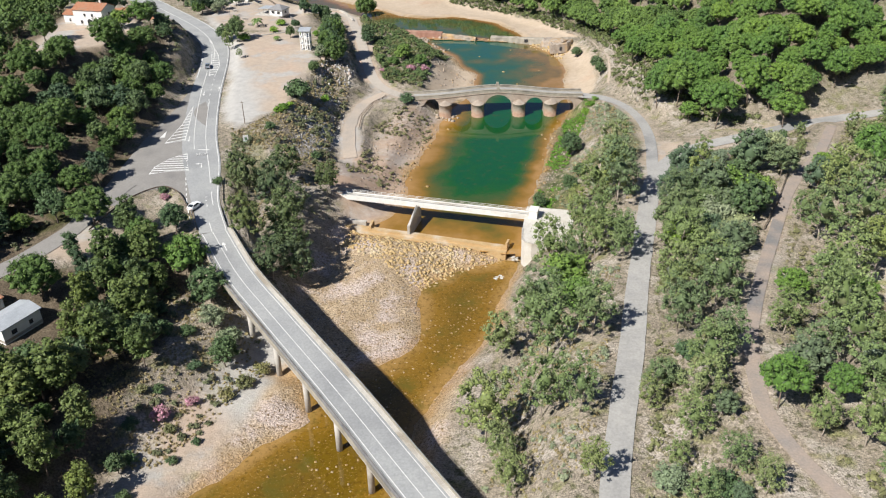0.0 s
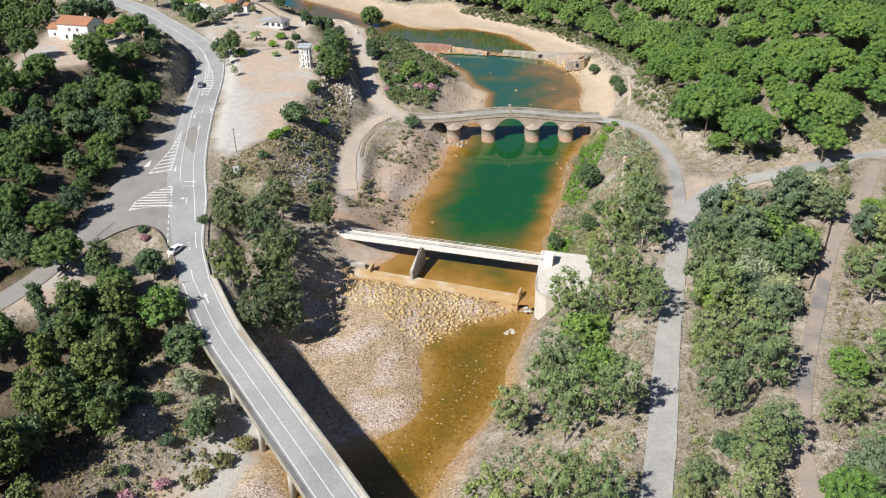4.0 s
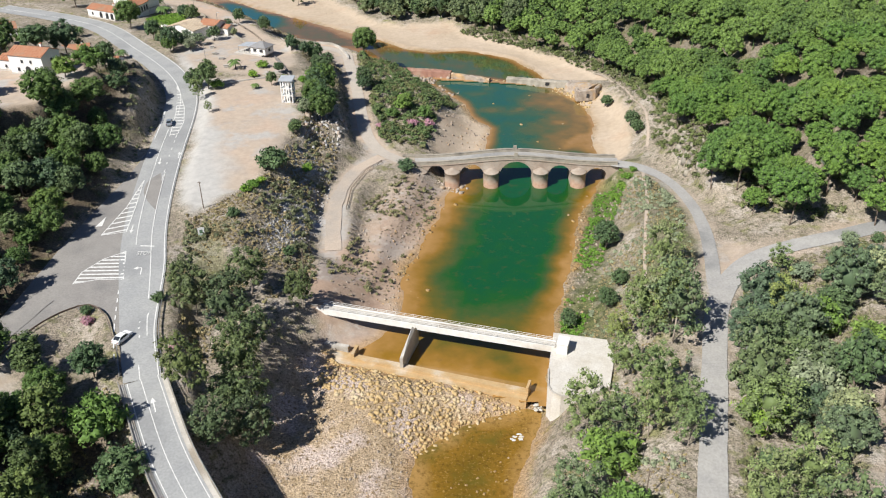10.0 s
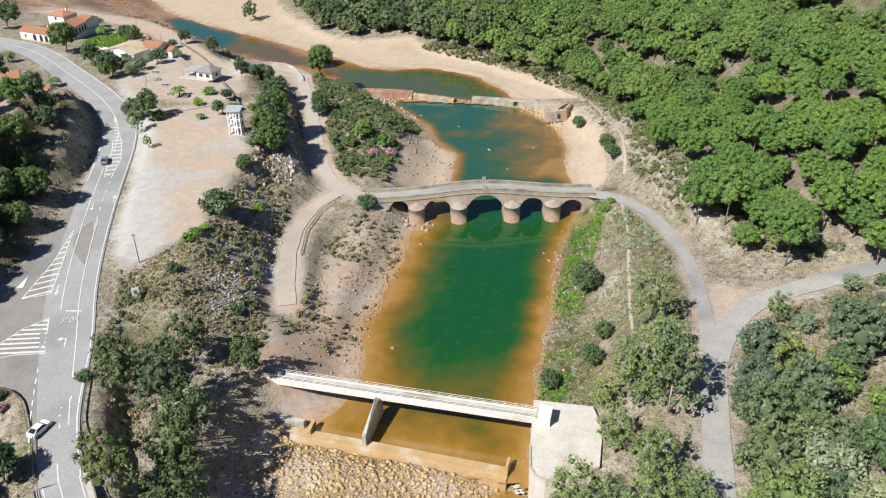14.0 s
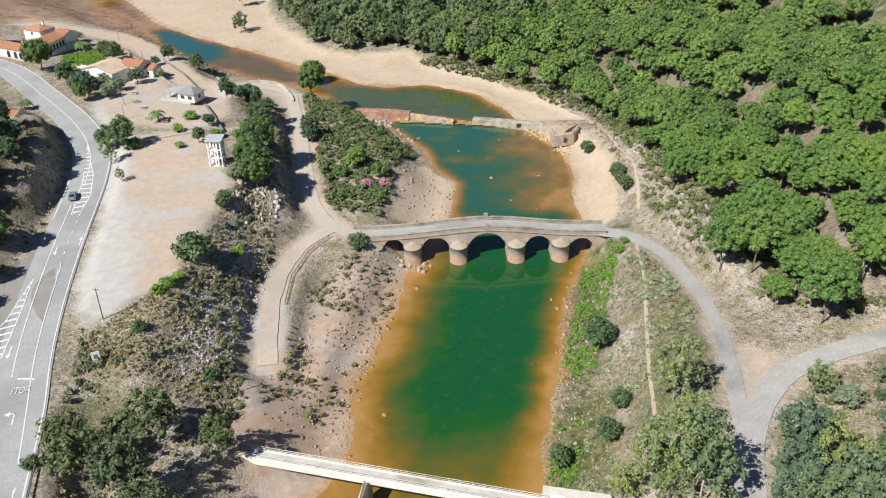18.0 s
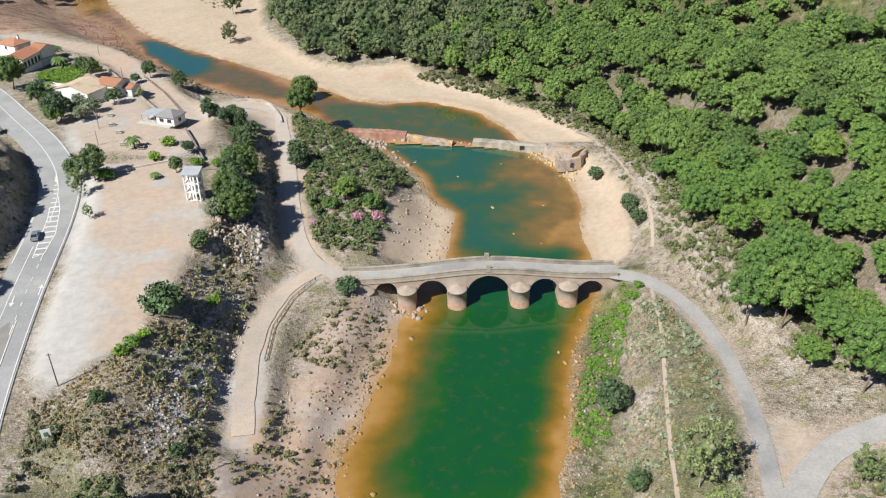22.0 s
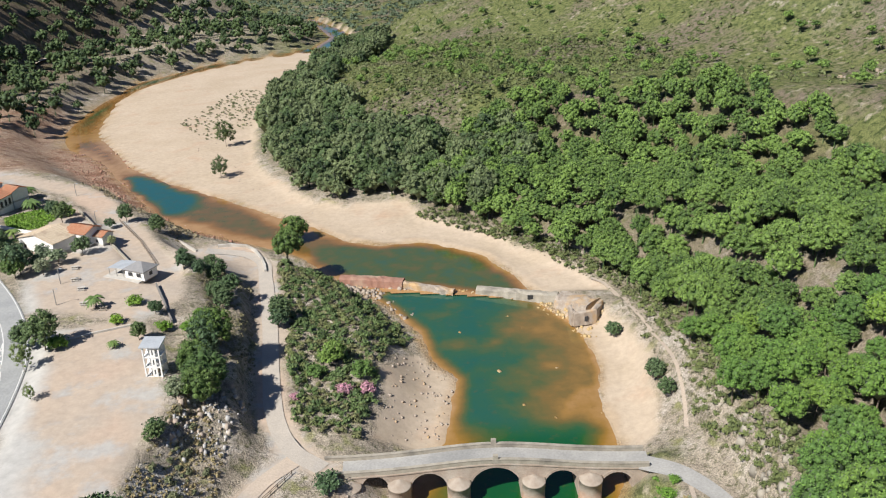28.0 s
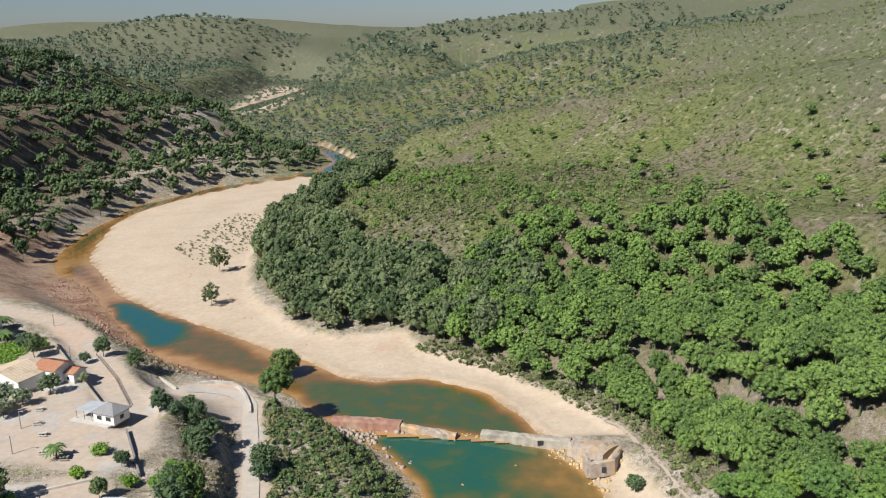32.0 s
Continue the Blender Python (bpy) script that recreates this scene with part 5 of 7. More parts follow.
house("white shed with a pale sheet roof under pines", (-88.8, 141, 11), 62, 9, 6, 3.0, 0.9, front=((-2, 0.9, 1.2, 1.0, 0), (2, 0.9, 0.9, 1.0, 0)), tiles=SHEET, rows=False, chimney=False)
house("brown-roofed shed under the pines", (-98, 146, 11.5), 62, 7, 6, 2.6, 1.0, front=((0, 0, 1.4, 1.8, 1),), chimney=False)


def tower():
    """Three open floors on posts with a solid panel in front, a flat roof and inner stairs."""
    root = thing("observation_tower", "white concrete tower of three open floors with a pale flat roof", "tower", (-51.6, 308.6, 19.0), -3)
    w, d, st = 3.7, 3.4, 2.35
    for x in (-w / 2 + 0.15, w / 2 - 0.15):
        for y in (-d / 2 + 0.15, d / 2 - 0.15):
            part("post", Geo().box((x, y, -0.4), (0.3, 0.3, st * 3 + 0.4)), WHITEWASH, root)
    for k in range(3):
        part("front_panel", Geo().box((0.35, -d / 2 + 0.12, k * st + 0.12), (1.1, 0.18, st - 0.14)), WHITEWASH, root)
        part("slot", Geo().box((0.35, -d / 2 + 0.02, k * st + 0.7), (0.25, 0.03, 1.1)), DARK, root)
        part("back_panel", Geo().box((0, d / 2 - 0.12, k * st + 0.12), (w - 0.7, 0.18, st * 0.5)), WHITEWASH, root)
    for k in range(4):
        part("floor_slab", Geo().box((0, 0, k * st - 0.12), (w + (0.1 if k < 3 else 0.3), d, 0.22)), WHITEWASH, root)
    part("roof", Geo().prism([(-w / 2 - 0.4, -d / 2 - 0.4), (w / 2 + 0.4, -d / 2 - 0.4), (w / 2 + 0.4, d / 2 + 0.4), (-w / 2 - 0.4, d / 2 + 0.4)], [st * 3 + 0.12] * 2 + [st * 3 + 0.5] * 2, [st * 3 + 0.35] * 2 + [st * 3 + 0.75] * 2), SHEET, root, "pale grey roof sheet")
    for k in range(3):
        for side, x in ((1, -1.15), (-1, 1.25)):
            part("stair", Geo().add([(x - 0.4, -side * 1.2, k * st + 0.1), (x + 0.4, -side * 1.2, k * st + 0.1), (x + 0.4, side * 1.2, (k + 0.95) * st), (x - 0.4, side * 1.2, (k + 0.95) * st),
                                     (x - 0.4, -side * 1.2, k * st - 0.05), (x + 0.4, -side * 1.2, k * st - 0.05), (x + 0.4, side * 1.2, (k + 0.95) * st - 0.18), (x - 0.4, side * 1.2, (k + 0.95) * st - 0.18)],
                                    [(0, 1, 2, 3), (7, 6, 5, 4), (0, 4, 5, 1), (2, 6, 7, 3), (1, 5, 6, 2), (3, 7, 4, 0)]), WHITEWASH, root)
        part("rail", Geo().beam([(-w / 2, -d / 2 + 0.05, k * st + 0.95), (-0.25, -d / 2 + 0.05, k * st + 0.95)], 0.03, 0.03, 0.03), STEEL, root)
        part("rail", Geo().beam([(0.95, -d / 2 + 0.05, k * st + 0.95), (w / 2, -d / 2 + 0.05, k * st + 0.95)], 0.03, 0.03, 0.03), STEEL, root)


tower()


def pavilion():
    root = thing("picnic_pavilion", "small white pavilion with grey hipped roof and lean-to canopy", "pavilion", (-72.0, 360.5, 19.2), -24)
    part("wall", Geo().box((1.5, 0, 0), (6.4, 5.2, 2.7)), WHITEWASH, root)
    part("roof", Geo().add(*(lambda g: (g.v, g.f))(roof_hip(6.4, 5.2, 2.7, 1.7, 0.5))), SLATE, root).location = (1.5, 0, 0)
    part("canopy", Geo().prism([(-7.2, -3.0), (-1.9, -3.0), (-1.9, 2.6), (-7.2, 2.6)], [2.35, 2.75, 2.75, 2.35], [2.45, 2.85, 2.85, 2.45]), SHEET, root, "pale blue-grey sheet canopy")
    for x, y in ((-7.0, -2.8), (-4.5, -2.8), (-2.1, -2.8), (-7.0, 2.4)):
        part("canopy_post", Geo().box((x, y, 0), (0.12, 0.12, 2.4)), STEEL, root)
    part("terrace", Geo().box((-2.0, -0.6, -0.6), (12.2, 7.2, 0.75)), CONCRETE, root)
    for x in (0.2, 3.0):
        opening(root, x, -2.62, 0.9, 1.5, 1.1, 0)
    opening(root, 4.72, 0, 0.9, 1.2, 1.0, 90)


pavilion()


def low_wall(line, h, label, mat=PARAPET, half=0.2):
    root = tagged(part("low_wall", Geo().beam([(x, y, height(x, y) - 0.4) for x, y in line], half, 0.3, h + 0.4), mat), label, "wall")
    return root


low_wall([(-64.5, 352.5), (-60, 343), (-55.3, 333.3)], 1.1, "low dark garden wall running down the picnic ground", DARK_WALL := weathered("dark_rendered_wall", (0.16, 0.15, 0.14), (0.24, 0.22, 0.20), 1.0, 0.9), 0.18)
low_wall([(-108, 414), (-93, 392), (-77, 369.7)], 1.0, "low stone wall along the cottage garden")
low_wall([(-82, 322), (-72, 327), (-63, 331)], 0.5, "low grey kerb wall above the car park", CONCRETE)
low_wall([(-60, 399.5), (-56, 400.6), (-51, 400), (-47.5, 396), (-44.6, 390), (-42.6, 384.5), (-41.6, 380)], 0.9, "pale curved retaining wall at the lane's bend", CONCRETE, 0.35)
low_wall([(-128, 400.5), (-121, 397), (-114, 393.5)], 1.0, "whitewashed garden wall beside the lawn", WHITEWASH, 0.2)
low_wall([(-66, 396), (-72, 400)], 0.6, "short pale wall stub", CONCRETE)


# ---- small things ----
def sign_board():
    root = thing("information_board", "white information board with a green base panel on two posts", "sign", (-58.0, 227.4, height(-58, 227.4)), 20)
    for x in (-0.55, 0.55):
        part("post", Geo().box((x, 0, -0.5), (0.12, 0.12, 2.9)), STEEL, root)
    part("panel", Geo().box((0, -0.1, 0.6), (1.5, 0.08, 2.1)), WHITEWASH, root)
    part("picture", Geo().box((0, -0.15, 1.2), (0.7, 0.02, 0.9)), weathered("green_print", (0.10, 0.20, 0.10), (0.16, 0.22, 0.16), 3, 0.6), root, "dark green printed patch")
    part("base_panel", Geo().box((0, -0.15, 0.62), (1.5, 0.02, 0.35)), weathered("pale_green_print", (0.30, 0.42, 0.32), (0.36, 0.46, 0.38), 3, 0.6), root)


sign_board()


def utility_pole(x, y, h, lamp=False, label="bare dark wooden pole standing in the scrub"):
    z = height(x, y)
    root = thing("street_lamp" if lamp else "utility_pole", label, "lamp" if lamp else "pole", (x, y, z))
    part("shaft", Geo().tube((0, 0, -0.5), (0, 0, h), 0.14, 0.09, 8), STEEL if lamp else WOOD, root)
    if lamp:
        part("arm", Geo().tube((0, 0, h), (0.9, -0.3, h + 0.2), 0.05), STEEL, root)
        part("head", Geo().box((1.0, -0.33, h + 0.14), (0.6, 0.25, 0.12), -18), SHEET, root)
    else:
        part("crossarm", Geo().box((0, 0, h - 0.4), (0.9, 0.12, 0.12)), WOOD, root)


utility_pole(-61, 240.5, 7.3)
utility_pole(-34.4, 225.5, 6.0)
utility_pole(31.5, 150.5, 6.5, label="pale weathered pole beside the east road")
utility_pole(52.2, 166, 5.0, label="short grey pole at the verge")
for _x, _y in ((-87, 343.2), (-91, 356), (-98, 402), (-118, 437)):
    utility_pole(_x, _y, 4.5, True, "slim grey street lamp at the picnic ground")


def fence(line, label):
    root = thing("rail_fence", label, "fence", group="rail fences")
    pts = [(x, y, height(x, y)) for x, y in line]
    q = resample(pts, 2.0)
    for p in q:
        part("post", Geo().box((p[0], p[1], p[2] - 0.3), (0.14, 0.14, 1.35)), WOOD, root)
    for z in (0.5, 0.95):
        part("rail", Geo().beam([(p[0], p[1], p[2] + z) for p in q], 0.05, 0.05, 0.05), WOOD, root)


fence([(-21, 288.2), (-25.4, 280.6), (-28.2, 270), (-28.3, 259)], "weathered timber rail fence along the sandy track")
fence([(89, 196), (80, 178), (72, 164)], "weathered timber rail fence beside the hill path")
fence([(-70, 370), (-80, 388), (-92, 406)], "thin wire and post fence along the top track")


def picnic_table(x, y, yaw):
    root = thing("picnic_table", "grey stone picnic table with two benches", "table", (x, y, height(x, y)), yaw, "picnic tables")
    part("top", Geo().box((0, 0, 0.68), (2.0, 0.8, 0.12)), CONCRETE, root)
    for k in (-0.6, 0.6):
        part("leg", Geo().box((k, 0, -0.1), (0.25, 0.5, 0.8)), CONCRETE, root)
    for k in (-0.85, 0.85):
        b = part("bench", Geo().box((0, k, 0.38), (2.0, 0.35, 0.1)), CONCRETE, root)
        part("support", Geo().box((0, k, -0.1), (1.4, 0.2, 0.5)), CONCRETE, b)


for _x, _y, _a in ((-84, 352, 10), (-88, 358, 20), (-80, 343, 15), (-74, 340, 5), (-91, 366, 12)):
    picnic_table(_x, _y, _a)


def car(label, at, yaw, paintwork):
    root = thing("car", label, "car", at, yaw)
    prof = [(-2.05, 0.35), (-2.1, 0.75), (-1.9, 0.95), (-1.1, 1.0), (-0.5, 1.42), (0.95, 1.45), (1.75, 1.0), (2.02, 0.9), (2.05, 0.35)]
    g = Geo()
    n = len(prof)
    v = []
    for k, (y, z) in enumerate(prof):
        w = 0.86 if z < 1.2 else 0.66
        v += [(-w, y, z), (w, y, z)]
    g.add(v, [(2 * i, 2 * i + 1, 2 * i + 3, 2 * i + 2) for i in range(n - 1)] + [tuple(2 * i for i in range(n)), tuple(2 * i + 1 for i in range(n))[::-1], (0, 2 * n - 2, 2 * n - 1, 1)])
    part("body", g, paintwork, root)
    part("windscreen", Geo().add([(-0.68, -1.06, 1.04), (0.68, -1.06, 1.04), (0.58, -0.52, 1.43), (-0.58, -0.52, 1.43)], [(0, 1, 2, 3)]), GLASS, root)
    part("rear_window", Geo().add([(-0.58, 0.98, 1.46), (0.58, 0.98, 1.46), (0.68, 1.7, 1.05), (-0.68, 1.7, 1.05)], [(0, 1, 2, 3)]), GLASS, root)
    for s in (-1, 1):
        part("side_window", Geo().add([(s * 0.87, -1.0, 1.02), (s * 0.87, 1.5, 1.02), (s * 0.69, 0.9, 1.38), (s * 0.69, -0.45, 1.38)], [(0, 1, 2, 3)]), GLASS, root)
        part("headlight", Geo().box((s * 0.62, -2.07, 0.66), (0.34, 0.08, 0.16)), SHEET, root)
        part("tail_light", Geo().box((s * 0.66, 2.03, 0.72), (0.26, 0.06, 0.18)), TAIL, root)
        for y in (-1.3, 1.3):
            wheel = part("wheel", Geo().tube((s * 0.72, y, 0.31), (s * 0.89, y, 0.31), 0.31, n=16), TYRE, root)
            part("rim", Geo().tube((s * 0.885, y, 0.31), (s * 0.90, y, 0.31), 0.19, n=10), STEEL, wheel)


GLASS = weathered("tinted_glass", (0.02, 0.025, 0.03), (0.03, 0.035, 0.04), 2, 0.08, bump=0, spec=0.6)
TYRE = weathered("tyre_rubber", (0.02, 0.02, 0.02), (0.03, 0.03, 0.03), 6, 0.9)
TAIL = weathered("tail_lamp_red", (0.35, 0.02, 0.02), (0.3, 0.02, 0.02), 6, 0.3)
car("small white hatchback driving on the main road", (-63.2, 188.3, 14.12), 158, weathered("white_car_paint", (0.78, 0.78, 0.78), (0.74, 0.74, 0.74), 2, 0.3, bump=0, spec=0.5))
car("silver-blue hatchback driving on the main road", (-85.2, 293, 17.52), 193, weathered("silver_car_paint", (0.34, 0.38, 0.42), (0.30, 0.34, 0.38), 2, 0.3, metal=0.5, bump=0))
car("grey estate car parked beside the farmhouse", (-116, 297, 32.6), 80, weathered("grey_car_paint", (0.5, 0.5, 0.5), (0.45, 0.45, 0.46), 2, 0.3, bump=0))


# ---- plants ----
def dome(seed, lobes, dims, blades, size, lobe=0.3, low=-0.3, core=0.72, reach=0.68, heart=0.5, spread=0.45, flat=0.72, jit=0.45):
    """A crown one metre in radius: tufts of small leaf blades over a dome; returns points, triangles and a tone for each point."""
    rs = np.random.RandomState(seed)
    iv = np.array([(1, 0, 0), (0, 1, 0), (-1, 0, 0), (0, -1, 0), (0, 0, 1), (0, 0, -1)], float)
    fi = np.array([(0, 1, 4), (1, 2, 4), (2, 3, 4), (3, 0, 4), (1, 0, 5), (2, 1, 5), (3, 2, 5), (0, 3, 5)])
    if lobes < 4:
        fi = fi[:4]
    # low tone for the heart: the crown's inner shade put into its colour
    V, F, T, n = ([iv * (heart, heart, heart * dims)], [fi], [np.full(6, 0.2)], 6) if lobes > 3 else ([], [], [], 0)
    m = max(1, blades // lobes)
    skew = rs.normal(size=2) * 0.12
    for k in range(lobes):
        zz = low + (1 - low) * (k + rs.rand()) / lobes
        a = 2.39996 * k + rs.rand() * 0.8
        rad = math.sqrt(max(0.0, 1 - zz * zz))
        c = np.array([rad * math.cos(a), rad * math.sin(a), zz * dims]) * reach * (1.0 - jit * (0.65 - rs.rand())) + np.array([*skew, 0]) * zz
        R = lobe * (0.6 + 0.8 * rs.rand())
        S = np.array([R, R, R * flat])
        w = rs.rand() * 6.28
        turn = np.array([[math.cos(w), -math.sin(w), 0], [math.sin(w), math.cos(w), 0], [0, 0, 1]])
        V.append(iv @ turn * core * S * (0.8 + 0.4 * rs.rand(6, 1)) + c)
        F.append(fi + n)
        # full crowns' tuft cores get a lower tone, painted as inner shade
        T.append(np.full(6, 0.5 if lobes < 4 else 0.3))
        n += 6
        d = rs.normal(size=(m, 3))
        d /= np.linalg.norm(d, axis=1)[:, None]
        d[:, 2] = np.where(d[:, 2] < -0.15, -d[:, 2], d[:, 2])
        p = d * S * (0.72 + 0.5 * rs.rand(m, 1)) + c
        nn = d + spread * rs.normal(size=(m, 3))
        nn /= np.linalg.norm(nn, axis=1)[:, None]
        t = np.cross(nn, rs.normal(size=(m, 3)))
        t /= np.linalg.norm(t, axis=1)[:, None]
        b = np.cross(nn, t)
        s = size * (0.55 + 0.8 * rs.rand(m, 1))
        q = np.stack([p - t * s * 0.55 - b * s * 0.4, p + t * s * 0.55 - b * s * 0.4, p + b * s * 0.9 + nn * s * 0.25], 1)
        V.append(q.reshape(-1, 3))
        F.append(np.arange(3 * m).reshape(-1, 3) + n)
        T.append(np.repeat(np.clip(0.12 + 0.85 * rs.rand(m) + 0.25 * (rs.rand() - 0.5), 0, 1), 3))
        n += 3 * m
    return np.concatenate(V), np.concatenate(F), np.concatenate(T)


def tri_mesh(name, V, F, mat, T=None):
    me = bpy.data.meshes.new(name)
    me.vertices.add(len(V))
    me.vertices.foreach_set("co", np.ascontiguousarray(V, dtype=np.float32).ravel())
    me.loops.add(F.size)
    me.loops.foreach_set("vertex_index", F.ravel().astype(np.int32))
    me.polygons.add(len(F))
    me.polygons.foreach_set("loop_start", np.arange(0, F.size, 3, dtype=np.int32))
    me.update(calc_edges=True)
    if T is not None:
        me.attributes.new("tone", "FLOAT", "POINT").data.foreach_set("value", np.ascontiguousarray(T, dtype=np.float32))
    me.materials.append(mat)
    return me


def trunk(h, r, seed, limbs=4, reach=0.5, top=0.75):
    rs = random.Random(seed)
    g = Geo()
    p, q = Vector((0, 0, -0.6)), Vector((rs.uniform(-0.2, 0.2), rs.uniform(-0.2, 0.2), h * 0.55))
    g.tube(p, q, r, r * 0.7, 7)
    e = q + Vector((rs.uniform(-0.2, 0.2), rs.uniform(-0.2, 0.2), h * (top - 0.55)))
    g.tube(q, e, r * 0.7, r * 0.35, 6)
    for k in range(limbs):
        a = 2 * math.pi * (k + rs.random() * 0.5) / limbs
        s = q.lerp(e, 0.15 + 0.5 * rs.random())
        g.tube(s, s + Vector((math.cos(a) * reach * h * 0.5, math.sin(a) * reach * h * 0.5, h * 0.2)), r * 0.38, r * 0.12, 5)
    return g


# kind: name, label, category, leaf, bark, crown settings, trunk radius, crown centre
KINDS = {
    "pine": ("pine_tree", "broad green pine with a bare brown trunk", "pine tree", DEEP_PINE_LEAF, BARK, dict(lobes=56, dims=0.86, blades=2700, size=0.056, lobe=0.2, low=-0.6, core=0.86, reach=0.84, heart=0.8, flat=0.85, jit=0.22), 0.045, 1.12),
    "forest": ("pine_tree", "rounded bright green pine on the hillside", "pine tree", PINE_LEAF, BARK, dict(lobes=56, dims=0.9, blades=2700, size=0.056, lobe=0.2, low=-0.4, core=0.86, reach=0.84, heart=0.8, flat=0.85, jit=0.22), 0.042, 1.6),
    "euca": ("gum_tree", "tall loose olive-green riverside tree with pale limbs", "tree", EUCA_LEAF, PALE_BARK, dict(lobes=56, dims=1.5, blades=2100, size=0.062, lobe=0.19, low=-0.8, core=0.62, reach=0.84, heart=0.42, spread=0.6, flat=1.0, jit=0.55), 0.04, 1.75),
    "gum": ("gum_tree", "dark olive gum tree with a loose crown on the west bank", "tree", GUM_LEAF, PALE_BARK, dict(lobes=56, dims=1.3, blades=2000, size=0.065, lobe=0.2, low=-0.75, core=0.66, reach=0.84, heart=0.5, spread=0.6, flat=1.0, jit=0.5), 0.04, 1.45),
    "acacia": ("acacia_tree", "dense blue-grey acacia on the verge slope", "tree", ACACIA_LEAF, BARK, dict(lobes=44, dims=1.05, blades=1500, size=0.075, lobe=0.22, low=-0.65, core=0.78, reach=0.84, heart=0.7, spread=0.55, flat=0.95, jit=0.3), 0.05, 1.3),
    "dark": ("oak_tree", "dense dark green broadleaf tree", "tree", DARK_LEAF, BARK, dict(lobes=36, dims=1.0, blades=1260, size=0.095, lobe=0.25, low=-0.6, core=0.8, reach=0.82, heart=0.7, spread=0.5, flat=0.85, jit=0.3), 0.05, 1.25),
    "bright": ("fig_tree", "round bright green leafy tree", "tree", FIG_LEAF, BARK, dict(lobes=26, dims=0.85, blades=1300, size=0.1, lobe=0.3, low=-0.6, core=0.8, reach=0.76, heart=0.6), 0.06, 0.9),
    "grey": ("olive_tree", "silvery grey-green olive tree", "tree", GREY_LEAF, BARK, dict(lobes=24, dims=1.0, blades=1200, size=0.095, lobe=0.31, low=-0.5, core=0.7, spread=0.7), 0.06, 1.05),
    "conifer": ("conifer_tree", "tall dark olive-green conifer with ragged tiers", "conifer", CONIFER_LEAF, BARK, dict(lobes=44, dims=2.0, blades=1500, size=0.11, lobe=0.29, low=-0.75, core=0.75, reach=0.74, heart=0.5, flat=0.7), 0.06, 2.1),
    "cypress": ("cypress_tree", "narrow dark green cypress tree", "tree", DARK_LEAF, BARK, dict(lobes=26, dims=2.6, blades=1300, size=0.12, lobe=0.4, low=-0.75, core=0.8), 0.1, 2.0),
    "bush": ("shrub", "rounded green shrub on the dry slope", "shrub", DARK_LEAF, BARK, dict(lobes=14, dims=0.75, blades=600, size=0.13, lobe=0.36, low=-0.2, core=0.75), 0.05, 0.4),
    "hedge": ("shrub", "vivid green bushy shrub", "shrub", BRIGHT_LEAF, BARK, dict(lobes=14, dims=0.7, blades=600, size=0.13, lobe=0.36, low=-0.2, core=0.75), 0.05, 0.38),
    "scrub": ("shrub", "dry olive-brown shrub on stony ground", "shrub", SCRUB_LEAF, BARK, dict(lobes=14, dims=0.7, blades=600, size=0.13, lobe=0.34, low=-0.2, core=0.7, spread=0.7), 0.05, 0.38),
    "pink": ("oleander", "oleander bush in pink bloom", "shrub", PINK_LEAF, BARK, dict(lobes=14, dims=0.75, blades=600, size=0.13, lobe=0.36, low=-0.2), 0.05, 0.4),
    "palm": ("palm_tree", "short palm with arching green fronds", "palm tree", PALM_LEAF, BARK, None, 0.1, 1.0),
}
MASTERS = {}


def fronds(seed):
    rs = np.random.RandomState(seed)
    V, F = [], []
    for k in range(22):
        a, up = 2 * math.pi * k / 22 + rs.rand() * 0.2, 0.2 + 0.7 * rs.rand()
        d, s = np.array([math.cos(a), math.sin(a), 0]), np.array([-math.sin(a), math.cos(a), 0])
        pts = [d * t + np.array([0, 0, up * t - 1.0 * t * t]) for t in (0, 0.35, 0.7, 1.0)]
        o = len(V)
        for i, p in enumerate(pts):
            w = (0.05, 0.14, 0.12, 0.02)[i]
            V += [p - s * w + np.array([0, 0, -w * 0.5]), p + np.array([0, 0, 0.02]), p + s * w + np.array([0, 0, -w * 0.5])]
        for i in range(3):
            for j in (0, 1):
                q = o + 3 * i + j
                F += [(q, q + 1, q + 4), (q, q + 4, q + 3)]
    return np.array(V), np.array(F), rs.rand(len(V))


def master(kind, variant):
    key = (kind, variant)
    if key not in MASTERS:
        nm, label, cat, leaf, bark, cr, tr, cz = KINDS[kind]
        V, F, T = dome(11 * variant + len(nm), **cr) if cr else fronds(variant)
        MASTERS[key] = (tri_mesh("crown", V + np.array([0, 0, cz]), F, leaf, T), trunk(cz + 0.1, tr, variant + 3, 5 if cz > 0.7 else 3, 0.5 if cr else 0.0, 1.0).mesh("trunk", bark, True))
    return MASTERS[key]


COUNT = {}


def plant(kind, x, y, r, label="", group=""):
    """One tree or shrub with its trunk and crown; r is the crown's radius in metres."""
    k = COUNT[kind] = COUNT.get(kind, 0) + 1
    c, t = master(kind, k % 5)
    nm, lab, cat = KINDS[kind][:3]
    rs = random.Random(k * 7 + len(kind))
    root = tagged(new(nm), label or lab, cat, group or {"pine": "pines", "forest": "hillside pines"}.get(kind, nm.replace("_", " ") + "s"))
    s = r * rs.uniform(0.94, 1.06)
    root.matrix_world = pose(x, y, height_fast(x, y) - 0.05, 0, 0, rs.uniform(0, 360)) @ Matrix.Diagonal((s, s, s * (rs.uniform(0.82, 1.22) if kind == "forest" else rs.uniform(0.88, 1.16)), 1))
    for name, me in (("trunk", t), ("crown", c)):
        ob = new(name, me)
        ob.parent = root
    return root


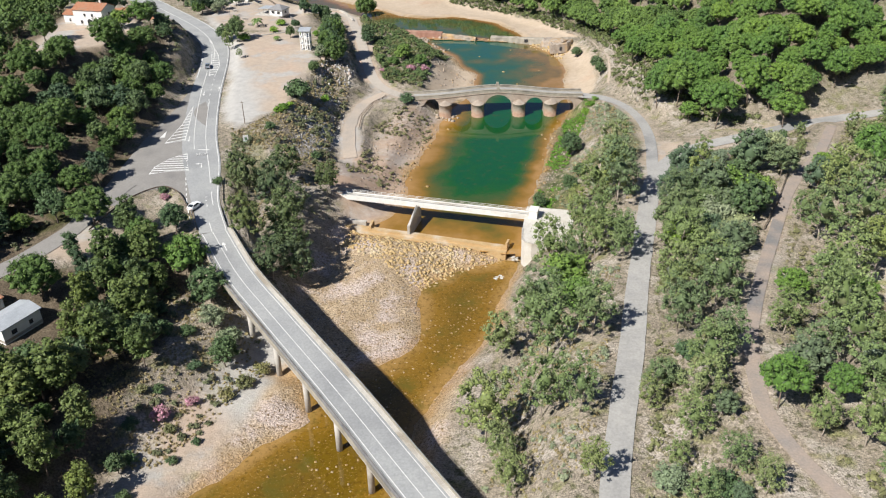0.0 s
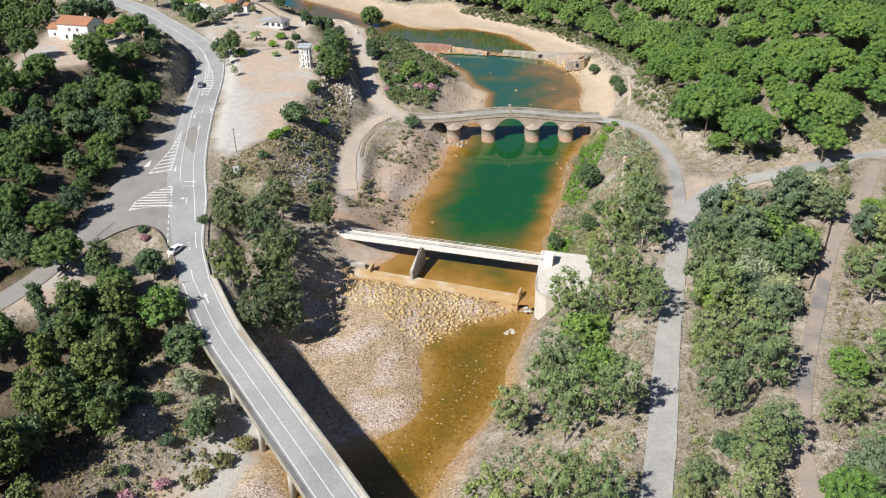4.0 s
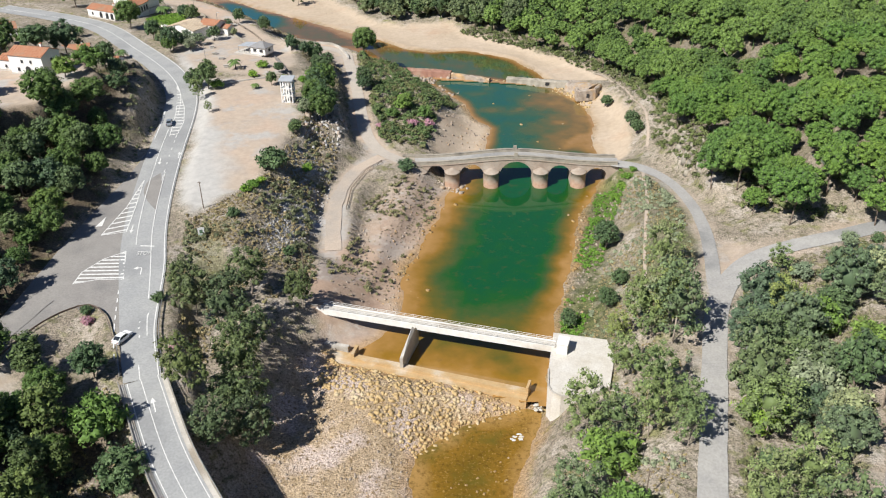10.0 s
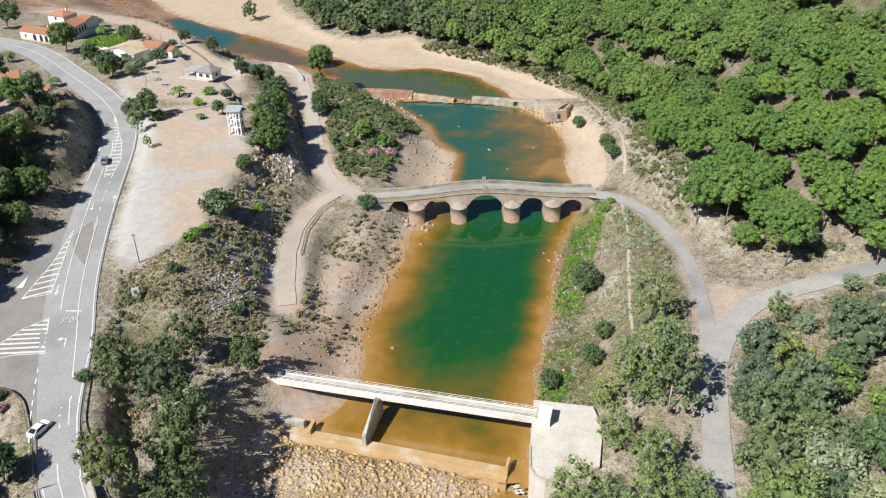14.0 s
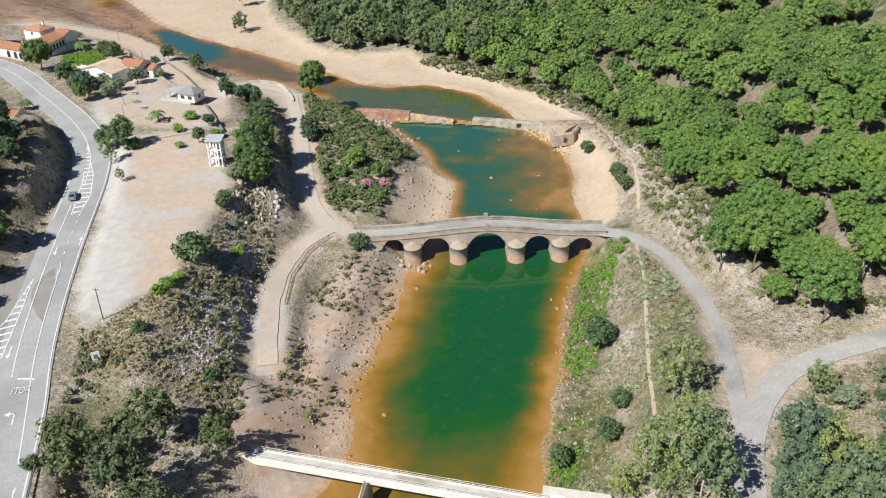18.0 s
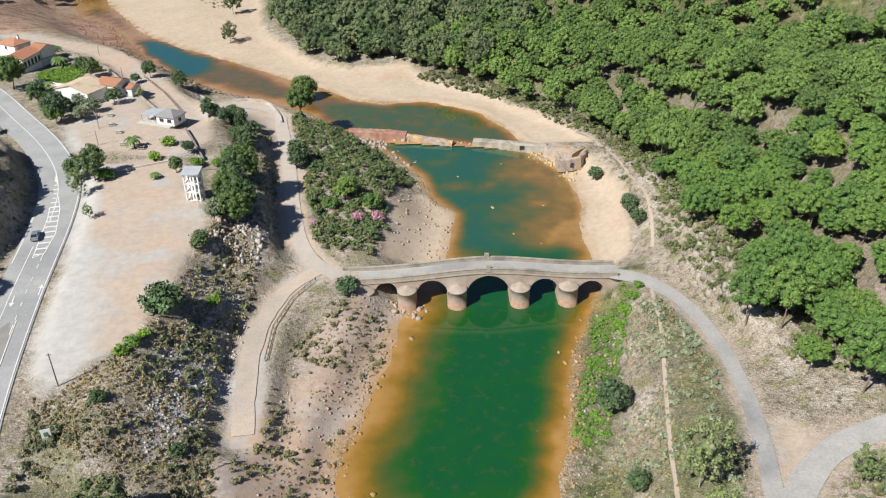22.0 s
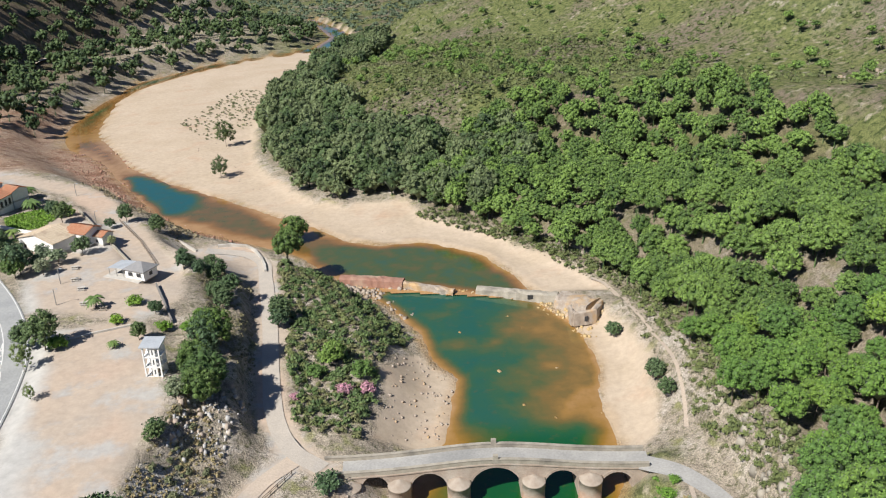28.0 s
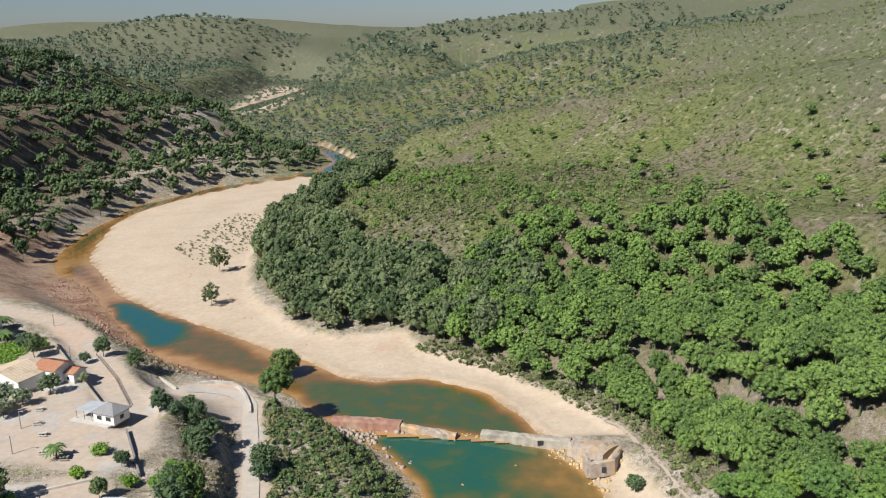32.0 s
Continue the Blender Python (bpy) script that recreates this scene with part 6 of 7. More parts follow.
def height_fast(x, y):
    """The ground sheet's height by interpolation in its grid."""
    i = int(np.clip(np.searchsorted(GX, x) - 1, 0, NX - 2))
    j = int(np.clip(np.searchsorted(GY, y) - 1, 0, NY - 2))
    u, v = (x - GX[i]) / (GX[i + 1] - GX[i]), (y - GY[j]) / (GY[j + 1] - GY[j])
    Z = GZ.reshape(NY, NX)
    return float((Z[j, i] * (1 - u) + Z[j, i + 1] * u) * (1 - v) + (Z[j + 1, i] * (1 - u) + Z[j + 1, i + 1] * u) * v)


def heights_fast(P):
    i = np.clip(np.searchsorted(GX, P[:, 0]) - 1, 0, NX - 2)
    j = np.clip(np.searchsorted(GY, P[:, 1]) - 1, 0, NY - 2)
    u, v = (P[:, 0] - GX[i]) / (GX[i + 1] - GX[i]), (P[:, 1] - GY[j]) / (GY[j + 1] - GY[j])
    Z = GZ.reshape(NY, NX)
    return (Z[j, i] * (1 - u) + Z[j, i + 1] * u) * (1 - v) + (Z[j + 1, i] * (1 - u) + Z[j + 1, i + 1] * u) * v


# single trees and shrubs: place and crown radius
PLANTED = []
PLANTED.append(('gum', [(-53.5, 202.2, 4.8), (-44.8, 197.8, 4.8), (-43.7, 211.5, 4.6), (-39.6, 192.6, 4.8), (-39.7, 184, 4.8), (-40.6, 176.7, 3.6), (-47.4, 176.1, 4.1), (-32.4, 209.7, 3.4), (-37.6, 177.6, 4.8), (-40.7, 168, 4.2), (-35.1, 172.2, 4.6)]))
PLANTED.append(('euca', [(47.6, 216.3, 4.1), (46.1, 205.3, 3.7), (44.5, 194.4, 4.3), (41, 194.8, 2.8), (35.3, 198.6, 3.1), (34.5, 187.1, 3.2), (25, 170.9, 4.6), (30.3, 169.1, 4.0), (35.3, 166, 3.9), (40.4, 166.6, 3.4), (11.8, 140.0, 3.8), (18.4, 147.3, 3.7), (21.1, 134.0, 4.8)]))
PLANTED.append(('euca', [(21.9, 151.8, 5), (29.1, 133.1, 4.5), (7.8, 115.0, 4.9), (10, 107.8, 3.5), (18, 114.8, 4.4), (23.6, 110.7, 3.4), (23.4, 94.2, 2.6), (10.9, 100.0, 2.9), (44.2, 190.2, 5.2), (39.7, 197.3, 4.6), (40, 160.7, 3.1), (37.4, 174.5, 3.9), (54.6, 148.2, 4.8), (46.8, 143.0, 4.3), (45.6, 131.6, 4.3), (53.4, 134.7, 4.7), (49.8, 117.4, 3.6), (45.3, 112.7, 4.1), (42.3, 106.1, 3.6), (40.1, 100.7, 3.1), (35.5, 110.4, 2.2), (36.6, 95.5, 2.2), (92.6, 174.9, 5.2), (86.1, 150.2, 5.2), (82.4, 158.8, 4.9), (77.3, 137.1, 5.1), (85.6, 141.1, 5)]))
PLANTED.append(('euca', [(70.1, 122.0, 4.7), (63.7, 113.6, 3.8), (69.6, 114.0, 4.5), (68.6, 103.0, 4.1), (64.1, 94.0, 3.5), (58.3, 96.7, 2.7), (-81.7, 312.4, 2.2), (-74.8, 299.6, 1.3)]))
PLANTED.append(('gum', [(-91, 551.8, 4.6), (-83.1, 503.1, 3.9)]))
PLANTED.append(('bush', [(-58, 113, 1.7), (-60, 121, 1.9), (-56, 104, 1.5), (-52, 138, 1.8), (-57, 130, 1.6), (-47, 118, 1.0), (-50, 113, 1.2), (-55, 146, 2.0), (-60, 146, 2.2), (-63, 153, 2.3), (-56, 157, 1.8), (-48, 263.3, 4.7), (-52.3, 235.9, 1.8), (-13.6, 284.2, 3), (-45.8, 288.2, 2.4), (-38.2, 229.6, 1.7), (-45.6, 301, 2.4), (-73.9, 197.4, 1.4), (-60.3, 201.5, 1.6)]))
PLANTED.append(('hedge', [(-51.9, 248.7, 1.7), (-50.7, 251.5, 1.8), (-49.4, 254.3, 1.4), (-40.8, 272.6, 1.7), (51.3, 278.8, 1.9), (49.2, 275.4, 1.9), (47.2, 272, 1.6), (53.4, 281.9, 1.3), (-56, 329.4, 2), (-66.6, 342.2, 2.4), (-68.1, 332, 2), (-50.7, 329.5, 1.8), (-77.8, 321.1, 2.8), (-50, 337.5, 1.3)]))
PLANTED.append(('pine', [(-43, 323.5, 5.1), (-40.9, 306.5, 5.2), (-40.6, 428.6, 5.2), (-107.4, 274, 5.2), (-103.9, 284.5, 5.2), (-110, 271.6, 5.2), (-103.9, 266.6, 5.2), (-121.5, 260.1, 5.2), (-132.2, 274.9, 4.7), (-86.4, 180.7, 5.2), (-88.1, 152.1, 5.2), (-107.4, 186.2, 4.8), (-101.7, 189.4, 4), (-115, 222.7, 5.2), (-120.8, 219.7, 4.7), (-108.3, 222.2, 5), (-103.7, 226.7, 3.6), (-104.4, 198.7, 4.3), (-127.4, 236.1, 5), (-128.4, 248.7, 4.7), (-43.9, 310.8, 3.9), (-40.6, 301.5, 4), (-130.8, 391, 5.6), (-105, 360.4, 3), (-36.5, 391, 4.8)]))
PLANTED.append(('dark', [(-32, 348, 3.2), (-46.9, 357.2, 2.9), (-51.4, 365.9, 2.5), (-54.9, 369.9, 2.1), (-59.1, 367, 1.7), (40.3, 245.5, 3.3), (27, 212.6, 2), (39.6, 222.2, 2.2), (35.9, 214.4, 2.4), (56.2, 349.1, 2.2), (60.1, 321.8, 2.6), (60.5, 313.1, 2.2), (-92.6, 203.4, 3.3), (-51.9, 156.1, 4.5), (-65.3, 178.3, 3.5), (-79, 179.7, 1.9)]))
PLANTED.append(('acacia', [(63.4, 199.4, 4.8), (56.8, 186.3, 3.6), (78.8, 197.3, 4.9), (54.2, 172.9, 4.6), (66.7, 173.8, 4.7), (60.9, 165.7, 3.9)]))
PLANTED.append(('euca', [(66, 193.1, 4), (62.7, 176.8, 4.3)]))
PLANTED.append(('dark', [(63.7, 185.7, 5), (70.4, 170.2, 4.6)]))
PLANTED.append(('bright', [(72, 190.9, 4.7), (54.1, 166.2, 4.1)]))
PLANTED.append(('grey', [(85.4, 199.9, 4.3), (65.1, 161.6, 4.4)]))
PLANTED.append(('dark', [(-67.3, 112.9, 2.8), (-59.1, 110.3, 1.8), (-46.2, 140.8, 3), (-71.3, 142.5, 3.8), (-62, 140.7, 3.7), (-73.4, 129.2, 4.6), (-77.2, 125, 4.8), (-81.7, 124.7, 3.2), (-44.2, 321.2, 4.2), (-42, 310.6, 4.3), (-46.7, 349.8, 2.7), (-52.4, 363.5, 2.1), (-60.8, 365.4, 2.3), (-45.8, 285.9, 1.8), (-32.1, 345.5, 2.8), (-89.8, 405.3, 2.5), (-77.7, 399.2, 2.4), (-105, 362.9, 4.2), (-80.5, 320.4, 3.7), (-85.6, 323.1, 3.2), (-59.8, 336.3, 1.8)]))
PLANTED.append(('acacia', [(60.9, 192.9, 4.8), (66.5, 187.3, 4.8), (85.4, 192.5, 4), (62.1, 155.3, 4.6)]))
PLANTED.append(('euca', [(56.6, 181.3, 4), (53.8, 163.9, 4.8)]))
PLANTED.append(('dark', [(75.8, 194, 4)]))
PLANTED.append(('bright', [(75, 177.8, 4)]))
PLANTED.append(('grey', [(62.8, 171.3, 5)]))
PLANTED.append(('dark', [(-59.8, 323.1, 1.9), (-92.7, 376.4, 2.8), (-108.8, 403.1, 3.2), (-93, 400.3, 1.7), (-78.6, 399.4, 2.4), (-61.1, 367, 2.3), (-55, 361, 2.2), (-51.8, 362.4, 2.3), (-49.3, 350.5, 2.2), (-46.4, 347.7, 2.7), (-116.2, 376.2, 3.2), (-167, 427, 5.6), (-131, 334, 5.6), (-137, 326, 5), (-113.5, 408, 2.6), (-112, 371, 2.2), (-101, 366, 2), (-100, 297, 3.4), (-103, 306, 3), (-112, 318, 4)]))
PLANTED.append(('forest', [(69.6, 258.4, 5.2), (74.7, 255.2, 5.2), (79.5, 266.6, 4.6), (83.3, 258.6, 4.5), (75.6, 243.1, 3.3), (81.4, 234.9, 5.2), (87.9, 244.3, 4.3), (93.3, 243.7, 4.6), (98.8, 241.2, 4), (100.5, 231.8, 5), (103, 246.6, 4.4), (54.1, 103.1, 4.1), (66.2, 133.2, 3.5), (102.7, 181.8, 5.2), (63.3, 102.8, 2.8)]))
PLANTED.append(('bright', [(-59.9, 166.4, 5.2), (28.4, 162.4, 5.2), (28.1, 147.3, 4.1), (-9.3, 322.6, 3), (-16.5, 328, 3.3), (-20, 323.4, 2.2), (-108.5, 299, 4.6), (-109, 410, 1.7), (-113, 292, 3.6)]))
PLANTED.append(('cypress', [(-85.7, 166.4, 2), (-82.4, 161.6, 1.8), (-75, 148.4, 1.8), (-78.4, 153.4, 1.6)]))
PLANTED.append(('conifer', [(-60.9, 135.2, 3.0), (-69.8, 136, 3.6), (-76, 147, 3.0), (-74.4, 154, 2.4), (-73.1, 124.6, 4.2), (-79, 121, 4.4), (-66, 138, 2.6), (-66, 116, 3.0), (-70, 107, 3.5), (-62, 103, 2.6), (-76, 111, 3.6), (-82, 101, 4.2), (-72, 97, 3.4), (-64, 95, 2.4)]))
PLANTED.append(('grey', [(-46.4, 145.8, 3.3), (-50.4, 149.4, 3.3), (-45, 299.7, 2.3), (-98.4, 362.4, 2.6), (-108.7, 370, 3.5), (-101.5, 371, 2.6), (-97, 369.5, 2.7), (-86.5, 383, 1.6)]))
PLANTED.append(('pink', [(-72.6, 194.4, 1.4), (-52.8, 186.9, 1.2), (-55.4, 124.8, 2.1), (-50.6, 129.4, 1.7), (-12.8, 316.3, 2.4), (-7.7, 317.2, 1.9), (-23.9, 313.4, 1.2)]))
PLANTED.append(('scrub', [(-41, 135.1, 2.2), (-38.6, 140.6, 2), (-60, 129, 1.4), (-44.3, 131.5, 1.9), (-53, 121.6, 1.6)]))
PLANTED.append(('palm', [(-76.2, 340.6, 2.6), (-64.7, 320.2, 1.7), (-114.5, 378.2, 3.7), (-138.3, 431.8, 4.9), (-134.9, 435.1, 4.5), (-125.4, 419.5, 3.2), (-128.5, 424, 3), (-120.8, 353.3, 2.6), (-146.7, 379.3, 2.8), (-119.2, 391.2, 2.6)]))

for _kind, _list in PLANTED:
    for _x, _y, _r in _list:
        plant(_kind, _x, _y, _r)


def scatter(poly, gap, seed, keep=1.0, wobble=0.45, clear=(), patch=0.0):
    """Places on a jittered lattice inside an outline, off the roads and the water; patch gathers them into clumps."""
    rs = np.random.RandomState(seed)
    p = np.array(poly, float)
    lo, hi = p.min(0), p.max(0)
    gx, gy = np.meshgrid(np.arange(lo[0], hi[0], gap), np.arange(lo[1], hi[1], gap * 0.87))
    gx = gx + (np.arange(gx.shape[0]) % 2)[:, None] * gap * 0.5
    P = np.stack([gx, gy], -1).reshape(-1, 2)
    P = P + (rs.rand(*P.shape) - 0.5) * gap * 2 * wobble
    P = P[(inside(P, poly) < 0) & (rs.rand(len(P)) < keep * (1 + patch * 6 * (ground_noise(P + seed, 8, 3) - 0.02)))]
    for line, half in PADS:
        P = P[line_distance(P, line)[0] > half + 0.8] if len(P) else P
    for q, _, _ in LEVELS:
        P = P[inside(P, q) > 1.0] if len(P) else P
    for q in (YARD, TERRACE, HOUSE_YARD, JUNCTION, *clear):
        P = P[inside(P, q) > 1.5] if len(P) else P
    return P


def grove(name, label, category, P, radii, leaf, seed, blades=130, lobes=4, dims=0.8, cz=1.2, size=0.3, stems=True, core=0.75):
    """Many like plants joined into one object of kind stuff."""
    rs = np.random.RandomState(seed)
    if lobes >= 18:
        shape = dict(lobe=0.24, low=-0.4, reach=0.84, heart=0.8, flat=0.85, jit=0.22)
    elif lobes >= 9:
        shape = dict(lobe=0.34, low=-0.4, reach=0.74, heart=0.66, flat=0.85, jit=0.3)
    elif lobes >= 4:
        shape = dict(lobe=0.42, low=-0.4, reach=0.65, heart=0.55)
    else:
        shape = dict(lobe=0.62, low=0.0, reach=0.45)
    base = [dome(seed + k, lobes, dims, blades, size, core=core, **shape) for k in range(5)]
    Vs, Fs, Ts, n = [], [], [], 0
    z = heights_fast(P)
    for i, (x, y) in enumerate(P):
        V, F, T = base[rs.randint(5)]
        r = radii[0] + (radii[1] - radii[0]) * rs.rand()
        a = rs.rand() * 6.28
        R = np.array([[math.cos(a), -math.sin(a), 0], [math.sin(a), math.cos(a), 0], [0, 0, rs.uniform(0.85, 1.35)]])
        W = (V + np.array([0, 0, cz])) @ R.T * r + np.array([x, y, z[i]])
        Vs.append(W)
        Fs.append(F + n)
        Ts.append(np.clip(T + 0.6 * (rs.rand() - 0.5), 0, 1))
        n += len(W)
        if stems:
            t = r * 0.06
            Vs.append(np.array([[x - t, y - t, z[i] - 0.5], [x + t, y - t, z[i] - 0.5], [x, y + t, z[i] - 0.5], [x, y, z[i] + r * cz]]))
            Fs.append(np.array([[0, 1, 3], [1, 2, 3], [2, 0, 3]]) + n)
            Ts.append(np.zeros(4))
            n += 4
    if not Vs:
        return None
    return tagged(new(name, tri_mesh(name, np.concatenate(Vs), np.concatenate(Fs), leaf, np.concatenate(Ts))), label, category, kind="stuff")


def taken(P, gap=1.0):
    """Drops places that crowd the single trees."""
    for _, lst in PLANTED:
        for x, y, r in lst:
            if len(P):
                P = P[np.hypot(P[:, 0] - x, P[:, 1] - y) > r * 0.8 + gap]
    return P


# bluer leaf colour for distant trees, with haze painted into it
FAR_LEAF = foliage("hazy_far_leaves", (0.055, 0.085, 0.05), (0.135, 0.17, 0.095), tint=0)
# hillside pine forest: the nearest as trees of their own, the rest joined
FOREST = [(102, 237), (125, 246), (142, 262), (152, 300), (150, 345), (140, 388), (139, 415), (133, 437), (125, 458), (105, 485), (78, 508), (57, 518), (38, 520), (20, 496), (8, 470), (6, 450), (29, 428), (43, 411), (57, 392), (66, 378), (66, 359), (67, 343), (67.5, 328), (68, 310), (67, 300), (70, 285), (71, 268), (77, 252), (86, 241)]
P = taken(scatter(FOREST, 6.3, 21, 0.98))
P = P[line_distance(P, FOREST_PATH)[0] > 3.4]
_order = np.argsort(P[:, 1] + 0.35 * P[:, 0])
P = P[_order]
for _x, _y in P[:130]:
    plant("forest", _x, _y, random.Random(int(_x * 100)).uniform(2.9, 4.5))
P = P[130:]
_far = P[:, 1] > 400
grove("pine_forest", "dense stand of bright green pines on the hillside", "forest", P[~_far], (2.8, 4.3), PINE_WOOD_LEAF, 31, 1100, 34, 0.88, 1.6, 0.082, core=0.85)
grove("upper_pine_forest", "dense bright green pines higher up the valley", "forest", P[_far], (2.8, 4.1), PINE_WOOD_LEAF, 32, 520, 26, 0.88, 1.6, 0.12, core=0.88)
EDGE = [(61, 381), (60.5, 359), (62, 343), (62.5, 328), (63, 310), (62, 297), (67, 280), (67.5, 263), (74, 248), (84, 236), (104, 238), (104, 246), (90, 248), (78, 262), (75, 290), (74, 330), (72, 360), (68, 385), (48, 414), (30, 434), (8, 452), (2, 445), (26, 427), (42, 408)]
grove("forest_edge_scrub", "low green scrub along the forest's edge", "scrub", (lambda q: q[line_distance(q, FOREST_PATH)[0] > 1.5])(taken(scatter(EDGE, 1.9, 44, 0.8), 0.2)), (0.5, 1.5), SCRUB_GREEN := foliage("heath_leaves", (0.075, 0.095, 0.032), (0.185, 0.215, 0.075), 0.05, (0.20, 0.18, 0.11), tint=0), 45, 48, 3, 0.7, 0.35, 0.38, False)
RIVERSIDE = [(30, 436), (10, 449), (-2, 464), (-26, 463), (-46, 477), (-64, 512), (-74, 556), (-83, 645), (-76, 720), (-58, 830), (-38, 870), (-20, 860), (-30, 760), (-45, 680), (-40, 600), (-20, 540), (10, 510), (50, 500), (48, 470)]
P = scatter(RIVERSIDE, 7.6, 22, 0.97)
grove("riverside_wood", "olive-green riverside trees along the sand bar", "wood", np.concatenate([P[::3], P[1::3]]), (3.6, 5.8), foliage("grey_olive_leaves", (0.075, 0.105, 0.042), (0.215, 0.26, 0.115), tint=0), 33, 620, 28, 1.15, 1.15, 0.105, core=0.86)
grove("dark_riverside_wood", "dark broadleaf trees among the riverside wood", "wood", P[2::3], (3.8, 6.2), foliage("deep_green_leaves", (0.04, 0.07, 0.026), (0.135, 0.195, 0.066), tint=0), 39, 620, 28, 1.05, 1.05, 0.105, core=0.86)
MEADOW = [(-74, 720), (-45, 690), (-40, 600), (-20, 540), (10, 505), (50, 495), (75, 520), (110, 560), (150, 562), (130, 640), (40, 740), (-30, 800)]
P = scatter(MEADOW, 12, 46, 0.4)
grove("heath_pines", "young green pines on the heath", "trees", P, (1.4, 3.2), PINE_WOOD_LEAF, 47, 220, 8, 0.85, 1.3, 0.2)
grove("heath", "low green heath between wood and forest", "scrub", scatter(MEADOW, 3.6, 48, 0.85), (0.8, 2.2), SCRUB_GREEN, 49, 16, 1, 0.6, 0.25, 0.42, False)
UPSLOPE = [(155, 330), (250, 340), (260, 480), (180, 640), (60, 800), (0, 860), (-30, 760), (0, 600), (60, 530), (130, 470), (145, 410)]
P = scatter(UPSLOPE, 17, 23, 0.4)
grove("scattered_pines", "scattered small pines on the scrubby slope", "trees", P, (1.4, 3.4), PINE_WOOD_LEAF, 35, 220, 8, 0.85, 1.3, 0.2)
P = scatter([(146, 250), (700, 250), (700, 900), (350, 1300), (60, 1300), (-40, 950), (-20, 800), (10, 620), (60, 535), (137, 462), (152, 400)], 7.0, 24, 0.8)
grove("hillside_scrub", "low green heath scrub over the hillside", "scrub", P, (0.7, 2.3), SCRUB_GREEN, 36, 10, 1, 0.45, 0.1, 0.5, False)
WEST_HILL = [(-190, 585), (-196, 650), (-192, 732), (-156, 802), (-90, 864), (-84, 905), (-110, 960), (-200, 1000), (-420, 1120), (-560, 1000), (-560, 640), (-460, 480), (-270, 430), (-225, 500)]
P = scatter(WEST_HILL, 11, 25, 0.88, patch=0.3)
grove("west_hill_pines", "dark pines over the shaded far bank", "forest", P, (2.8, 5.4), foliage("ridge_pine_needles", (0.036, 0.064, 0.022), (0.12, 0.175, 0.055), tint=0), 37, 60, 9, 0.95, 1.3, 0.24, core=0.95)
P = scatter([(-60, 920), (0, 880), (250, 950), (300, 1300), (100, 1700), (-120, 2200), (-450, 2200), (-460, 1500), (-360, 1150), (-240, 980), (-120, 960)], 14, 26, 0.8)
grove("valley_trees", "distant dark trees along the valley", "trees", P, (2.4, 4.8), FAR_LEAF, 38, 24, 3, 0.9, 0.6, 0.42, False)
P = scatter([(-230, 960), (-420, 700), (-700, 700), (-1200, 1500), (-1400, 2900), (-350, 2900), (-330, 2200), (-440, 1700), (-330, 1350)], 26, 28, 0.8)
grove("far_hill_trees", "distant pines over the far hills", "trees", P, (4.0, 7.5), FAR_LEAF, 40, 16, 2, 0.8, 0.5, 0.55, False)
P = scatter([(-60, 1750), (420, 1500), (900, 2200), (900, 3400), (-200, 3400), (-250, 2100)], 38, 29, 0.65)
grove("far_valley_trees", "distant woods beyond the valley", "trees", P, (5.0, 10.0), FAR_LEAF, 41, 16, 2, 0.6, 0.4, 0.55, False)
# west slope above the road and round the houses
WEST_WOOD = [(-93, 165), (-89, 225), (-92, 262), (-97, 290), (-112, 268), (-138, 255), (-150, 300), (-140, 330), (-190, 380), (-205, 330), (-190, 160), (-150, 120), (-110, 140)]
P = taken(scatter(WEST_WOOD, 7.0, 42, 0.9), 0.6)
P = P[np.argsort(-P[:, 0])]
for _x, _y in P[:70]:
    plant("pine" if int(_x * 7) % 4 else "dark", _x, _y, random.Random(int(_y * 100)).uniform(2.6, 4.4))
grove("west_wood", "dark pines on the hill above the road", "forest", P[70:], (2.4, 4.4), DEEP_PINE_LEAF, 72, 250, 18, 0.9, 1.35, 0.15, core=0.9)
P = taken(scatter([(-58, 150), (-66, 172), (-78, 182), (-80, 150), (-70, 105), (-90, 70), (-150, 50), (-150, 110), (-100, 125), (-84, 130)], 4.6, 43, 0.9), 0.6)
for _x, _y in P:
    plant("conifer" if int(_x) % 4 < 2 else ("pine" if int(_x) % 4 == 2 else "dark"), _x, _y, random.Random(int(_y * 100)).uniform(2.0, 3.8))
grove("lawn_grass", "trim bright green lawn of the villa", "lawn", np.array([(x, y) for x in np.arange(-131, -111, 0.8) for y in np.arange(396, 425, 0.8) if inside(np.array([[x, y]]), LAWN)[0] < 0]), (0.5, 0.8), BRIGHT_LEAF, 74, 16, 1, 0.35, 0.0, 0.5, False)
# low scrub and tufts
W_SLOPE = [(-66, 246), (-52, 252), (-46, 296), (-40, 300), (-34, 288), (-36, 262), (-36, 240), (-30, 222), (-42, 205), (-46, 190), (-50, 185), (-56, 200), (-62, 225)]
grove("slope_scrub", "dry brown scrub on the rocky bank", "scrub", taken(scatter(W_SLOPE, 1.5, 50, 0.36, 0.6, patch=1.3)), (0.3, 1.15), SCRUB_LEAF, 51, 40, 3, 0.6, 0.3, 0.4, False)
E_SLOPE = [(30, 208), (40, 240), (50, 275), (58, 280), (60, 255), (58, 225), (52, 200), (44, 170), (34, 130), (24, 95), (6, 95), (8, 135), (20, 165), (32, 186)]
grove("bank_scrub", "grey-green scrub and herbs on the east bank", "scrub", taken(scatter(E_SLOPE, 1.5, 52, 0.5, 0.6, patch=0.9)), (0.25, 1.0), GREY_LEAF, 53, 36, 3, 0.6, 0.3, 0.4, False)
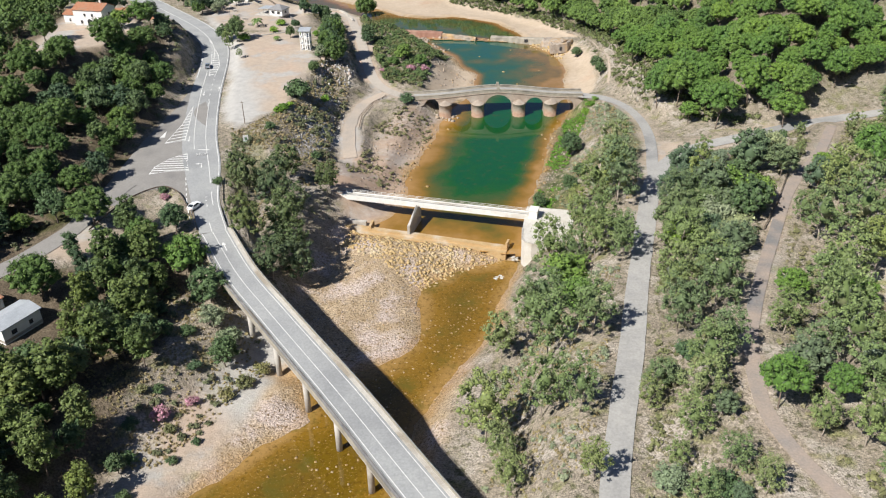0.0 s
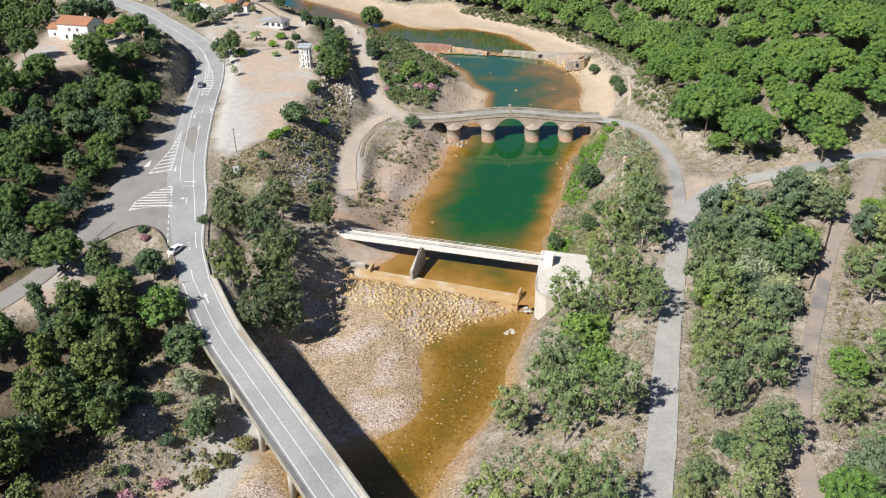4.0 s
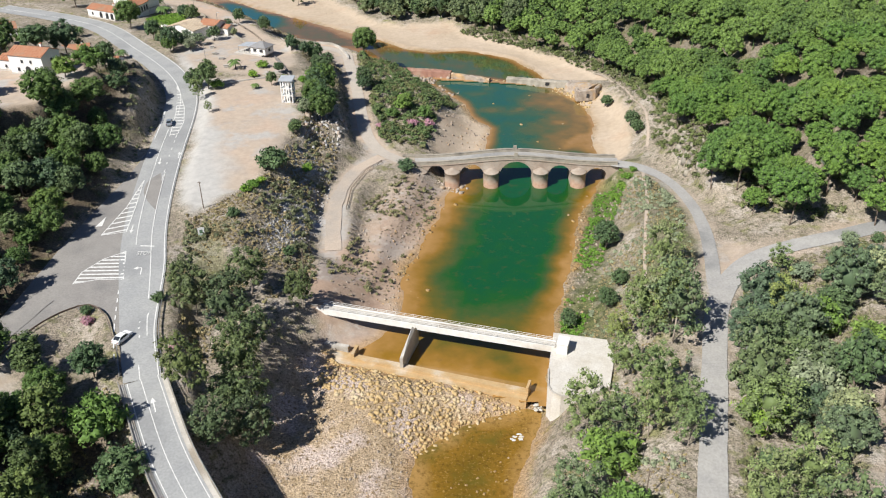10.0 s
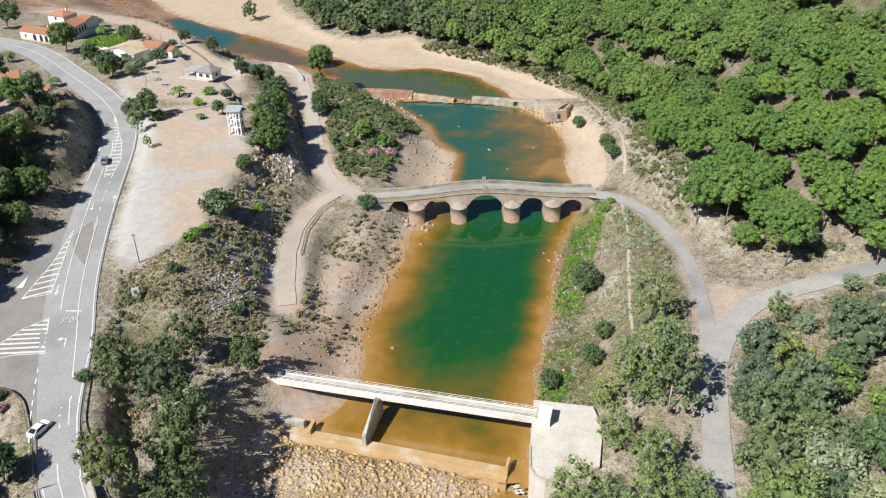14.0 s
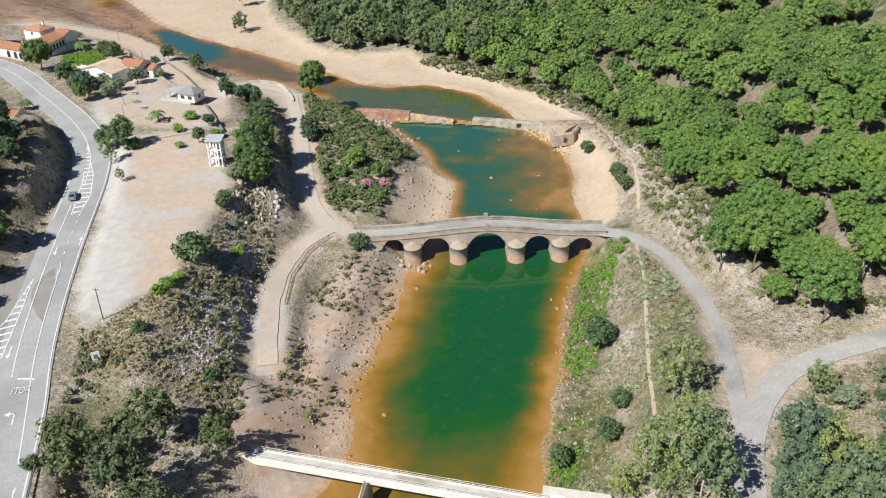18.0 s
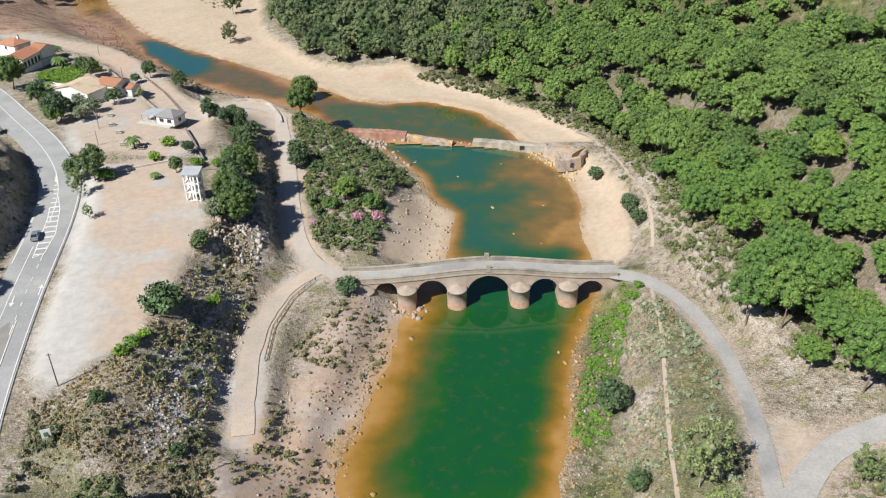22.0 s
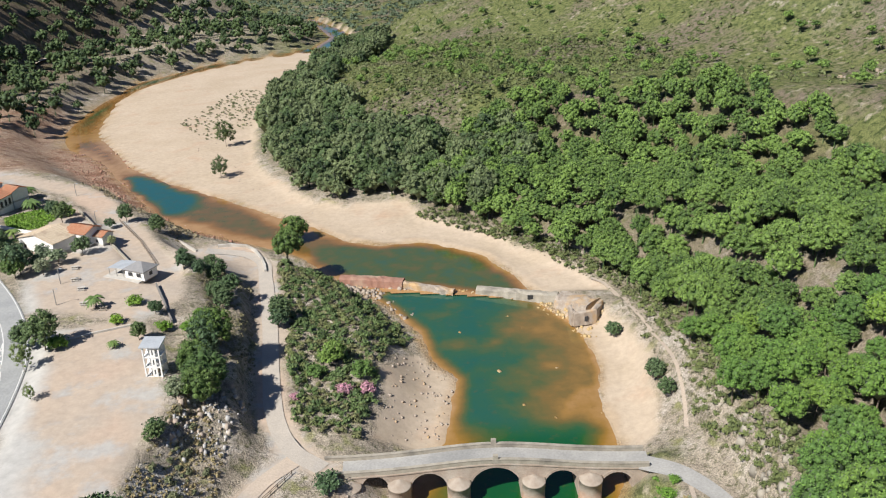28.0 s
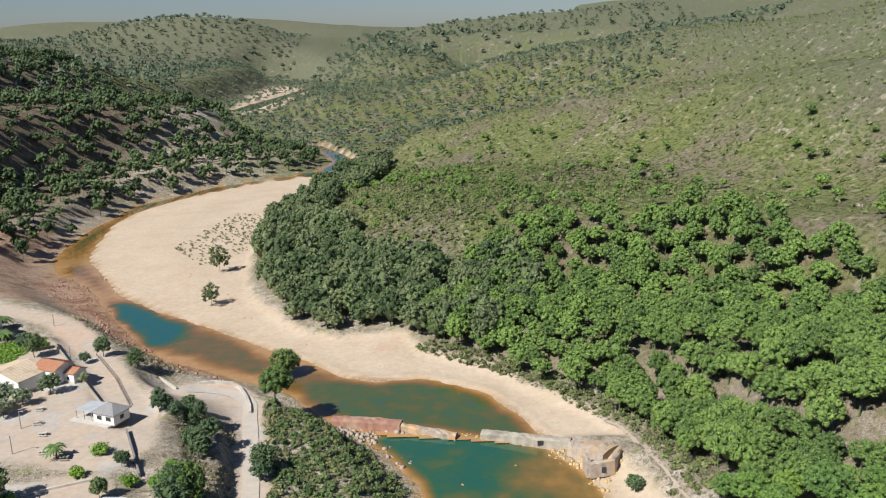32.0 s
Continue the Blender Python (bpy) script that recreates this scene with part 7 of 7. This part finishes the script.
E_MID = [(66, 216), (105, 228), (98, 208), (84, 188), (70, 160), (62, 142), (53, 122), (49, 105), (50, 85), (30, 85), (34, 108), (40, 128), (46, 150), (52, 172), (58, 195)]
grove("verge_scrub", "dry scrub between the lane and the hill path", "scrub", taken(scatter(E_MID, 1.7, 54, 0.5, 0.6, patch=0.9)), (0.3, 1.2), SCRUB_LEAF, 55, 40, 3, 0.6, 0.3, 0.4, False)
E_UP = [(120, 232), (104, 206), (90, 186), (77, 162), (68, 142), (60, 122), (57, 108), (58, 96), (64, 70), (170, 70), (190, 240)]
grove("hill_scrub", "grey-green scrub on the upper east slope", "scrub", taken(scatter(E_UP, 2.6, 56, 0.65)), (0.5, 1.3), SCRUB_LEAF, 57, 24, 2, 0.6, 0.3, 0.4, False)
P = taken(scatter(E_UP, 6.0, 58, 0.8), 1.0)
for _i, (_x, _y) in enumerate(P[np.random.RandomState(4).permutation(len(P))][:185]):
    plant(("euca", "forest", "euca", "acacia", "euca", "euca", "grey")[_i % 7], _x, _y, random.Random(int(_y * 100)).uniform(2.0, 4.2))
P = taken(scatter(E_MID, 6.0, 75, 0.6), 1.2)
for _i, (_x, _y) in enumerate(P[:90]):
    plant(("euca", "acacia", "euca", "grey", "bush")[_i % 5], _x, _y, random.Random(int(_y * 100)).uniform(1.5, 3.0))
LANE_SCRUB = [(-24, 302), (-8, 300), (-6, 320), (-4, 342), (2, 352), (-8, 372), (-22, 384), (-36, 396), (-39, 380), (-32, 350), (-27, 325)]
P = taken(scatter(LANE_SCRUB, 1.55, 60, 0.82), 0.1)
_pick = np.random.RandomState(9).rand(len(P)) + 0.9 * ground_noise(P, 9, 2)
grove("lane_scrub", "dense brown scrub between the lane and the river", "scrub", P[_pick < 0.45], (0.5, 1.2), SCRUB_LEAF, 61, 48, 3, 0.7, 0.35, 0.33, False)
grove("dark_lane_scrub", "dark green scrub between the lane and the river", "scrub", P[(_pick >= 0.45) & (_pick < 0.88)], (0.6, 1.7), DARK_LEAF, 161, 60, 4, 0.8, 0.4, 0.28, False)
grove("green_lane_scrub", "fresh green scrub between the lane and the river", "scrub", P[_pick >= 0.88], (0.5, 1.3), SCRUB_GREEN, 162, 48, 3, 0.7, 0.35, 0.33, False)
W_WOODFLOOR = [(-86, 285), (-90, 230), (-91, 200), (-110, 130), (-150, 110), (-160, 330), (-112, 332), (-96, 312)]
grove("wood_floor_scrub", "low dark scrub under the pines", "scrub", scatter(W_WOODFLOOR, 2.6, 62, 0.6), (0.5, 1.3), SCRUB_LEAF, 63, 18, 1, 0.6, 0.3, 0.4, False)
S_BANK = [(-50, 160), (-62, 178), (-78, 150), (-66, 110), (-52, 112), (-44, 126), (-36, 145)]
grove("south_bank_scrub", "dry scrub on the bank under the road bridge", "scrub", taken(scatter(S_BANK, 1.7, 64, 0.42, 0.6, patch=1.1)), (0.3, 1.2), SCRUB_LEAF, 65, 40, 3, 0.6, 0.3, 0.4, False)
W_BANK_SCRUB = [(-12, 228), (-12, 242), (-6, 256), (0, 282), (-14, 284), (-24, 268), (-27, 246), (-30, 232), (-26, 214)]
grove("west_bank_scrub", "low dark tufts on the sandy west bank", "scrub", taken(scatter(W_BANK_SCRUB, 1.5, 66, 0.28, 0.6, patch=1.5)), (0.2, 0.9), SCRUB_LEAF, 67, 40, 3, 0.55, 0.3, 0.4, False)
grove("water_herbs", "vivid green herbs along the east water's edge", "herbs", scatter([(24, 206), (30, 206), (40, 244), (52, 282), (52, 292), (45, 286), (38, 262), (31, 240), (27, 222)], 0.95, 68, 0.5, 0.6, patch=1.4), (0.25, 0.8), BRIGHT_LEAF, 69, 36, 3, 0.6, 0.3, 0.4, False)
grove("sand_tufts", "sparse dark tufts on the sand bar", "tufts", scatter([(-128, 600), (-112, 690), (-92, 680), (-84, 600), (-100, 560)], 3.0, 70, 0.55), (0.4, 1.0), SCRUB_LEAF, 71, 24, 3, 0.5, 0.25, 0.4, False)


# dry tufts that cover the slopes
for _nm, _poly, _gap, _sz in (("slope_tufts", W_SLOPE, 0.95, (0.2, 0.6)), ("bank_tufts", E_SLOPE, 1.15, (0.2, 0.55)), ("verge_tufts", E_MID, 1.15, (0.2, 0.6)), ("hill_tufts", E_UP, 1.7, (0.25, 0.8)), ("south_tufts", S_BANK, 1.1, (0.2, 0.55)),
                              ("edge_tufts", EDGE, 1.2, (0.2, 0.6)), ("west_tufts", W_BANK_SCRUB, 1.5, (0.15, 0.4)), ("lane_tufts", [(-46, 300), (-40, 312), (-33, 310), (-36, 345), (-42, 372), (-47, 376), (-58, 364), (-50, 345), (-47, 322)], 1.1, (0.2, 0.7)),
                              ("top_tufts", [(-72, 398), (-100, 428), (-124, 455), (-118, 462), (-92, 434), (-66, 408)], 1.5, (0.3, 0.9))):
    grove(_nm, "dry brown grass and low stems on the stony slope", "grass", taken(scatter(_poly, _gap * 0.85, len(_nm) + 90, 0.66, 0.6, patch=0.8), -0.6), _sz, DRY_LEAF, len(_nm) + 91, 12, 1, 0.6, 0.1, 0.55, False)


# ---- stones ----
def stones(name, label, poly, gap, sizes, mat, seed, keep=0.8, flat=0.7, level=-99.0):
    rs = np.random.RandomState(seed)
    p = np.array(poly, float)
    lo, hi = p.min(0), p.max(0)
    P = lo + rs.rand(int((hi[0] - lo[0]) * (hi[1] - lo[1]) / gap / gap), 2) * (hi - lo)
    P = P[(inside(P, poly) < 0) & (rs.rand(len(P)) < keep)]
    cube = np.array([(-1, -1, -1), (1, -1, -1), (1, 1, -1), (-1, 1, -1), (-1, -1, 1), (1, -1, 1), (1, 1, 1), (-1, 1, 1)], float)
    tri = np.array([(0, 2, 1), (0, 3, 2), (4, 5, 6), (4, 6, 7), (0, 1, 5), (0, 5, 4), (1, 2, 6), (1, 6, 5), (2, 3, 7), (2, 7, 6), (3, 0, 4), (3, 4, 7)])
    z = np.maximum(heights_fast(P), level)
    Vs, Fs = [], []
    for i, (x, y) in enumerate(P):
        s = sizes[0] + (sizes[1] - sizes[0]) * rs.rand() ** 2
        V = cube * (0.7 + 0.5 * rs.rand(8, 3)) * np.array([1, 0.75, flat]) * s
        V[4:, :2] *= 0.65
        a = rs.rand() * 6.28
        R = np.array([[math.cos(a), -math.sin(a), 0], [math.sin(a), math.cos(a), 0.2], [0, 0.1, 1]])
        Vs.append(V @ R.T + np.array([x, y, z[i] + s * 0.25]))
        Fs.append(tri + 8 * i)
    return tagged(new(name, tri_mesh(name, np.concatenate(Vs), np.concatenate(Fs), mat)), label, "stones", kind="stuff")


stones("weir_boulders", "ochre boulders piled below the weir", [(-26, 201), (-8, 195), (16, 187), (13, 177), (2, 171), (-8, 174), (-18, 184), (-27, 192)], 0.62, (0.15, 0.55), ORANGE_ROCK, 80, 0.85, flat=0.45)
stones("stream_stones", "stones in the shallow amber stream", [(14, 182), (12, 160), (2, 140), (-6, 120), (-14, 100), (-40, 100), (-28, 130), (-8, 148), (-4, 165)], 1.3, (0.1, 0.38), RUSTY_ROCK, 81, 0.55, flat=0.5, level=-2.15)
stones("bed_stones", "bleached cobbles over the dry river bed", [(-6, 176), (-20, 184), (-30, 190), (-34, 176), (-36, 160), (-30, 140), (-8, 150)], 1.3, (0.08, 0.3), ROCK, 82, 0.8)
stones("grey_rubble", "grey slate rubble on the west slope", SCREE, 0.6, (0.07, 0.36), GREY_ROCK, 83, 0.6, flat=0.5)
stones("bank_rubble", "pale rubble along the west bank", [(-12, 214), (-12, 242), (-3, 268), (0, 284), (-12, 284), (-22, 262), (-26, 236), (-24, 214)], 1.1, (0.06, 0.34), ROCK, 84, 0.7)
stones("east_rubble", "pale rubble along the east bank", [(26, 210), (34, 244), (44, 280), (50, 282), (42, 250), (32, 212)], 1.2, (0.1, 0.4), ROCK, 85, 0.7)
stones("ruin_rubble", "ochre rubble round the ruined weir", [(-24, 384), (-10, 380), (0, 366), (8, 372), (14, 380), (0, 386), (-14, 394)], 1.0, (0.2, 0.9), ROCK, 86, 0.8)
stones("ruin_rubble", "ochre rubble by the ruined mill", [(38, 376), (56, 362), (52, 350), (44, 356), (38, 368)], 1.1, (0.2, 0.7), ORANGE_ROCK, 87, 0.7)
stones("upper_bank_rubble", "red-brown rubble along the upper river", [(-50, 416), (-88, 440), (-124, 488), (-134, 484), (-96, 432), (-56, 406)], 1.7, (0.2, 0.8), RED_STONE, 88, 0.8)
stones("cut_rock", "broken ochre rock of the cut bank", [(-44, 286), (-34, 290), (-33, 308), (-40, 312), (-46, 300)], 1.3, (0.2, 0.8), STONE, 89, 0.8, flat=1.0)
stones("pool_stones", "rusty stones standing in the shallows", [(34, 306), (46, 306), (48, 340), (38, 338)], 2.6, (0.2, 0.6), ORANGE_ROCK, 90, 0.6)
stones("cut_rock", "broken grey rock of the cut bank", [(-44, 284), (-34, 290), (-33, 308), (-40, 312), (-46, 300)], 1.2, (0.2, 0.6), GREY_ROCK, 91, 0.7, flat=1.0)
stones("forest_rock", "pale rock breaking out below the pines", [(66.5, 268), (71, 266), (73, 280), (72, 292), (67, 290)], 1.3, (0.3, 1.0), PARAPET, 92, 0.75, flat=1.0)
stones("gap_rubble", "rust-brown rubble in the gap of the old weir", [(12, 380), (24, 378), (24, 385), (13, 387)], 0.9, (0.2, 0.6), ORANGE_ROCK, 93, 0.8)
stones("mud_stones", "red-brown stones on the river mud", [(-60, 428), (-90, 440), (-122, 476), (-160, 520), (-165, 560), (-150, 560), (-120, 515), (-95, 480), (-66, 446)], 2.0, (0.15, 0.6), RED_STONE, 94, 0.6)
stones("beach_stones", "pale stones over the west beach", [(-4, 304), (9, 306), (12, 322), (12, 334), (4, 345), (-2, 338)], 1.5, (0.1, 0.45), ROCK, 95, 0.6)
stones("hill_rock", "pale rock strewn over the hillside", [(165, 470), (230, 420), (300, 480), (240, 560)], 6.0, (0.4, 1.4), ROCK, 96, 0.6)
stones("stranded_stones", "rust-brown stones scattered in the upper shallows", [(18, 316), (46, 310), (48, 345), (38, 366), (12, 372), (10, 350)], 3.4, (0.15, 0.8), RUSTY_ROCK, 97, 0.13, flat=0.45, level=-0.3)
stones("shore_stones", "ochre stones along the pool's west shore", [(-12, 215), (-9, 214), (-9, 240), (-3, 256), (0, 270), (4, 284), (0, 285), (-5, 268), (-9, 250), (-13, 236)], 1.1, (0.08, 0.6), RUSTY_ROCK, 98, 0.35, flat=0.5)
stones("shore_stones", "ochre stones along the pool's east shore", [(23, 210), (28, 232), (32, 250), (36, 267), (41, 282), (43.5, 282), (39, 266), (35, 248), (31, 230), (26, 210)], 1.1, (0.08, 0.6), RUSTY_ROCK, 99, 0.35, flat=0.5)
stones("sand_stones", "dark pebbles strewn over the sand bar", [(20, 420), (0, 440), (-30, 452), (-60, 490), (-80, 560), (-110, 560), (-90, 510), (-60, 470), (-20, 436)], 4.0, (0.1, 0.35), STONE, 100, 0.6)
stones("pool_boulders", "rust-coated boulders standing in the pool's shallows", [(-10, 214), (-10, 240), (-4, 256), (2, 280), (6, 282), (2, 262), (-2, 246), (-4, 226), (-4, 212)], 2.6, (0.2, 0.75), RUSTY_ROCK, 101, 0.12, flat=0.6, level=-0.3)
stones("pool_boulders", "rust-coated boulders along the pool's east shallows", [(18, 196), (22, 214), (28, 240), (34, 262), (40, 280), (36, 280), (29, 258), (23, 236), (17, 212), (13, 198)], 2.8, (0.2, 0.75), RUSTY_ROCK, 102, 0.1, flat=0.6, level=-0.3)
stones("pier_rubble", "fallen ochre masonry round the bridge's west pier", [(-3, 283), (3, 281), (6, 285), (3, 288), (-4, 287)], 0.9, (0.2, 0.8), ROCK, 103, 0.8, flat=0.6, level=-0.1)
